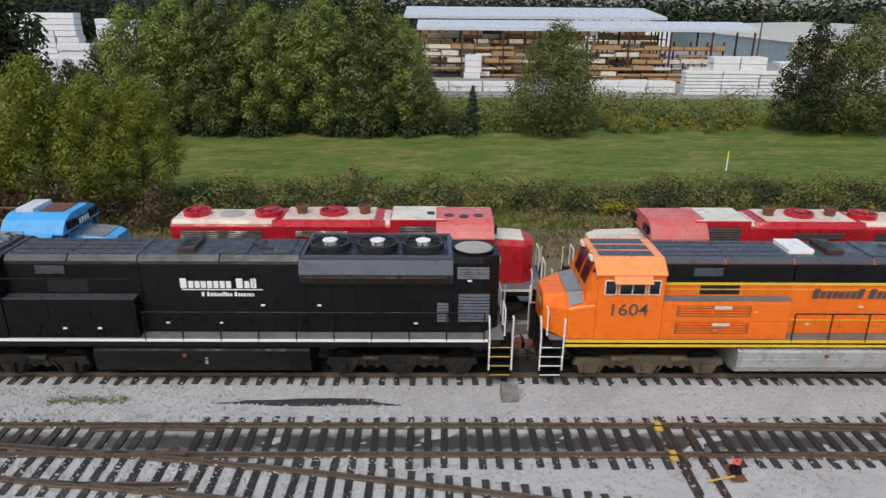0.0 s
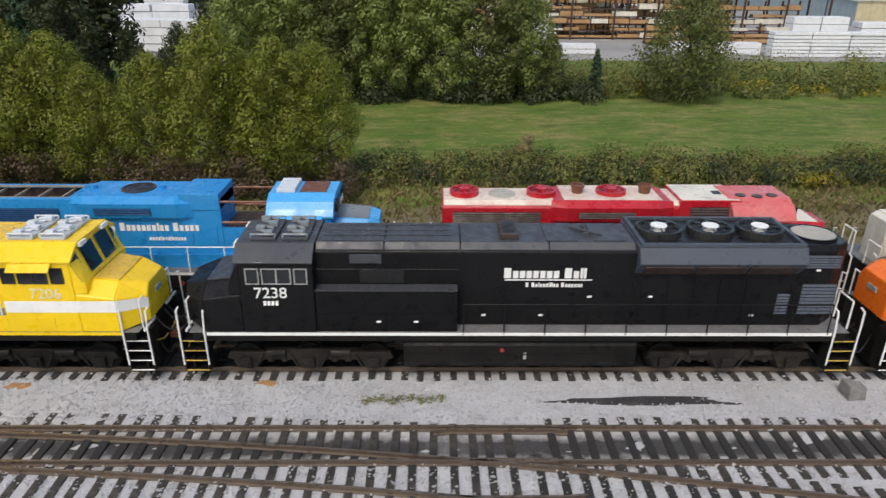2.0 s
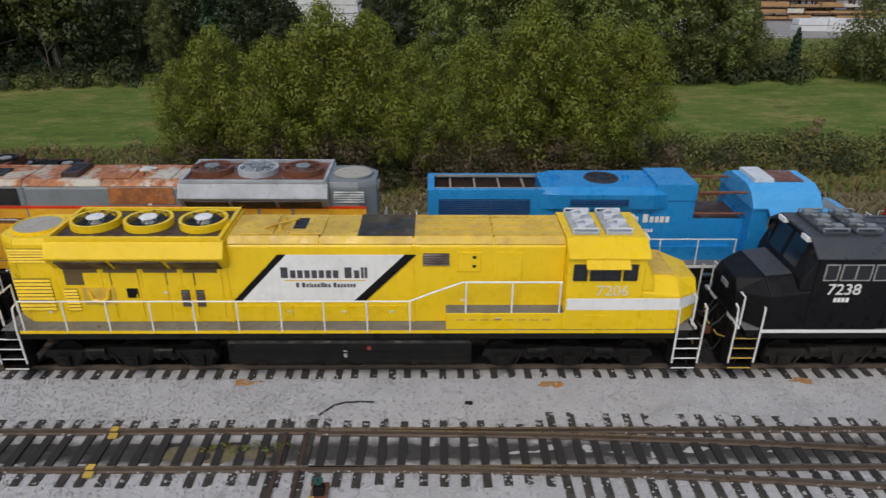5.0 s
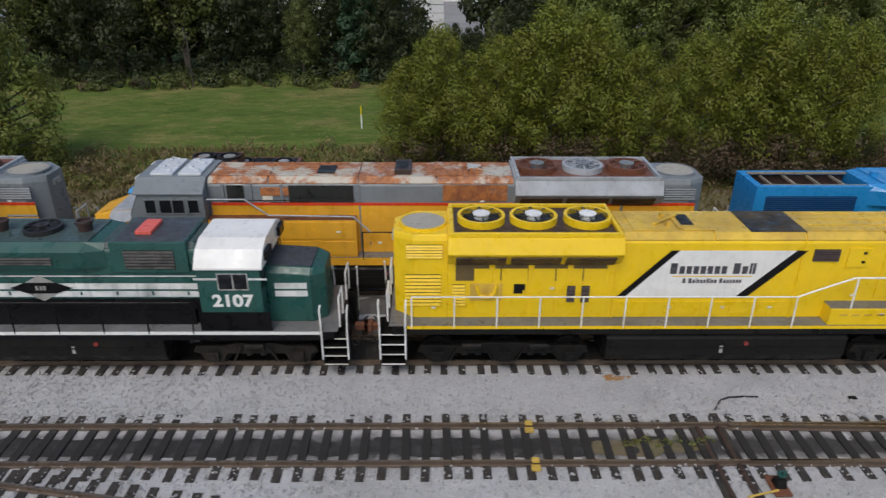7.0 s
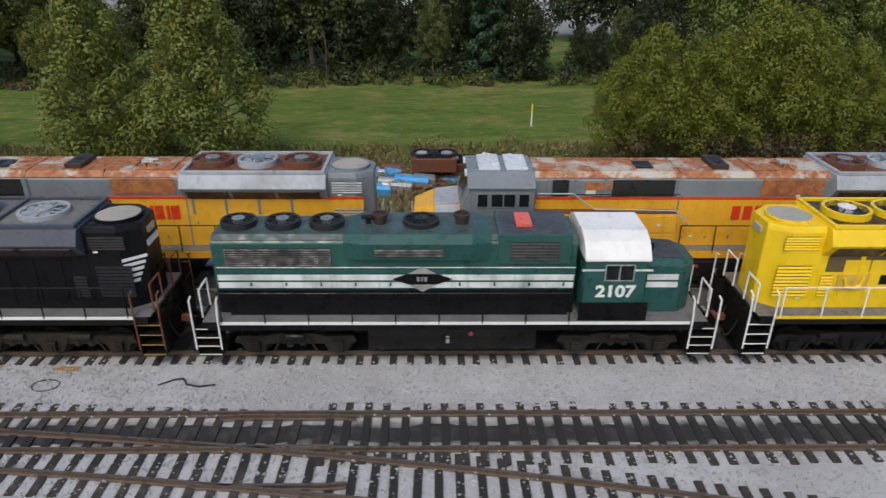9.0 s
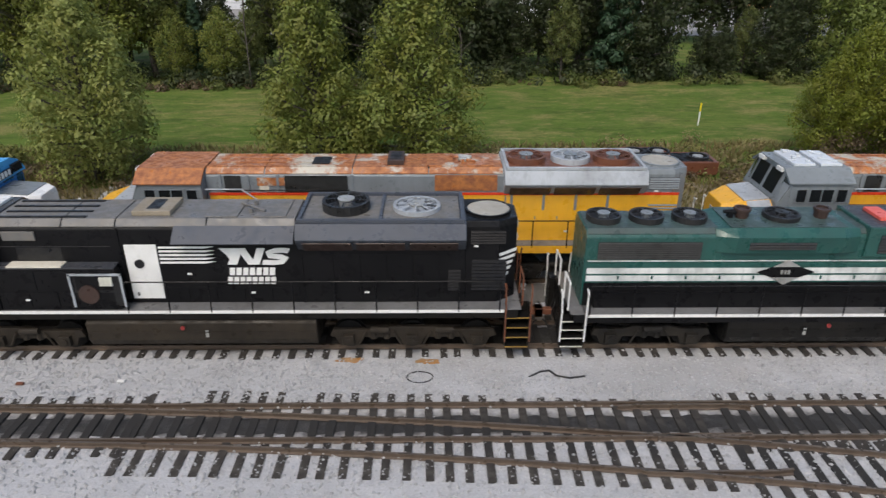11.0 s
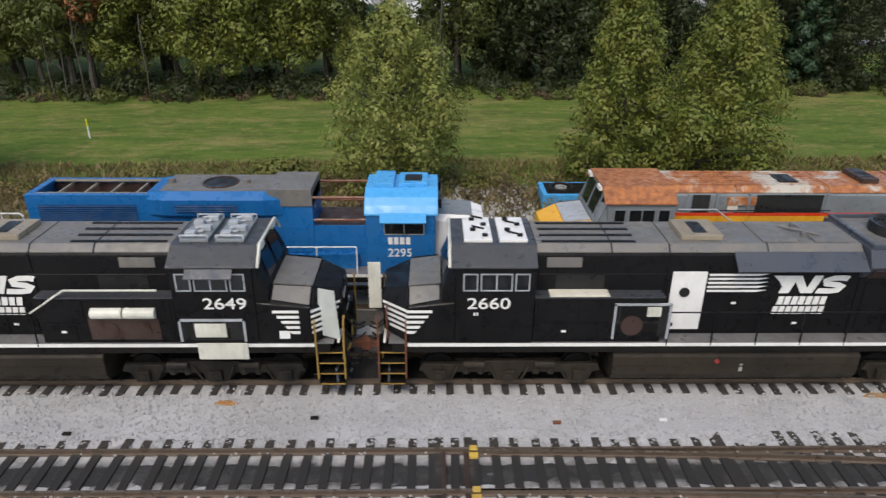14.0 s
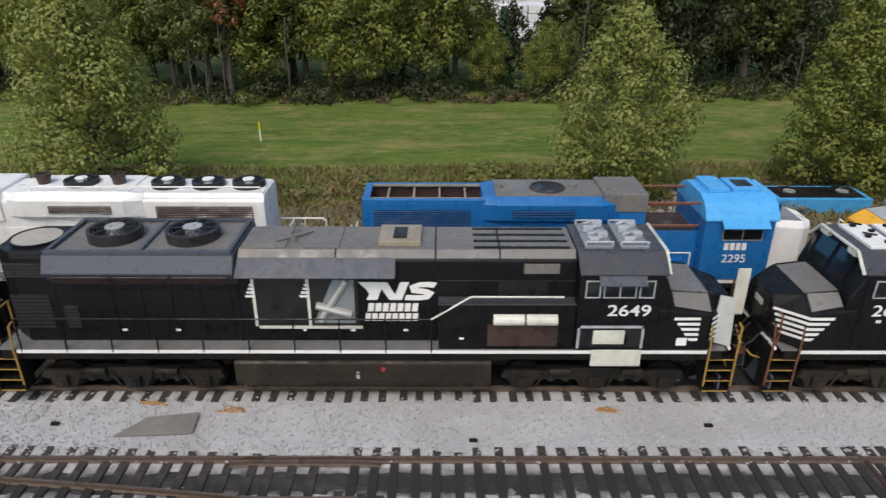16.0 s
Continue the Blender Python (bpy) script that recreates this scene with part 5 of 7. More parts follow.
    lo.p("nose_top", lo.m().add([(c1, -0.72, 3.7), (c1, 0.72, 3.7), (L - 1.6, 0.7, 3.62), (L - 1.6, -0.7, 3.62), (c1, -0.72, 3.67), (c1, 0.72, 3.67), (L - 1.6, 0.7, 3.59), (L - 1.6, -0.7, 3.59)], [(0, 1, 2, 3), (7, 6, 5, 4), (0, 3, 7, 4), (1, 5, 6, 2), (0, 4, 5, 1), (3, 2, 6, 7)]), P["nosetop"])
    lo.p("headlight", lo.m().box(L - 1.32, L - 1.24, -0.22, 0.22, 2.9, 3.1), SILVER)
    handrail(lo, 1.4, 12.4, deck, P["rail"], 1.4)
    if dress:
        dress(lo)
    return lo


def dress_green(lo):
    lettering("road_number", "2107", 0.56, lo.X(13.75), -1.506, 2.83, WHITE, lo.e, "white painted number 2107", 90, 1.1, 0.02)
    for z, h in ((2.95, 0.2), (2.68, 0.2)):
        lo.p("side_stripe", lo.m().box(1.3, 12.55, -0.955, -0.945, z, z + h), WORNWHITE, "worn white stripe along the hood")
        lo.p("nose_stripe", lo.m().box(14.9, 15.9, -0.935, -0.925, z, z + h), WORNWHITE)
    lo.p("thin_stripe", lo.m().box(1.3, 12.6, -0.95, -0.945, 3.38, 3.42), WORNWHITE)
    lo.p("cab_line", lo.m().box(12.66, 14.85, -1.508, -1.502, 3.55, 3.62), WORNWHITE)
    lo.p("emblem", lo.m().side([(6.8, 3.0), (7.3, 3.19), (8.2, 3.19), (8.7, 3.0), (8.2, 2.81), (7.3, 2.81)], -0.962, -0.975), BLACK, "black diamond emblem")
    lo.p("emblem_fill", lo.m().side([(7.3, 3.19), (7.75, 3.44), (8.2, 3.19)], -0.97, -0.98).side([(7.3, 2.81), (7.75, 2.54), (8.2, 2.81)], -0.97, -0.98), ALU)
    bars("emblem_mark", [.22, -.1, .2, -.1, .22], lo.X(7.75), -0.978, 3.0, 0.15, ALU, lo.e, "small grey emblem letters as bars")
    lo.p("roof_box", lo.m().box(10.7, 11.2, -0.45, 0.55, 4.56, 4.68), REDBOX, "pinkish red lid on the roof", 0.02)
    lo.p("roof_mat", lo.m().box(10.2, 12.3, -0.9, 0.9, 4.552, 4.562), BLACKROOF)
    lo.p("horn", lo.m().box(5.95, 6.1, -0.1, 0.1, 4.5, 4.7).cyl(5.8, 0, 4.72, 0.06, 0.45, "x", 10, 0.1), BLACK, "air horn")
    for s in (-1, 1):
        lo.p("lower_hood_band", lo.m().box(1.25, 12.6, s * 0.945, s * 0.952, 1.78, 2.62), BLACK, "black lower hood side")
    lo.p("lower_cab_black", lo.m().box(12.66, 14.84, -1.508, -1.502, 1.8, 2.45), BLACK)


def dress_red(lo):
    for a, v in ((12.5, -0.5), (13.1, -0.62), (13.7, -0.5)):
        lo.p("scorched_spot", lo.m().cyl(a, v, 4.6 - 0.0, 0.2, 0.03, "z", 16), BROWNDARK, "brown scorched oval on the cab roof")
    lo.p("blank_plate", lo.m().cyl(3.5, 0, 4.46, 0.52, 0.03, "z", 24), HATCH, "grey blanking plate where a fan is missing")
    lo.p("box_hatch", lo.m().box(11.6, 11.9, -0.25, 0.1, 4.56, 4.585), DARK, "small black roof hatch")
    lo.p("thin_line", lo.m().box(1.3, 11.9, -0.95, -0.945, 3.38, 3.42), CREAM)


def dress_red_nose(lo):
    for i in range(3):
        a = 14.35 + 0.55 * i
        lo.p("nose_stripe", lo.m().side([(a, 2.5), (a + 0.28, 2.5), (a + 0.62, 3.35), (a + 0.34, 3.35)], -0.926, -0.934), RED, "slanted red stripe on the nose")
    lo.p("nose_rail", lo.m().path([(14.6, -0.8, 3.66), (14.6, -0.8, 3.95), (15.9, -0.75, 3.95), (16.1, -0.7, 3.6)], 0.03), WHITE, "white grab rail over the nose")


def dress_white(lo):
    for s in (-1, 1):
        R = lo.p("end_rail", lo.m().path([(1.25, s * 1.3, 2.8), (-0.35, s * 1.3, 2.8), (-0.45, s * 1.3, 2.7), (-0.45, s * 1.3, 1.75)], 0.035), WHITE, "white railing round the end platform")
        lo.p("rail_post", lo.m().rod((0.35, s * 1.3, 1.75), (0.35, s * 1.3, 2.8), 0.03), WHITE, "", 0, False, R)
    lo.p("roof_rail", lo.m().path([(1.3, -0.85, 4.5), (1.3, -0.85, 4.68), (9.0, -0.85, 4.68), (9.0, -0.85, 4.5)], 0.025), WHITE, "white pipe along the roof edge")


def dress_blue(lo, num, mat_cab):
    c0 = 12.75
    lo.p("cab_roof_unit", lo.m().box(c0 + 0.25, c0 + 0.95, -0.7, 0.7, 4.6, 4.75), PALEUNIT if num == "2299" else LIGHTBLUE, "roof unit", 0.02)
    lo.p("cab_roof_hatch", lo.m().box(c0 + 1.1, c0 + 2.1, -0.6, 0.6, 4.6, 4.64 if num == "2299" else 4.72), RUSTY if num == "2299" else LIGHTBLUE, "roof hatch", 0.015)
    if num == "2295":
        lo.p("hatch_recess", lo.m().box(c0 + 1.3, c0 + 1.9, -0.35, 0.35, 4.72, 4.726), DARK)
        lettering("road_number", num, 0.42, lo.X(13.9), -1.508 + lo.yc, 2.55, WHITE, lo.e, "white painted number " + num)
        bars("reporting_mark", [.22, .22, .22, .22], lo.X(13.9), -1.51 + lo.yc, 3.0, 0.26, WHITE, lo.e, "white reporting mark as bars", 0.25)
    else:
        bars("company_name", "XXXX-Xxxxxxxlxx-Xxxxx", lo.X(8.0), -0.955 + lo.yc, 3.35, 0.32, WHITE, lo.e, "white painted company name as bars", 0.25)
        bars("web_line", "xxxxlxxxlxxxxx", lo.X(8.8), -0.955 + lo.yc, 2.9, 0.18, WHITE, lo.e, "small white painted line as bars", 0.3)
    for s in (-1, 1):
        lo.p("sun_visor", lo.m().prof([(s * 1.5, 3.96), (s * 1.84, 3.74), (s * 1.86, 3.78), (s * 1.5, 4.03)], c0 + 0.5, c0 + 2.05), LIGHTBLUE, "light blue sun visor over the window")
    lo.p("end_number", lo.m().box(15.3, 15.315, -0.55, 0.55, 4.02, 4.3), BLACK)
    b = lo.m()
    for i in range(4):
        b.box(15.315, 15.325, -0.42 + i * 0.22, -0.27 + i * 0.22, 4.05, 4.27)
    lo.p("number_bar", b, WHITE)


GREENP = dict(cab_at=(12.75, 14.65), grille=DARKGRILLE, hood=GREEN, cab=GREEN, nose=GREEN, box=GREEN, roof=GREENROOF, blister=GREEN, cabroof=WHITE, cabroof_label="white painted cab roof", nosetop=BLACKROOF, stripe=WHITE, edge=OLDWHITE, grab=WHITE, rail=BLACK, fan=RUBBER, hub=UPGREY, hub2=RUBBER, lower=BLACK, sill=BLACK)
BLUE1 = dict(hood=BLUE, cab=BLUE, nose=LIGHTBLUE, box=BLUE, roof=BLUE, cabroof=LIGHTBLUE, nosetop=UPGREY, stripe=WHITE, edge=WHITE, grab=WHITE, rail=WHITE, cab_at=(12.75, 15.1), grille=NAVY, lower=BLUE)
BLUE2 = dict(hood=DEEPBLUE, cab=DEEPBLUE, nose=WHITE, box=GREYROOF, roof=GREYROOF, blister=DEEPBLUE, cabroof=LIGHTBLUE, nosetop=UPGREY, stripe=WHITE, edge=WHITE, grab=WHITE, rail=WHITE, cab_at=(12.75, 15.1), grille=NAVY, lower=DEEPBLUE)
REDP = dict(hood=RED, cab=RED, nose=RED, box=RED, roof=REDROOF, blister=RED, cabroof=PINKRED, nosetop=CREAM, stripe=WHITE, edge=WHITE, grab=WHITE, rail=WHITE, fan=RED, hub=RED, hub2=RED, stack=RUSTY, lower=RED, cab_at=(12.0, 14.2), fans=(2.05, 5.0), boxtop=CREAM)
WHITEP = dict(grille=BROWNDARK, hood=WHITE, cab=WHITE, nose=WHITE, box=WHITE, roof=WHITE, blister=WHITE, cabroof=WHITE, nosetop=WHITE, stripe=WHITE, edge=GOLD, grab=WHITE, rail=WHITE, fan=RUBBER, hub=WHITE, hub2=WHITE, lower=WHITE)
REAR = 4.35
gp38("green_locomotive", "dark green four-axle diesel locomotive with white cab roof", -59.14, -41.5, 1, GREENP, 0.0, "locomotives on the first track", dress_green)
G2 = "locomotives on the second track"
gp38("blue_locomotive", "bright blue gutted diesel locomotive with roof openings", -28.9, -10.9, 1, BLUE1, REAR, G2, lambda lo: dress_blue(lo, "2299", BLUE), True)
gp38("blue_locomotive", "deep blue gutted diesel locomotive with white nose", -94.3, -76.3, 1, BLUE2, REAR, G2, lambda lo: dress_blue(lo, "2295", DEEPBLUE), True)
gp38("red_locomotive", "faded red diesel locomotive with cream patched roof", -10.9, 6.3, 1, REDP, REAR, G2, dress_red)
gp38("red_locomotive", "faded red diesel locomotive with red-striped white nose", 6.3, 24.0, -1, dict(REDP, nose=CREAM), REAR, G2, dress_red_nose)
gp38("white_locomotive", "white diesel locomotive with roof fans", -113.0, -95.2, -1, WHITEP, REAR, G2, dress_white)


def dress_up(lo):
    for s in (-1, 1):
        lo.p("yellow_side", lo.m().box(1.3, 18.7, s * 1.02, s * 1.046, 1.98, 3.84), UPYELLOW, "yellow lower hood side")
        lo.p("red_line", lo.m().box(1.3, 18.7, s * 1.02, s * 1.054, 3.82, 3.92), REDLINE, "thin red line")
    bars("company_name", "XXlXX", lo.X(10.4), lo.yc - 1.056, 3.3, 0.55, REDLINE, lo.e, "large red painted name as bars", 0.25)
    bars("company_name", "XXXlXlX", lo.X(9.2), lo.yc - 1.056, 3.3, 0.55, REDLINE, lo.e, "large red painted name as bars", 0.25) if lo.X(0) < -50 else None
    for a, b in ((13.6, 15.9), (17.5, 18.1)):
        # Flat near-black panels paint the depth of the hood openings.
        panel(lo, "side_opening", a, b, 3.95, 4.58, 1.022, DARKGRILLE, "dark sheet for the shade in the hood-side opening", 0.034)
    for a in (13.4, 16.1, 17.2, 18.2):
        lo.pair("hood_post", a, a + 0.1, 1.02, 1.075, 3.94, 4.62, UPGREY, "", 0.01)
    lo.p("notice_plate", lo.m().box(16.5, 16.85, -1.05, -1.02, 4.0, 4.3), CREAM, "pale notice plate")
    lo.p("rust_patch", lo.m().box(8.1, 10.4, -1.05, -1.018, 4.0, 4.6), RUSTCAB, "brown rust patch on the hood side")
    lo.p("roof_scar", lo.m().box(14.3, 14.95, -0.5, 0.3, 4.842, 4.89), DARK, "black scorched roof patch", 0.01)
    for s in (-1,):
        lo.p("stair_rail", lo.m().path([(18.7, s * 1.45, 4.2), (17.4, s * 1.45, 4.2), (16.6, s * 1.45, 3.6), (13.6, s * 1.45, 3.55), (13.0, s * 1.45, 2.95)], 0.03), ACUNIT)
    lo.p("horn", lo.m().cyl(9.0, 0.1, 4.95, 0.05, 0.5, "x", 10, 0.1).cyl(9.1, -0.15, 4.95, 0.05, 0.4, "x", 10, 0.1).box(9.2, 9.4, -0.2, 0.2, 4.84, 4.95), ALU, "air horn")


UP = dict(hood=UPGREY, cab_at=(18.8, 21.1), hips=ACUNIT, cabtop=RUSTY, cab=UPGREY, cabroof=UPGREY, nose=UPYELLOW, nosetop=ACUNIT, roof=UPRUST, roof2=UPRUST, flare=ACUNIT, vents=DARK, fandeck=RUSTY, fan=RUSTY, hub=UPGREY, pale_fan=ACUNIT, pale_at=1, rear=UPGREY, rail=BLACK, stripe=UPYELLOW, edge=WHITE, grab=WHITE,
          winframe=UPGREY, cabinet_mat=UPYELLOW, units=PALEUNIT, sill=UPYELLOW)
sd70("grey_and_yellow_locomotive", "rusting grey and yellow diesel locomotive with orange-rust roof", -52.4, -28.6, -1, UP, G2, y=REAR, dress=dress_up)
sd70("grey_and_yellow_locomotive", "rusting grey and yellow diesel locomotive with rusted cab roof", -76.1, -52.3, -1, dict(UP, cabroof=RUSTCAB, units=None), G2, y=REAR, dress=dress_up)

# the second track stands a little higher
LIFT = 0.22
for ob in list(scene.objects):
    if ob.type == 'EMPTY' and ob.get("group") == G2:
        ob.location.z += LIFT
        ob.scale.z = 1.055 if ob.name.startswith("white") else 1.025 if ob.name.startswith("blue") else 1.0


# ---- ground ----
FRONT = -4.665


def smooth(a, b, t):
    t = min(1, max(0, (t - a) / (b - a)))
    return t * t * (3 - 2 * t)


def ground_z(x, y):
    rise = min(1.5, max(0.0, 0.7 + 0.0112 * (x + 44)))
    h = -0.14 + (0.35 + 0.14) * smooth(7.0, 11.0, y) + (rise - 0.3) * smooth(11, 24, y)
    h += 0.12 * noise.noise((x * 0.12, y * 0.12, 0)) * smooth(8, 14, y)
    return h * (1 - smooth(55, 72, y)) + 0.25 * smooth(55, 72, y)


def sheet(xs, ys, zf):
    m = M()
    m.v = [(x, y, zf(x, y)) for x in xs for y in ys]
    n = len(ys)
    m.f = [(i * n + j, (i + 1) * n + j, (i + 1) * n + j + 1, i * n + j + 1) for i in range(len(xs) - 1) for j in range(n - 1)]
    return m


xs = [-1500, -700, -400, -250] + [-180 + 2.5 * i for i in range(105)] + [150, 250, 400, 800, 1500]
ys = [-900, -400, -150, -70, -40] + [-30 + 1.5 * i for i in range(75)] + [100, 150, 220, 320, 500, 900, 2000]
ground = solid("ground", sheet(xs, ys, ground_z), EARTH, "mown green grass with brown worn patches", "ground", kind="structure", tidy=False)
for p in ground.data.polygons:
    p.use_smooth = True
xs = [-190 + 0.6 * i for i in range(500)]
ys = [-40, -30, -24, -20] + [-16 + 0.5 * i for i in range(48)]


def bed(x, y):
    edge = 0.25 * smooth(5.5, 7.6, y)
    sink = 0.035 * (abs(y) < 0.8 or abs(y - FRONT) < 0.8 or abs(y - REAR) < 0.8)
    heap = 0.05 * smooth(0.98, 1.12, y - FRONT) * (1 - smooth(1.5, 2.2, y - FRONT)) * (0.6 + 0.9 * noise.noise((x * 0.9, y * 1.5, 17)))
    return heap - 0.02 + 0.035 * noise.noise((x * 0.8, y * 0.8, 3)) + 0.03 * noise.noise((x * 3.1, y * 3.1, 9)) - edge - sink + LIFT * smooth(2.0, 2.9, y)


solid("ballast", sheet(xs, ys, bed), BALLAST, "pale grey crushed-stone ballast", "ballast", kind="structure", tidy=False)
verge = sheet([-190 + 1.2 * i for i in range(260)], [6.3 + 0.75 * i for i in range(15)], lambda x, y: ground_z(x, y) + 0.05 * noise.noise((x, y, 5)) + 0.05 - 0.25 * smooth(14.0, 16.6, y + 1.2 * noise.noise((x * 0.3, 0, 0))))
solid("verge", verge, DIRT, "bare brown earth strip with sparse weeds beside the track", "earth", kind="structure", tidy=False)

# loose stones over the ballast
rng = np.random.default_rng(4)


def stones(name, n, x0, x1, y0, y1, size, mat, label, zf=bed):
    base = np.array([(1, 0, 0), (0, 1, 0), (-1, 0, 0), (0, -1, 0), (0, 0, 0.8), (0, 0, -0.5)], float)
    tri = np.array([(0, 1, 4), (1, 2, 4), (2, 3, 4), (3, 0, 4), (1, 0, 5), (2, 1, 5), (3, 2, 5), (0, 3, 5)])
    px, py = rng.uniform(x0, x1, n), rng.uniform(y0, y1, n)
    r = rng.uniform(0.6, 1.4, n) * size
    a = rng.uniform(0, 6.28, n)
    v = base[None] * r[:, None, None] * rng.uniform(0.6, 1.3, (n, 6, 3))
    c, s = np.cos(a)[:, None], np.sin(a)[:, None]
    vx, vy = v[:, :, 0] * c - v[:, :, 1] * s, v[:, :, 0] * s + v[:, :, 1] * c
    pz = np.array([zf(float(p), float(q)) for p, q in zip(px, py)]) + 0.01
    verts = np.stack([vx + px[:, None], vy + py[:, None], v[:, :, 2] + pz[:, None]], 2).reshape(-1, 3)
    faces = (tri[None] + 6 * np.arange(n)[:, None, None]).reshape(-1, 3)
    me = bpy.data.meshes.new(name)
    me.from_pydata(verts.tolist(), [], faces.tolist())
    me.materials.append(mat)
    return tagged(new(name, me), label, "stones", kind="stuff")


STONES = leaf_mat("crushed_stone", (0.44, 0.44, 0.445), (0.64, 0.64, 0.645), (0.53, 0.53, 0.53))
stones("ballast_stones", 22000, -118, 32, -3.95, -1.2, 0.05, STONES, "loose pale grey crushed stones between the tracks")
stones("ballast_stones", 19000, -118, 32, -8.6, -5.4, 0.05, STONES, "loose pale grey crushed stones beside the empty track")
stones("tie_stones", 1600, -118, 32, -4.0, -3.2, 0.045, STONES, "loose stones lying over the tie ends", lambda x, y: 0.02)
stones("tie_stones", 1500, -118, 32, -6.6, -5.4, 0.045, STONES, "loose stones lying over the tie ends", lambda x, y: 0.02)
stones("tie_stones", 800, -118, 32, -1.5, -0.9, 0.045, STONES, "loose stones lying over the tie ends", lambda x, y: 0.02)


# ---- tracks ----
def rail_run(name, track, pts, mat=RAIL):
    """A flat-bottomed rail with a worn head along points (x, y)."""
    prof = [(-0.07, 0.0), (0.07, 0.0), (0.07, 0.015), (0.012, 0.04), (0.012, 0.12), (0.036, 0.135), (0.036, 0.17), (-0.036, 0.17), (-0.036, 0.135), (-0.012, 0.12), (-0.012, 0.04), (-0.07, 0.015)]
    n = len(prof)
    m = M()
    for x, y in pts:
        m.v += [(x, y + a, b) for a, b in prof]
    for i in range(len(pts) - 1):
        m.f += [(i * n + j, (i + 1) * n + j, (i + 1) * n + (j + 1) % n, i * n + (j + 1) % n) for j in range(n)]
    r = part(name, m, mat, track, "rusty steel rail")
    h = M()
    for x, y in pts:
        h.v += [(x, y - 0.03, 0.171), (x, y + 0.03, 0.171)]
    h.f = [(2 * i, 2 * i + 2, 2 * i + 3, 2 * i + 1) for i in range(len(pts) - 1)]
    hd = new("rail_head", mesh_of("rail_head", h, RAILTOP))
    hd.parent = r
    return r


def tie_mesh(half):
    m = M().box(-0.115, 0.115, -half, half, -0.15, 0.0)
    me = mesh_of("tie", m, TIE)
    return me


TIES = {h: tie_mesh(h) for h in (1.3, 1.55, 1.8, 2.1)}
track_rnd = random.Random(5)


def lay_ties(track, x0, x1, yc, z=0.012, step=0.56, half=1.3, skew=None, skip=()):
    z += 0.012
    n = int((x1 - x0) / step)
    for i in range(n):
        x = x0 + i * step + track_rnd.uniform(-0.05, 0.05)
        if any(a < x < b for a, b in skip):
            continue
        ob = new("tie", TIES[half])
        y = yc + track_rnd.uniform(-0.06, 0.06) if skew is None else skew(x)
        ob.matrix_world = pose(x, y, z + track_rnd.uniform(-0.012, 0.012), 0, 0, track_rnd.uniform(-1.2, 1.2))
        ob.parent = track
        ob.matrix_parent_inverse = Matrix.Translation(track.location).inverted()


def straight_track(name, label, yc, x0, x1, t0, t1):
    t = thing(name, 0, yc, 0, label, "railway track", "parallel yard tracks", "structure")
    for y in (yc - 0.755, yc + 0.755):
        rail_run("rail", t, [(x0, y), (x1, y)])
    return t


tr1 = straight_track("railway_track", "yard track under the first row of locomotives", 0.0, -190, 110, 0, 0)
tr2 = straight_track("railway_track", "weedy yard track under the second row of locomotives", REAR, -190, 110, 0, 0)
tr2.location.z = LIFT
tr3 = straight_track("railway_track", "empty rusty yard track with dark timber ties", FRONT, -190, 110, 0, 0)


def turnout(x0, brace=1.0, length=64.0, k=0.00262):
    """A diverging track that leaves the empty track at x0 and bears away towards the camera's side."""
    t = thing("turnout_track", x0, FRONT, 0, "rusty turnout track curving off the empty track", "railway turnout", "turnouts", "structure")
    off = lambda x: k * min(34.0, max(0.0, x - x0)) ** 2 + 68 * k * max(0.0, x - x0 - 34)
    for side in (0.755, -0.755):
        pts = [(x0 + 1.2 + i * length / 40, FRONT + side - off(x0 + 1.2 + i * length / 40) - (0.07 if side > 0 else -0.0)) for i in range(41)]
        rail_run("rail", t, pts)
    xf = x0 + math.sqrt(1.51 / k)
    for yy in (FRONT + 0.62 - 0.0, FRONT - 0.62 - off(xf)):
        rail_run("guard_rail", t, [(xf - 2.0, yy + 0.06 if yy < FRONT - 1 else yy - 0.06), (xf - 1.4, yy), (xf + 1.4, yy), (xf + 2.0, yy + 0.06 if yy < FRONT - 1 else yy - 0.06)])
    part("frog", M().box(xf - 1.2, xf + 1.5, FRONT - 0.755 - 0.09, FRONT - 0.755 + 0.1, 0.02, 0.168), RAIL, t, "worn cast-steel frog")
    # throw rods, plates and stand
    for dx in (0.25, 0.85):
        part("throw_rod", M().box(x0 + dx, x0 + dx + 0.12, FRONT - 2.5, FRONT + 0.9, 0.02, 0.06), BROWNDARK, t)
    for yy in (FRONT + 0.755, FRONT - 0.755):
        part("painted_plate", M().box(x0 + brace + 0.02, x0 + brace + 0.22, yy - 0.1, yy + 0.1, 0.172, 0.182).box(x0 + brace, x0 + brace + 0.24, yy - 0.26, yy - 0.08, 0.03, 0.1), MARKPAINT, t, "yellow-painted rail brace")
    for xx in (x0 + 0.2, x0 + 1.0):
        o = new("long_tie", TIES[2.1])
        o.matrix_world = pose(xx, FRONT - 0.75, 0.03)
        o.parent, o.matrix_parent_inverse = t, Matrix.Translation(t.location).inverted()
    return t, off, xf


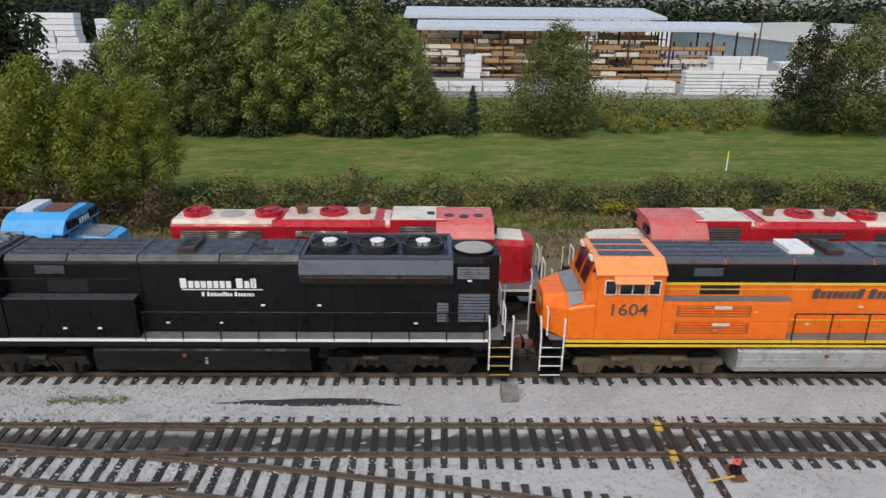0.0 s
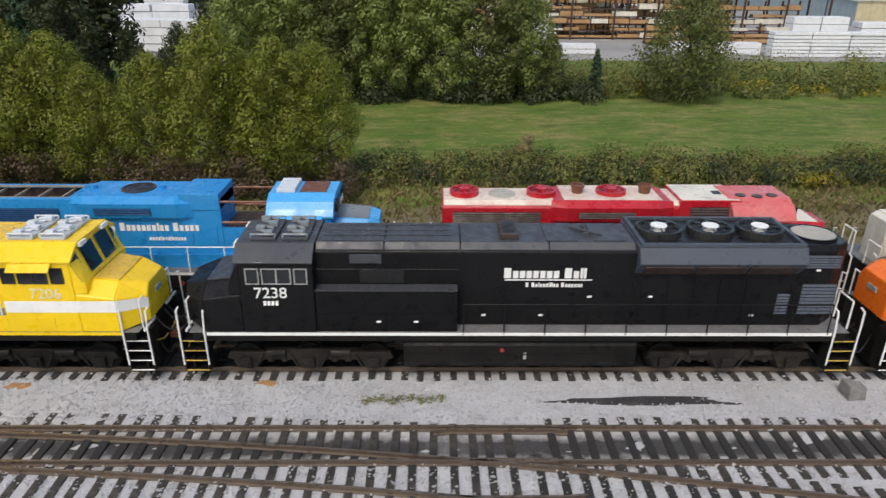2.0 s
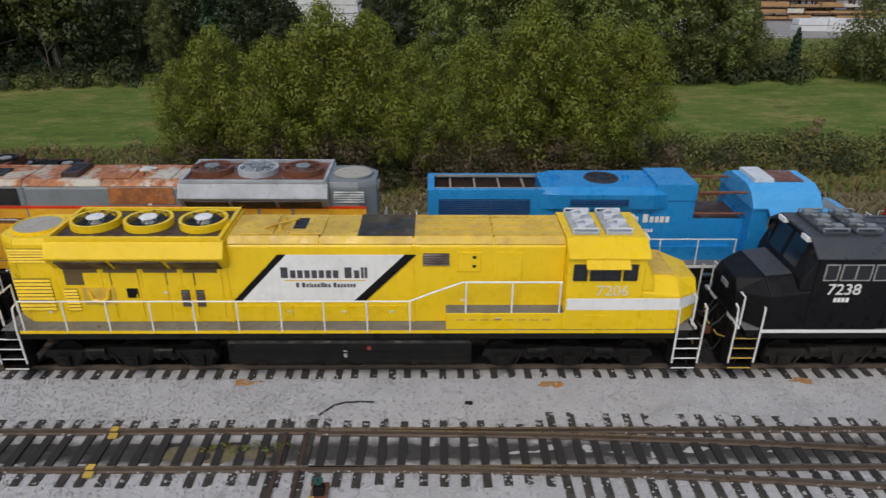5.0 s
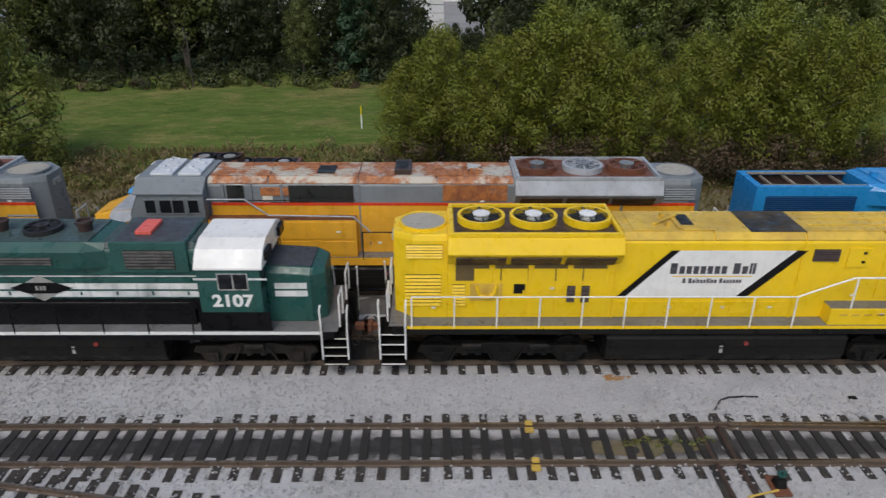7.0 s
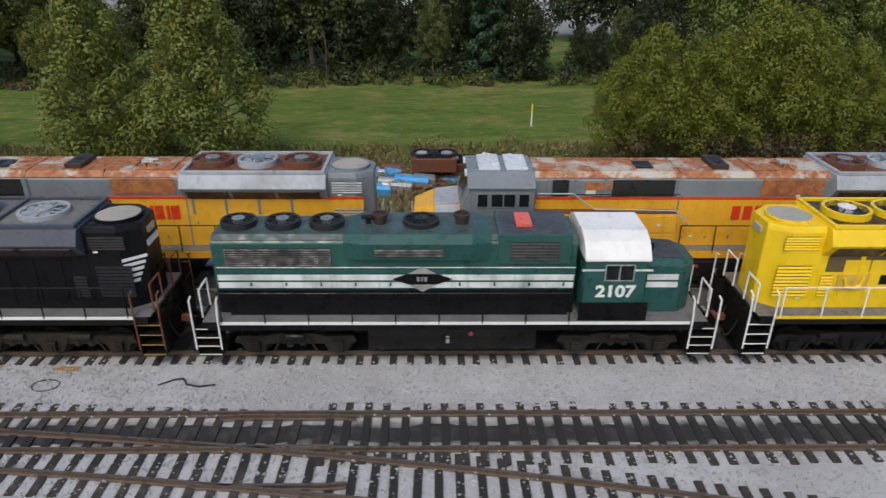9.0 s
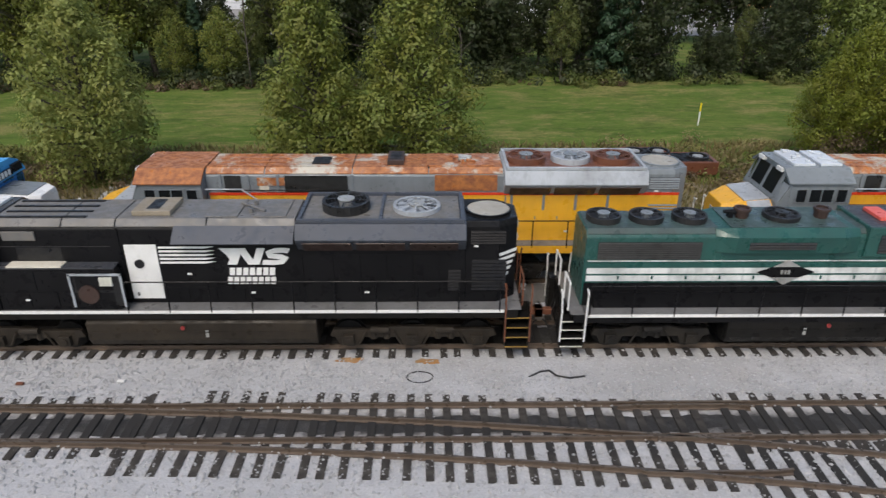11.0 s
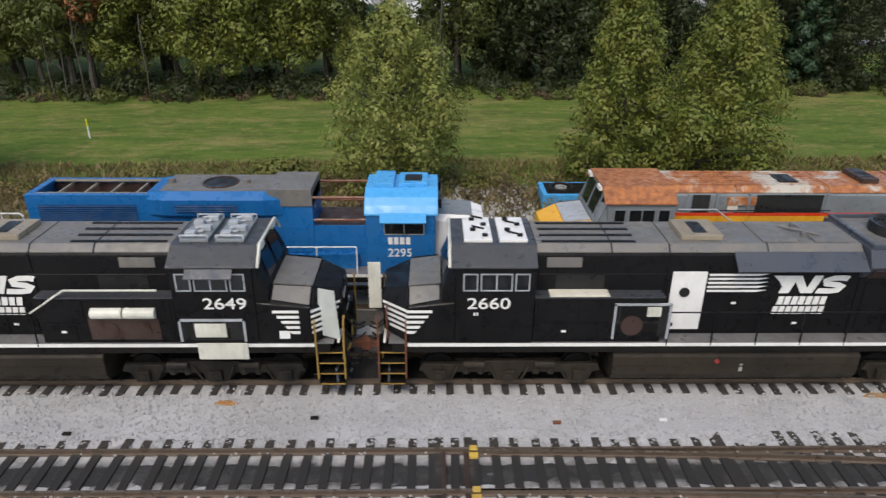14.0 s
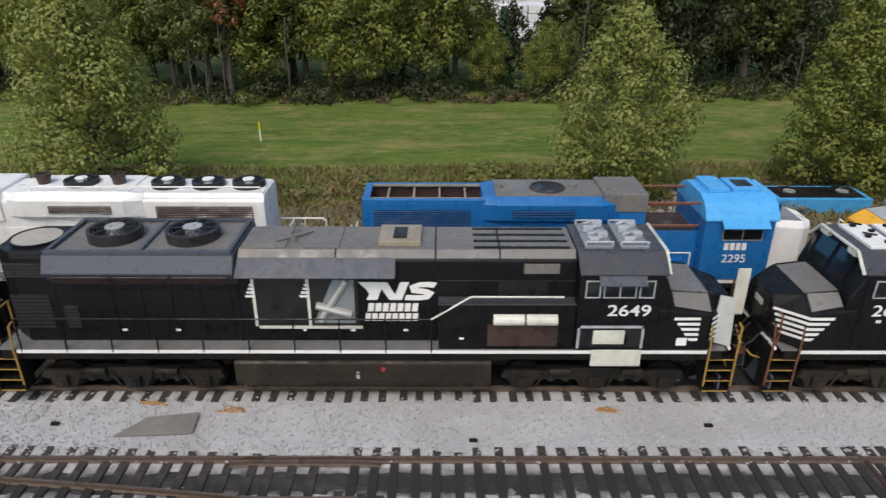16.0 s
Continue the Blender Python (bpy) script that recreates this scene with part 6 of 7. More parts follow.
def switch_stand(x, y, target):
    s = thing("switch_stand", x, y, 0, "low rusty switch stand with a coloured target beside the track", "switch stand", "switch stands")
    part("base", M().box(x - 0.22, x + 0.22, y - 0.35, y + 0.35, 0.03, 0.1), RUSTY, s, "", 0.01)
    part("housing", M().prof([(y - 0.16, 0.1), (y + 0.16, 0.1), (y + 0.1, 0.32), (y - 0.1, 0.32)], x - 0.14, x + 0.14), UNDER, s, "", 0.02)
    part("mast", M().rod((x, y, 0.3), (x, y, 0.55), 0.025, 8), UNDER, s)
    part("target", M().cyl(x, y, 0.42, 0.1, 0.05, "z", 14).box(x - 0.13, x + 0.13, y - 0.01, y + 0.01, 0.46, 0.58), target, s, "coloured switch target")
    part("throw_lever", M().rod((x - 0.1, y - 0.2, 0.12), (x - 0.95, y - 0.4, 0.1), 0.03, 8), MARKPAINT, s, "worn yellow throw lever")
    return s


SPREAD = []
for x0, tgt, brace in ((-118.0, REDBOX, 1.0), (-79.3, REDBOX, 1.0), (-32.0, GREEN, -4.7), (8.3, REDBOX, -0.1)):
    t, off, xf = turnout(x0, brace)
    switch_stand(x0 + 1.6 if x0 > -40 else x0 + 0.4, FRONT - 1.6, tgt)
    lay_ties(t, xf + 1.0, min(x0 + 63, 70), 0, skew=lambda x: FRONT - off(x))
    SPREAD.append((x0 + 8, xf + 1.0))
    lay_ties(t, x0 + 8, xf + 1.0, 0, half=1.8, skew=lambda x: FRONT - off(x) * 0.5 - 0.1)
for yy, tt in ((0.0, tr1), (REAR, tr2)):
    m = sheet([-128 + 0.8 * i for i in range(201)], [yy - 0.68 + 0.17 * j for j in range(9)], lambda x, y: bed(x, y) + 0.02)
    part("greasy_bed", m, OILED, tt, "oil-blackened ballast between the rails")
lay_ties(tr1, -128, 32, 0.0)
lay_ties(tr3, -128, 32, FRONT, skip=SPREAD)
part("dripped_bed", sheet([-150 + 0.6 * i for i in range(340)], [FRONT - 0.7 + 0.14 * j for j in range(11)], lambda x, y: bed(x, y) + 0.014), dripped_bed("oil_dripped_ballast", FRONT), tr3, "pale ballast with a black oil band along the middle")
part("oil_soaked_bed", sheet([-112 + 0.6 * i for i in range(133)], [FRONT - 0.42 + 0.14 * j for j in range(7)], lambda x, y: bed(x, y) + 0.03 - 0.03 * smooth(0.2, 0.42, abs(y - FRONT) + 0.15 * noise.noise((x * 0.7, y * 3, 2)))), OILED, tr3, "oil-soaked black ballast along the middle")
# This strip's dark tone is part grime, part painted shade.
part("dirty_shaded_bed", sheet([-150 + 0.8 * i for i in range(260)], [0.7 + 0.25 * j for j in range(12)], lambda x, y: bed(x, y) + 0.014), DIRTYSHADEBED, tr1, "dirty ballast between the two rows, darkened for shade")
lay_ties(tr2, -120, 30, REAR)
for o in tr2.children:
    if o.name.startswith('greasy'):
        o.location.z = -LIFT


def stain(name, x, y, rx, ry, mat, label, seed, h=0.03):
    """A patch of spilled or stained ballast with an uneven outline."""
    m = M()
    rings, n = 6, 28
    for i in range(rings + 1):
        for j in range(n):
            a = 2 * math.pi * j / n
            r = i / rings * (0.75 + 0.45 * noise.noise((math.cos(a) * 1.7 + seed, math.sin(a) * 1.7, seed)))
            px, py = x + rx * r * math.cos(a), y + ry * r * math.sin(a)
            m.v.append((px, py, bed(px, py) + h * (1 - (i / rings) ** 4) - 0.008 * (i == rings)))
    m.f = [(i * n + j, i * n + (j + 1) % n, (i + 1) * n + (j + 1) % n, (i + 1) * n + j) for i in range(rings) for j in range(n)]
    return solid(name, m, mat, label, "stain", kind="stuff")


stain("oil_stain", -3.2, -2.45, 4.0, 0.3, OILED, "long black oil stain on the ballast", 1, 0.06)
for i, (x, y) in enumerate(((-15.6, -1.45), (-23.7, -1.6), (-33.5, -1.45), (-63.0, -1.5), (-65.5, -1.4), (-96.6, -1.7), (-99.0, -1.4), (-85.5, -1.7))):
    stain("rust_stain", x, y, 0.6, 0.22, RUSTSTAIN, "orange rust stain on the ballast", 20 + i)
stain("weedy_patch", -33.6, FRONT, 2.2, 0.6, DIRT, "brown weedy earth between the rails", 31, 0.04)

# ---- things lying about ----
blk = solid("concrete_block", M().loft([(0.33, 0.0), (0.3, 0.5)], 3.35, [(0.28, 0.0), (0.22, 0.42)], 3.95), STONE, "broken grey concrete block on the ballast", "concrete block", bevel=0.04)
blk.location.y = -2.15
ply = solid("plywood_sheet", M().add([(-99.6, -3.0, 0.05), (-98.9, -2.2, 0.09), (-97.5, -1.95, 0.07), (-97.4, -2.85, 0.05), (-99.6, -3.0, 0.07), (-98.9, -2.2, 0.11), (-97.5, -1.95, 0.09), (-97.4, -2.85, 0.07)], [(0, 1, 2, 3), (7, 6, 5, 4), (0, 4, 5, 1), (1, 5, 6, 2), (2, 6, 7, 3), (3, 7, 4, 0)]), PLY, "weathered grey plywood sheet lying on the ballast", "plywood sheet")


def wire(name, pts, r, label, mat=RUBBER):
    return solid(name, M().path([(x, y, bed(x, y) + 0.03) for x, y in pts], r, 5), mat, label, "cable")


wire("wire_loop", [(-63.2 + 0.42 * math.cos(i * 0.42), -2.42 + 0.3 * math.sin(i * 0.42)) for i in range(16)], 0.018, "thin black wire loop lying on the ballast")
wire("air_hose", [(-59.7, -2.45), (-59.3, -2.15), (-59.0, -2.1), (-58.8, -2.4), (-58.4, -2.5), (-57.9, -2.42)], 0.035, "discarded black air hose on the ballast")
wire("air_hose", [(-30.9, -3.2), (-30.5, -2.65), (-30.2, -2.55), (-29.7, -2.5), (-29.3, -2.52)], 0.03, "discarded black air hose on the ballast")
for i, (x, y) in enumerate(((-82.7, -2.45), (-26.4, -2.6), (-89.5, -3.1), (-101.5, -2.4), (-75.7, -2.7), (-72.6, -2.6))):
    solid("scrap_piece", M().box(x - 0.12, x + 0.12, y - 0.06, y + 0.06, 0.0, 0.07), (UNDER, RUSTY, WHITE)[i % 3] if i > 3 else UNDER, "small scrap piece lying on the ballast", "scrap", "scrap pieces", bevel=0.02)

# ---- marker posts ----
for x, y, h in ((22.5, 25.9, 1.45), (-44.3, 25.7, 1.55), (-102.8, 27.3, 1.35)):
    z = ground_z(x, y)
    p = thing("marker_post", x, y, z, "white pipeline marker post with yellow top in the grass", "marker post", "marker posts")
    part("post", M().cyl(x, y, z - 0.1, 0.055, h * 0.62 + 0.1, "z", 10), WHITE, p)
    part("cap", M().cyl(x, y, z + h * 0.62, 0.065, h * 0.38, "z", 10, 0.055), POSTYELLOW, p, "yellow post top")


# ---- scrap behind the tracks ----
def scrap_roof(x, y, z, w, mat):
    t = thing("scrapped_radiator_roof", x, y, z, "scrapped locomotive radiator roof with two fans lying on the ground", "scrap")
    part("shell", M().prof([(y - 0.95, z), (y + 0.95, z), (y + 1.0, z + 0.75), (y - 1.0, z + 0.75)], x - w / 2, x + w / 2), mat, t, "", 0.03)
    part("dark_deck", M().box(x - w / 2 + 0.25, x + w / 2 - 0.25, y - 0.8, y + 0.8, z + 0.75, z + 0.765), UNDER, t, "grimy fan deck")
    for k in (-0.28, 0.28):
        part("fan_ring", M().ring(x + k * w, y, z + 0.75, 0.5, 0.62, 0.12), RUBBER, t)
        part("fan_hub", M().cyl(x + k * w, y, z + 0.75, 0.3, 0.1, "z", 14), ALU, t)
    return t


scrap_roof(-71.4, 14.3, ground_z(-71.4, 14.3) + 0.05, 4.8, LIGHTBLUE)
scrap_roof(-48.8, 16.6, ground_z(-48.8, 16.6) + 0.1, 4.0, RUSTY)
scrap_roof(-51.0, 15.6, ground_z(-51.0, 15.6) + 0.75, 2.4, RUSTY)
rnd = random.Random(11)
for i in range(22):
    x, y = rnd.uniform(-54.4, -49.6), rnd.uniform(13.4, 16.2)
    z = ground_z(x, y)
    w, h, q = rnd.uniform(0.3, 0.9), rnd.uniform(0.2, 0.7), rnd.uniform(0.2, 0.5)
    solid("scrap_part", M().loft([(q, 0), (q, h), (q * 0.6, h + 0.1)], -w, [(q * 0.7, 0), (q * 0.8, h * 0.7), (q * 0.5, h)], w), rnd.choice((RUSTY, UNDER, LIGHTBLUE, ALU, UPGREY)), "rusty locomotive scrap part dumped on the ground", "scrap", "scrap heap", bevel=0.02).location = (x, y, z + 0.03)
stones("rubble", 2500, -80, -74, 9.5, 17, 0.14, STONES, "pale rubble heap behind the locomotives", ground_z)


# ---- plants ----
def leaf_cloud(centres, radii, n, size, seed, flat=0.75, droop=0.0):
    """Many small bent leaf sprays inside a set of lobes, thinner in the middle."""
    r = np.random.default_rng(seed)
    C, R = np.array(centres, float), np.array(radii, float)
    idx = r.choice(len(C), n, p=R ** 2.2 / (R ** 2.2).sum())
    d = r.normal(size=(n, 3))
    d /= np.linalg.norm(d, axis=1)[:, None]
    rad = R[idx] * (r.uniform(0, 1, n) ** 0.28) * r.uniform(0.75, 1.12, n)
    p = C[idx] + d * rad[:, None] * np.array((1, 1, flat))
    p[:, 2] -= droop * r.uniform(0, 1, n) * rad
    s = size * r.uniform(0.5, 1.4, n)
    nrm = d * 1.0 + r.normal(size=(n, 3)) * 0.28 + np.array((0, 0, 0.45))
    nrm /= np.linalg.norm(nrm, axis=1)[:, None]
    t = np.cross(nrm, r.normal(size=(n, 3)))
    t /= np.linalg.norm(t, axis=1)[:, None] + 1e-9
    b = np.cross(nrm, t)
    s3 = s[:, None]
    q = np.stack([p - t * s3 * 0.9, p - b * s3 * 0.5 + nrm * s3 * 0.15, p + t * s3 * 0.9, p + b * s3 * 0.5 + nrm * s3 * 0.15], 1).reshape(-1, 3)
    f = np.arange(4 * n).reshape(n, 4)
    soft = d * np.array((1, 1, 0.9)) + r.normal(size=(n, 3)) * 0.16 + np.array((0, 0, 0.4))
    soft /= np.linalg.norm(soft, axis=1)[:, None]
    return q, f, np.repeat(soft, 4, 0)


def np_mesh(name, q, f, mat, soft=None):
    me = bpy.data.meshes.new(name)
    me.from_pydata(q.tolist(), [], f.tolist())
    if soft is not None:
        me.normals_split_custom_set_from_vertices(soft.tolist())
    me.materials.append(mat)
    return me


def crown_width(shape, t):
    """Relative half-width of a crown at height t, from its foot (0) to its tip (1)."""
    if shape == "round":
        return math.sin(math.pi * (0.1 + 0.9 * t) ** 0.85) ** 0.6 if t < 1 else 0.0
    if shape == "cone":
        return min(1.0, 0.78 + 1.2 * t) * (1 - t) ** 0.5 * 1.06
    return min(1.0, 0.62 + 1.2 * t) * (1 - t ** 3.4) ** 0.55


def tree_meshes(h, r, n, size, seed, mat, foot=0.06, shape="round", lobes=46, droop=0.0, tall=0.85):
    """Trunk with limbs, and a crown of leaf sprays clumped round the limb ends."""
    rr = random.Random(seed)
    m = M()
    lean = rr.uniform(-0.3, 0.3)
    prev = (0, 0, -0.2)
    for i in range(1, 7):
        t = i / 6
        q = (lean * t + rr.uniform(-0.1, 0.1), rr.uniform(-0.1, 0.1), h * 0.85 * t)
        k = M().rod(prev, q, 1, 7)
        r0, r1 = 0.02 * h * (1 - (i - 1) / 6.6), 0.02 * h * (1 - i / 6.6)
        for j, v in enumerate(k.v):
            c, rad = (prev, r0) if j < 7 else (q, r1)
            k.v[j] = tuple(c[a] + (v[a] - c[a]) * rad for a in range(3))
        m.add(k.v, k.f)
        prev = q
    cs, rs = [], []
    for i in range(lobes):
        t = ((i + 0.5) / lobes) ** 0.9
        w = r * crown_width(shape, t)
        a = i * 2.4 + rr.uniform(-0.4, 0.4)
        size_l = r * 0.3 * (0.6 + 0.4 * w / r) * rr.uniform(0.7, 1.3)
        d = max(0.0, w - size_l * 0.8) * rr.uniform(0.72, 1.06)
        z = h * (foot + (1 - foot) * t) - size_l * 0.6 * t
        c = (lean * t + d * math.cos(a), d * math.sin(a), z)
        m.rod((lean * t * 0.7, 0, max(0.3, z * 0.72)), c, 0.004 * h * (1.2 - t) + 0.01, 5)
        cs.append(c)
        rs.append(size_l)
    for i in range(6):
        t = 0.15 + 0.12 * i
        cs.append((lean * t, 0, h * (foot + (1 - foot) * t)))
        rs.append(r * 0.42 * crown_width(shape, t))
    q, f, soft = leaf_cloud(cs, rs, n, size, seed, tall, droop)
    return mesh_of("trunk", m, BARK), np_mesh("crown", q, f, mat, soft)


def plant_tree(name, x, y, kind, label, group, turn=0.0, scale=1.0, sink=0.0):
    tk, cr = kind
    e = thing(name, x, y, ground_z(x, y) - sink, label, "tree", group)
    e.rotation_euler.z = turn
    e.scale = (scale, scale, scale)
    for nm, me in (("trunk", tk), ("crown", cr)):
        o = new(nm, me)
        o.parent = e
    return e


syc = [tree_meshes(11.2, 3.6, 20000, 0.12, 21, SYCAMORE, 0.03, "cone", 56), tree_meshes(10.0, 3.9, 18000, 0.12, 22, PALESYC, 0.03, "round", 52),
       tree_meshes(11.8, 4.6, 23000, 0.125, 23, SYCAMORE, 0.03, "cone", 60), tree_meshes(12.0, 4.7, 23000, 0.125, 24, PALESYC, 0.03, "cone", 60)]
wil = [tree_meshes(9.0, 2.9, 21000, 0.085, 31, WILLOW, 0.16, "plume", 54, 0.25, 1.0), tree_meshes(9.0, 2.8, 20000, 0.085, 32, WILLOW, 0.16, "plume", 48, 0.25, 1.0)]
clump = [tree_meshes(12.2, 3.9, 14000, 0.15, 45, FRESHLEAF, 0.1, "plume", 50), tree_meshes(12.0, 3.6, 13000, 0.15, 46, WOODLEAF, 0.08, "round", 48)]
drk = [tree_meshes(13.0, 4.3, 8000, 0.2, 41, DARKLEAF, 0.05), tree_meshes(14.5, 3.9, 8000, 0.19, 42, WOODLEAF, 0.22, "plume"), tree_meshes(12.5, 4.3, 8500, 0.18, 43, SYCAMORE, 0.16, "round")]
yard_tree = tree_meshes(10.4, 4.9, 16000, 0.14, 47, WOODLEAF, 0.02, "round", 56)
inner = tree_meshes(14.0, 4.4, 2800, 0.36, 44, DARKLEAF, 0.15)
ced = tree_meshes(12.0, 2.3, 8000, 0.2, 51, CEDAR, 0.03, "cone")
redt = tree_meshes(12.0, 2.4, 5000, 0.2, 52, REDLEAF, 0.5, "plume")

plant_tree("sycamore_tree", -69.2, 17.0, syc[0], "full green sycamore tree standing at the grass edge", "trees along the track", 0.3)
plant_tree("sycamore_tree", -63.7, 17.2, syc[2], "broad green sycamore tree standing at the grass edge", "trees along the track", 2.0, 0.96)
plant_tree("sycamore_tree", -81.3, 15.6, syc[1], "smaller sycamore tree with pale leaf undersides", "trees along the track", 1.0)
plant_tree("sycamore_tree", -108.3, 16.2, syc[3], "broad sycamore tree with yellowing leaves", "trees along the track", 4.0, 1.03)
for i, (x, y, h) in enumerate(((-40.6, 16.6, 6.6), (-38.9, 17.2, 8.2), (-36.2, 16.6, 7.8), (-33.4, 16.8, 9.5), (-30.8, 17.2, 8.9), (-28.4, 16.2, 7.4), (-25.4, 17.0, 7.9), (-22.2, 16.9, 9.6), (-18.9, 16.6, 8.7), (-16.5, 17.3, 8.3), (-20.6, 18.4, 7.8), (-34.8, 18.6, 7.4))):
    plant_tree("willow_tree", x, y, wil[i % 2], "bushy yellow-green willow tree beside the tracks", "willow thicket", i * 1.3, h / 9.0)
rnd = random.Random(3)
plant_tree("broadleaf_tree", 12.2, 40.5, yard_tree, "rounded green tree at the edge of the lumber yard", "trees behind the grass", 1.0)
plant_tree("broadleaf_tree", 35.5, 40.5, drk[0], "rounded dark green tree at the edge of the lumber yard", "trees behind the grass", 2.0, 0.8)
plant_tree("broadleaf_tree", 40.5, 41.5, yard_tree, "broad green tree at the edge of the lumber yard", "trees behind the grass", 3.0, 1.05)
plant_tree("cedar_tree", 4.6, 42.0, ced, "small dark conifer in the hedge", "trees behind the grass", 0, 0.36)
for i, (x, y, h, k) in enumerate(((-26.4, 41, 11.6, 0), (-22.6, 42, 12.4, 0), (-19.2, 41, 12.8, 1), (-14.6, 41, 11.6, 0), (-9.4, 41, 12.4, 0), (-5.0, 41, 12.8, 1), (-2.2, 42, 10.6, 0), (0.2, 41, 6.0, 1), (-12.2, 43.5, 11.4, 1), (-17.0, 43.5, 12.0, 1))):
    plant_tree("broadleaf_tree", x, y, clump[k], "tall leafy tree behind the grass strip", "trees behind the grass", i * 1.1, h / 12.0)
for x, y, h in ((-30.2, 42.5, 8.6), (-32.6, 41.5, 7.0), (-36.4, 42.0, 4.6)):
    plant_tree("broadleaf_tree", x, y, drk[0], "low dark green tree beside the lumber yard", "trees behind the grass", x, h / 13.0)


def low(x):
    """Gaps in the wood's skyline through which the yard shows."""
    if x > -42.5:
        return 0.36
    return 0.56 if -58.5 < x < -50 else 0.45 if -87.5 < x < -77.5 else 1.0


for i in range(44):
    x = -33 - i * 2.7 + rnd.uniform(-0.9, 0.9)
    y = 43.0 + rnd.uniform(-1.5, 4.0) + (3 if -74 < x < -62 else 0)
    k = rnd.choice((1, 2, 1, 2, 2)) if x < -74 else rnd.choice((0, 0, 1, 0, 0))
    s = rnd.uniform(0.85, 1.2) * low(x)
    kind = drk[k]
    nm, lb = "broadleaf_tree", "tall dark green tree at the edge of the wood"
    if i in (5, 14, 19, 33):
        kind, nm, lb = ced, "cedar_tree", "dark conifer at the edge of the wood"
        s = max(s, 0.6)
    plant_tree(nm, x, y, kind, lb, "edge of the wood", rnd.uniform(0, 6), s)
plant_tree("broadleaf_tree", -108.5, 41.0, redt, "tree with reddish brown dying leaves", "edge of the wood", 1.0, 1.05)
for i in range(32):
    x = -41 - i * 3.5 + rnd.uniform(-1, 1)
    plant_tree("broadleaf_tree", x, 51 + rnd.uniform(-2, 4), inner, "tall dark tree inside the wood", "inner wood", rnd.uniform(0, 6), rnd.uniform(1.0, 1.25) * low(x))


for x, y in ((-33, 68), (-28.5, 66), (-24, 69), (-19.5, 66), (-15, 68), (-10.5, 67)):
    plant_tree("broadleaf_tree", x, y, inner, "tall dark tree beside the lumber yard", "inner wood", x, 1.0)


def bare_trunk(x, y, h):
    """A slender pale stem with a few bare side branches at the wood's edge."""
    z, r = ground_z(x, y), random.Random(int(x * 10))
    t = thing("sapling", x, y, z, "slender pale sapling with bare branches at the wood's edge", "tree", "bare saplings")
    pts = [(x + r.uniform(-0.05, 0.05) * k, y, z + h * k / 5) for k in range(6)]
    part("trunk", M().path(pts, 0.06, 7), BARK, t)
    for k in range(4):
        p = pts[2 + k % 3]
        part("branch", M().path([p, (p[0] + r.choice((-1, 1)) * r.uniform(0.5, 1.2), y - 0.3, p[2] + r.uniform(0.8, 1.6))], 0.03, 5), BARK, t)


for x, h in ((-111.5, 7.0), (-110.2, 6.0), (-108.6, 8.5), (-103.2, 7.0), (-78.6, 9.0), (-60.3, 5.0)):
    bare_trunk(x, 39.6 + 0.3 * math.sin(x), h)


def scatter(name, spots, n, size, mat, label, seed, category="bushes", flat=0.8):
    cs, rs = [s[:3] for s in spots], [s[3] for s in spots]
    q, f, soft = leaf_cloud(cs, rs, n, size, seed, flat)
    return tagged(new(name, np_mesh(name, q, f, mat, soft)), label, category, kind="stuff")


def bush_row(n, x0, x1, y0, y1, r0, r1, seed, skip=None):
    r = random.Random(seed)
    out = []
    while len(out) < n:
        x, y, q = r.uniform(x0, x1), r.uniform(y0, y1), r.uniform(r0, r1)
        if skip and skip(x):
            continue
        out.append((x, y, ground_z(x, y) + q * 0.45, q))
    return out


scatter("weed_bank", bush_row(210, -16, 48, 17.2, 21.2, 0.6, 1.35, 1), 42000, 0.1, WEED, "rough green weeds along the ditch", 1)
# Dark leaves among the weeds paint the shadow in the bank.
scatter("weed_shade", bush_row(170, -16, 48, 17.0, 20.6, 0.6, 1.25, 21), 20000, 0.11, DARKLEAF, "weeds along the ditch coloured dark for the bank's shade", 21)
scatter("dry_weeds", bush_row(260, -60, 48, 13.5, 22.4, 0.3, 0.85, 2), 17000, 0.1, BROWNWEED, "dry brown weeds along the ditch", 2)
scatter("dry_weeds", bush_row(260, -125, -42, 13.0, 17.8, 0.3, 0.75, 6), 17000, 0.1, BROWNWEED, "dry brown weeds along the ditch", 6)
scatter("dark_brush", bush_row(120, -125, -42, 12.6, 17.0, 0.3, 0.7, 26), 9000, 0.1, DRYBRUSH, "brown twiggy brush along the ditch", 26)
scatter("weed_bank", bush_row(110, -125, -42, 14.5, 18.4, 0.35, 0.85, 7), 13000, 0.11, WEED, "rough green weeds along the ditch", 7)
scatter("goldenrod", bush_row(26, -14, 45, 17.0, 19.0, 0.35, 0.7, 3) + [(11.4 + 0.4 * i, 16.8, 1.4 + 0.1 * (i % 2), 0.6) for i in range(6)] + bush_row(14, -56, -42, 15, 18, 0.25, 0.45, 12), 3600, 0.09, GOLDENROD, "yellow goldenrod flowers among the weeds", 3)
scatter("hedge", bush_row(120, -2, 64, 43, 55, 1.3, 2.8, 4), 30000, 0.17, WEED, "tangled green hedge before the lumber yard", 4, "hedge")
# Darker leaf colour gives the hedge its shaded lower parts.
scatter("hedge_shade", bush_row(80, -4, 60, 41.0, 46, 0.7, 1.7, 24), 14000, 0.16, WOODLEAF, "shrubs in the hedge coloured darker for its shade", 24, "hedge")
scatter("hedge_flowers", bush_row(50, 8, 45, 41.5, 46, 0.6, 1.3, 5), 6000, 0.13, GOLDENROD, "yellow flowering weeds in the hedge", 5, "flowers")
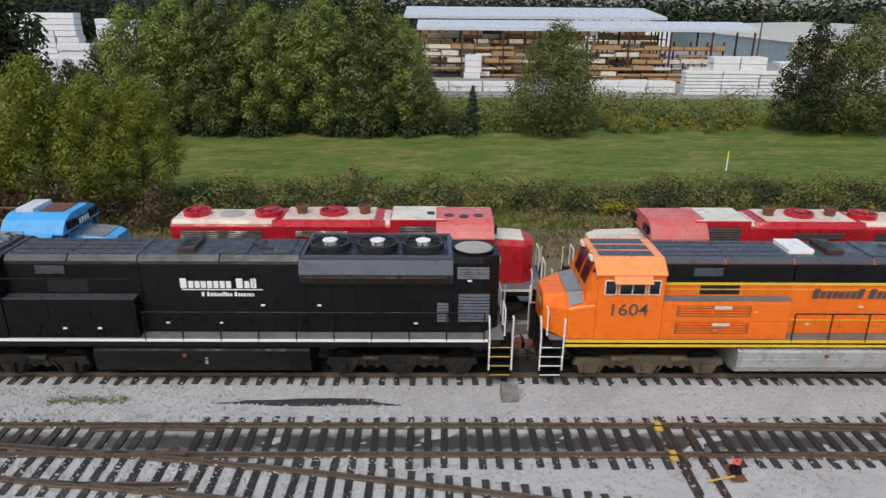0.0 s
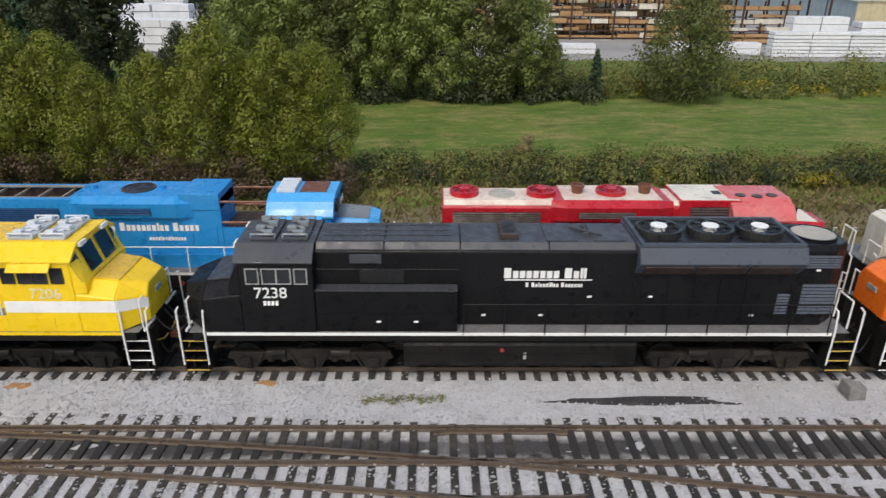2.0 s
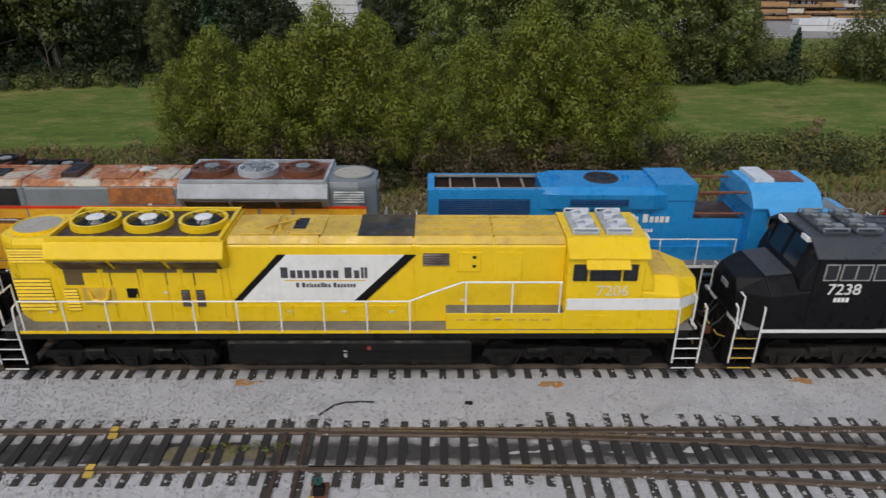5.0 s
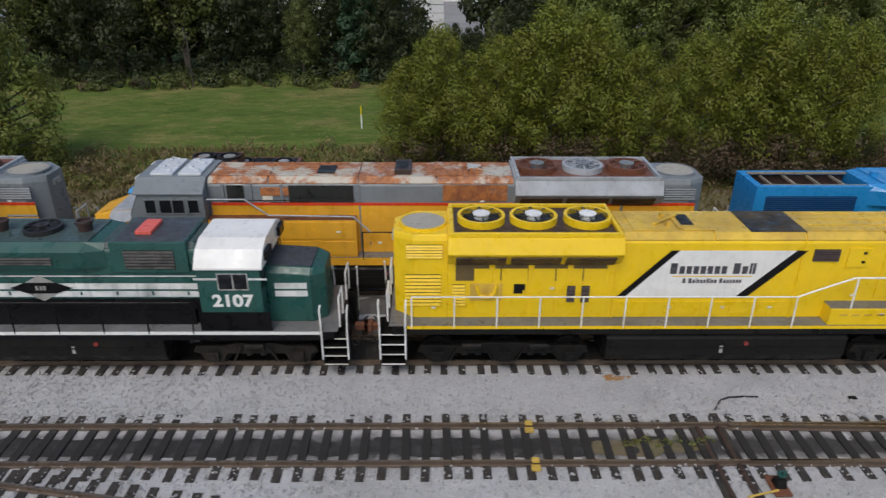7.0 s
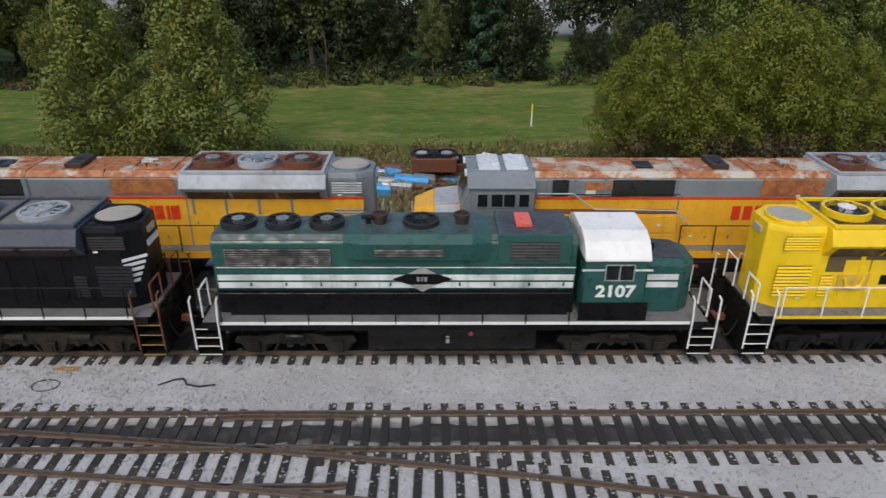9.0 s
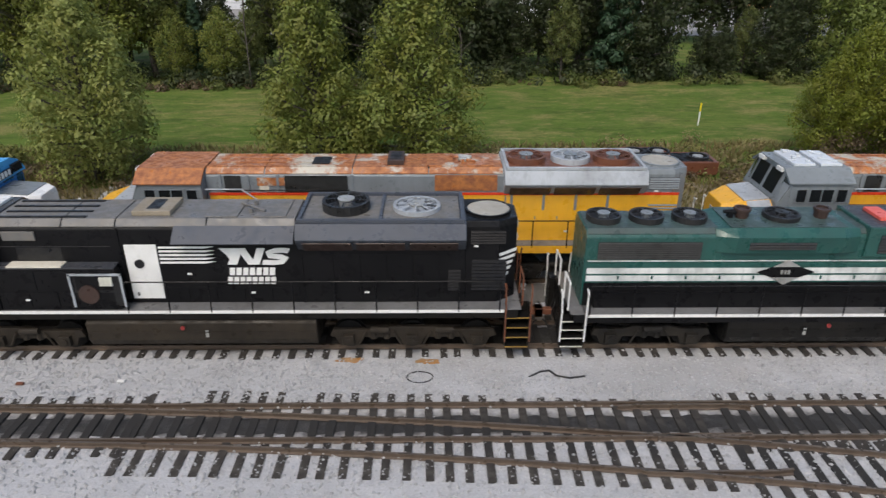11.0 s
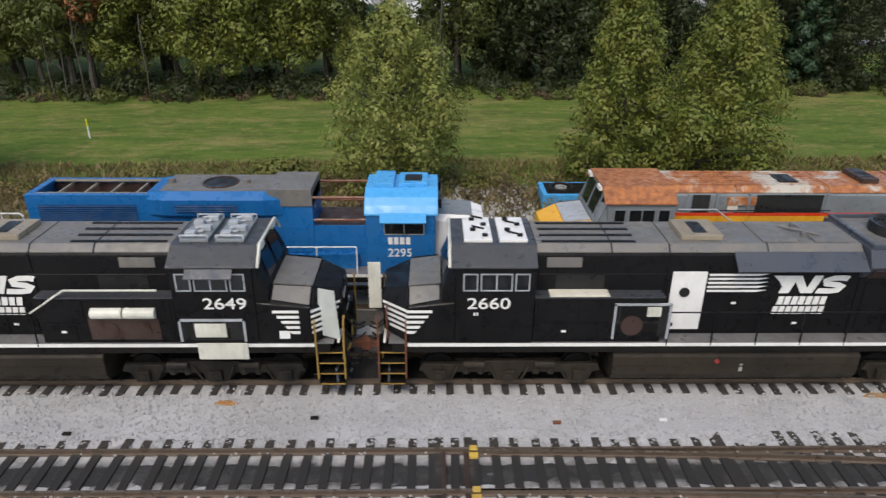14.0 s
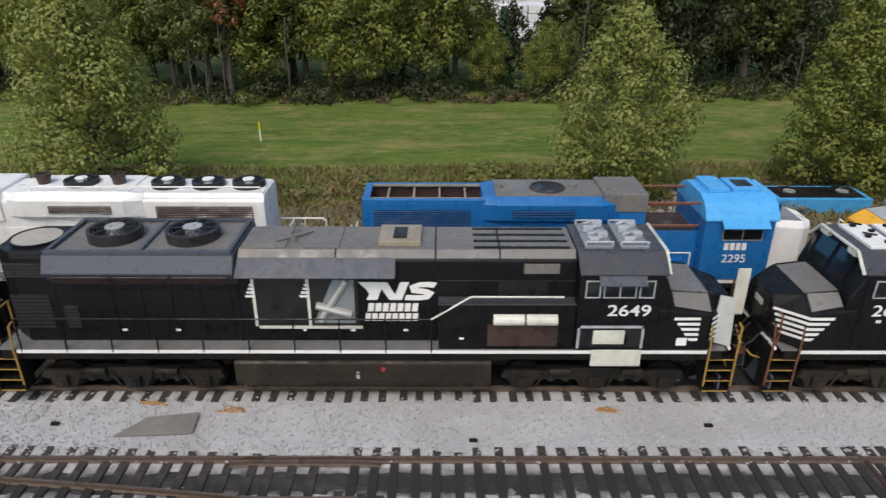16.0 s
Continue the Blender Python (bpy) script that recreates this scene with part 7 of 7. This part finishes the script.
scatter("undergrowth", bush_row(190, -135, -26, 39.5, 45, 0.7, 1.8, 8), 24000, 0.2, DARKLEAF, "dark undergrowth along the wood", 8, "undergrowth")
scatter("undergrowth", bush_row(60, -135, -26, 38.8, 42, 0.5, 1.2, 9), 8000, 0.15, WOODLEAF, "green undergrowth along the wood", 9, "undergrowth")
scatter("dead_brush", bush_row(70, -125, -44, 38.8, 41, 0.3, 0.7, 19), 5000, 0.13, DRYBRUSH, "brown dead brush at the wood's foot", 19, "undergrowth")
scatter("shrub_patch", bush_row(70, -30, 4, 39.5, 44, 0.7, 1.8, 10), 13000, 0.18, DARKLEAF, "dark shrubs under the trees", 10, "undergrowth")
# Scrub in dark leaves paints the shade at the willows' feet.
scatter("willow_scrub", bush_row(80, -43, -15, 14.5, 18, 0.6, 1.2, 13), 12000, 0.11, DARKLEAF, "scrub under the willows coloured dark for shade", 13, "undergrowth")
scatter("willow_brush", [(x, y, z + 0.9 * (i % 3), q) for i, (x, y, z, q) in enumerate(bush_row(170, -43.5, -14.2, 14.2, 16.4, 0.6, 1.1, 23))], 20000, 0.085, DRYBRUSH, "brown twiggy brush under the willows", 23, "undergrowth")
scatter("track_weeds", bush_row(90, -120, 30, 6.6, 11, 0.12, 0.35, 14), 6000, 0.07, WEED, "sparse weeds on the bare earth", 14, "weeds")
scatter("ballast_weeds", [(-12.2 + 0.3 * i, -2.5 + 0.06 * (i % 3), 0.06, 0.2) for i in range(9)] + [(-33.9 + 0.3 * i, FRONT + 0.1 * (i % 3), 0.06, 0.16) for i in range(9)], 900, 0.045, WEED, "small weeds growing in the ballast", 15, "weeds")
scatter("dry_shrub", [(-4.5, 20.6, 2.2, 0.6), (-4.2, 20.6, 2.8, 0.4), (-4.9, 20.8, 1.8, 0.5)], 700, 0.09, BROWNWEED, "dry reddish brown shrub above the weeds", 25, "shrub")
scatter("shrub", [(-87.8, 17.0, 1.2, 1.0), (-86.9, 17.4, 1.1, 0.9), (-88.6, 17.3, 1.0, 0.8)], 2200, 0.11, WEED, "low shrub in the grass", 16, "shrub")


def grass(n, x0, x1, y0, y1, h, seed, label, mat=BLADE):
    r = np.random.default_rng(seed)
    x, y = r.uniform(x0, x1, n), r.uniform(y0, y1, n)
    z = np.array([ground_z(float(a), float(b)) for a, b in zip(x, y)])
    hh = h * r.uniform(0.4, 1.5, n)
    a = r.uniform(0, 6.28, n)
    w = 0.05 + 0.07 * r.uniform(0, 1, n)
    dx, dy = np.cos(a) * w, np.sin(a) * w
    lx, ly = r.normal(size=n) * hh * 0.5, r.normal(size=n) * hh * 0.5
    q = np.stack([np.stack([x - dx, y - dy, z - 0.02], 1), np.stack([x + dx, y + dy, z - 0.02], 1), np.stack([x + lx, y + ly, z + hh], 1)], 1).reshape(-1, 3)
    return tagged(new("grass", np_mesh("grass", q, np.arange(3 * n).reshape(n, 3), mat)), label, "grass", kind="stuff")


grass(52000, -135, 55, 10.5, 21.5, 0.32, 2, "longer dry rough grass beside the ditch", DRYBLADE)


# ---- lumber yard ----
solid("yard_slab", M().box(-130, 150, 74, 190, 0.1, 0.32), CONCRETE, "pale concrete lumber yard surface", "yard", kind="structure")


def lumber_stack(x0, x1, y0, y1, z, layers, h, mat, label):
    t = thing("lumber_stack", (x0 + x1) / 2, (y0 + y1) / 2, z, label, "lumber stack", "stacks in the lumber yard")
    n = max(1, round((x1 - x0) / 5.0))
    w = (x1 - x0) / n
    for j in range(layers):
        for i in range(n):
            jit = rnd.uniform(-0.12, 0.12)
            part("lumber_pack", M().box(x0 + i * w + 0.08 + jit, x0 + (i + 1) * w - 0.08 + jit, y0 + jit, y1 + jit, z + j * h + 0.06, z + (j + 1) * h - 0.02), mat, t, "", 0.03)
            part("bearer", M().box(x0 + i * w + 0.5, x0 + i * w + 0.65, y0 + 0.05, y1 - 0.05, z + j * h, z + j * h + 0.06), PINEWOOD, t)
    return t


lumber_stack(37.5, 54.0, 78, 80, 0.32, 7, 0.49, WRAP, "white-wrapped lumber stacked four bundles high")
lumber_stack(24.0, 37.0, 80, 82, 0.32, 2, 0.85, WRAP, "white-wrapped lumber stacked two bundles high")
lumber_stack(-2.0, 13.0, 80, 82, 0.32, 2, 0.7, WRAP, "white-wrapped lumber stacked two bundles high")
lumber_stack(47.0, 56.0, 92, 95, 0.32, 4, 1.1, WRAP, "tall white-wrapped lumber stack")
lumber_stack(58.0, 63.0, 92, 95, 0.32, 4, 0.9, WRAP, "tall white-wrapped lumber stack")
lumber_stack(64.0, 76.0, 84, 87, 0.32, 3, 1.0, WRAP, "white-wrapped lumber stack standing in the yard")
st = lumber_stack(6.0, 9.0, 98, 104, 0.32, 4, 1.0, WRAP, "white-wrapped lumber on end beside the racks")
for i, (a, b, y0, l) in enumerate(((-83, -70, 118, 9), (-68, -60, 122, 8), (-62, -50, 95, 5), (-84, -62, 80, 4), (-60, -38, 80, 4), (-105, -90, 105, 6), (-38, -26, 120, 5), (-130, -105, 86, 4), (-160, -135, 96, 4))):
    lumber_stack(a, b, y0, y0 + 3, 0.32, l, 1.1, WRAP, "white-wrapped lumber stacks far in the yard")


def rack(x0, x1, y, h, levels):
    t = thing("lumber_rack", (x0 + x1) / 2, y, 0.32, "brown steel cantilever rack full of lumber", "lumber rack", "lumber racks")
    n = round((x1 - x0) / 3)
    for i in range(n + 1):
        x = x0 + (x1 - x0) * i / n
        part("upright", M().box(x - 0.12, x + 0.12, y - 0.15, y + 0.15, 0.32, h), BROWNSTEEL, t)
    for j in range(levels):
        z = 0.6 + j * (h - 0.8) / levels
        part("arm_beam", M().box(x0, x1, y - 0.9, y + 0.9, z - 0.12, z), BROWNSTEEL, t)
        x = x0
        while x < x1 - 2:
            w = rnd.uniform(2.5, 5.5)
            if rnd.random() < 0.85:
                part("timber_pack", M().box(x + 0.1, min(x1, x + w) - 0.1, y - 0.85, y + 0.6, z, z + rnd.uniform(0.25, 0.75) * (h - 0.8) / levels), rnd.choice((PINEWOOD, PINEWOOD, CREAM)), t)
            x += w
    return t


for y, h, a, b in ((101, 6.6, -4, 52), (108, 8.4, -6, 44), (115, 8.8, -6, 44), (94, 3.6, 24, 52)):
    rack(a, b, y, h, 5 if h > 5 else 3)


def shed(x0, x1, y0, y1, eave, ridge, label):
    t = thing("open_shed", (x0 + x1) / 2, (y0 + y1) / 2, 0.32, label, "shed", "open lumber sheds")
    part("roof", M().prof([(y0, eave), (y1, ridge), (y1, ridge + 0.15), (y0, eave + 0.15)], x0, x1), TINROOF, t, "pale metal roof")
    part("fascia", M().box(x0, x1, y0 - 0.06, y0, eave - 0.35, eave + 0.16), TINROOF, t)
    n = 8
    for i in range(n + 1):
        x = x0 + 0.5 + (x1 - x0 - 1) * i / n
        for y in (y0 + 0.4, y1 - 0.4):
            part("post", M().box(x - 0.14, x + 0.14, y - 0.14, y + 0.14, 0.32, eave + 0.1), BROWNSTEEL, t)
    for i in range(24):
        x = x0 + (x1 - x0) * (i + 0.5) / 24
        part("roof_seam", M().prof([(y0, eave + 0.15), (y1, ridge + 0.15), (y1, ridge + 0.2), (y0, eave + 0.2)], x - 0.04, x + 0.04), TINROOF, t)
    return t


shed(-2.2, 57.0, 99, 107, 8.7, 9.7, "long open lumber shed with a pale metal roof")
shed(-5.0, 45.0, 112, 128, 10.3, 11.8, "tall open lumber shed with a pale metal roof")


def warehouse(x0, x1, y0, y1, h, wall, roof, label):
    t = thing("warehouse", (x0 + x1) / 2, (y0 + y1) / 2, 0.3, label, "warehouse", "warehouses")
    part("wall", M().box(x0, x1, y0, y0 + 0.3, 0.3, h).box(x0, x1, y1 - 0.3, y1, 0.3, h).box(x1 - 0.3, x1, y0 + 0.3, y1 - 0.3, 0.3, h), wall, t)
    part("side_wall", M().box(x0, x0 + 0.3, y0 + 0.3, y1 - 0.3, 0.3, h - 0.01), BLUEWALL, t, "pale blue ribbed side wall")
    part("roof", M().side([(x0 - 0.4, h), (x1 + 0.4, h), ((x0 + x1) / 2, h + 1.6)], y0 - 0.4, y1 + 0.4), roof, t, "low-pitched stained metal roof")
    for i in range(18):
        x = x0 + (x1 - x0) * (i + 0.5) / 18
        part("wall_rib", M().box(x - 0.08, x + 0.08, y0 - 0.08, y0, 0.3, h), wall, t)
    for i in range(5):
        y = y0 + (y1 - y0) * (i + 0.5) / 5
        part("roof_vent", M().cyl((x0 + x1) / 2 + 6, y, h + 0.9, 0.7, 0.7, "z", 12), ALU, t)
    return t


warehouse(78, 190, 128, 235, 5.3, TANWALL, OLDROOF, "wide yellowish metal warehouse with a stained flat roof")
warehouse(26, 70, 184, 226, 7.5, WRAP, TINROOF, "white metal warehouse with a pale roof")
solid("power_pole", M().cyl(66, 118, 0.3, 0.18, 11.5, "z", 8, 0.13).box(65, 67, 117.92, 118.08, 11.0, 11.2), BARK, "wooden power pole in the yard", "power pole")
q, f, soft = leaf_cloud([(x, 170 + 5 * math.sin(x), 6 + 2 * math.sin(x * 0.7)) for x in range(-330, 36, 5)], [8 + 2 * math.sin(x * 1.3) for x in range(-330, 36, 5)], 24000, 0.9, 78, 1.0)
tagged(new("far_woods", np_mesh("far_woods", q, f, FARLEAF)), "dark woods along the back of the yard", "woods", kind="stuff")
# far woods closing the distance
q, f, soft = leaf_cloud([(x, 262 + 8 * math.sin(x), 6 + 3 * math.sin(x * 0.7)) for x in range(-420, 421, 6)], [11 + 2.5 * math.sin(x * 1.3) for x in range(-420, 421, 6)], 52000, 1.3, 77, 1.0)
tagged(new("far_woods", np_mesh("far_woods", q, f, FARLEAF)), "dark distant woods behind the lumber yard", "woods", kind="stuff")
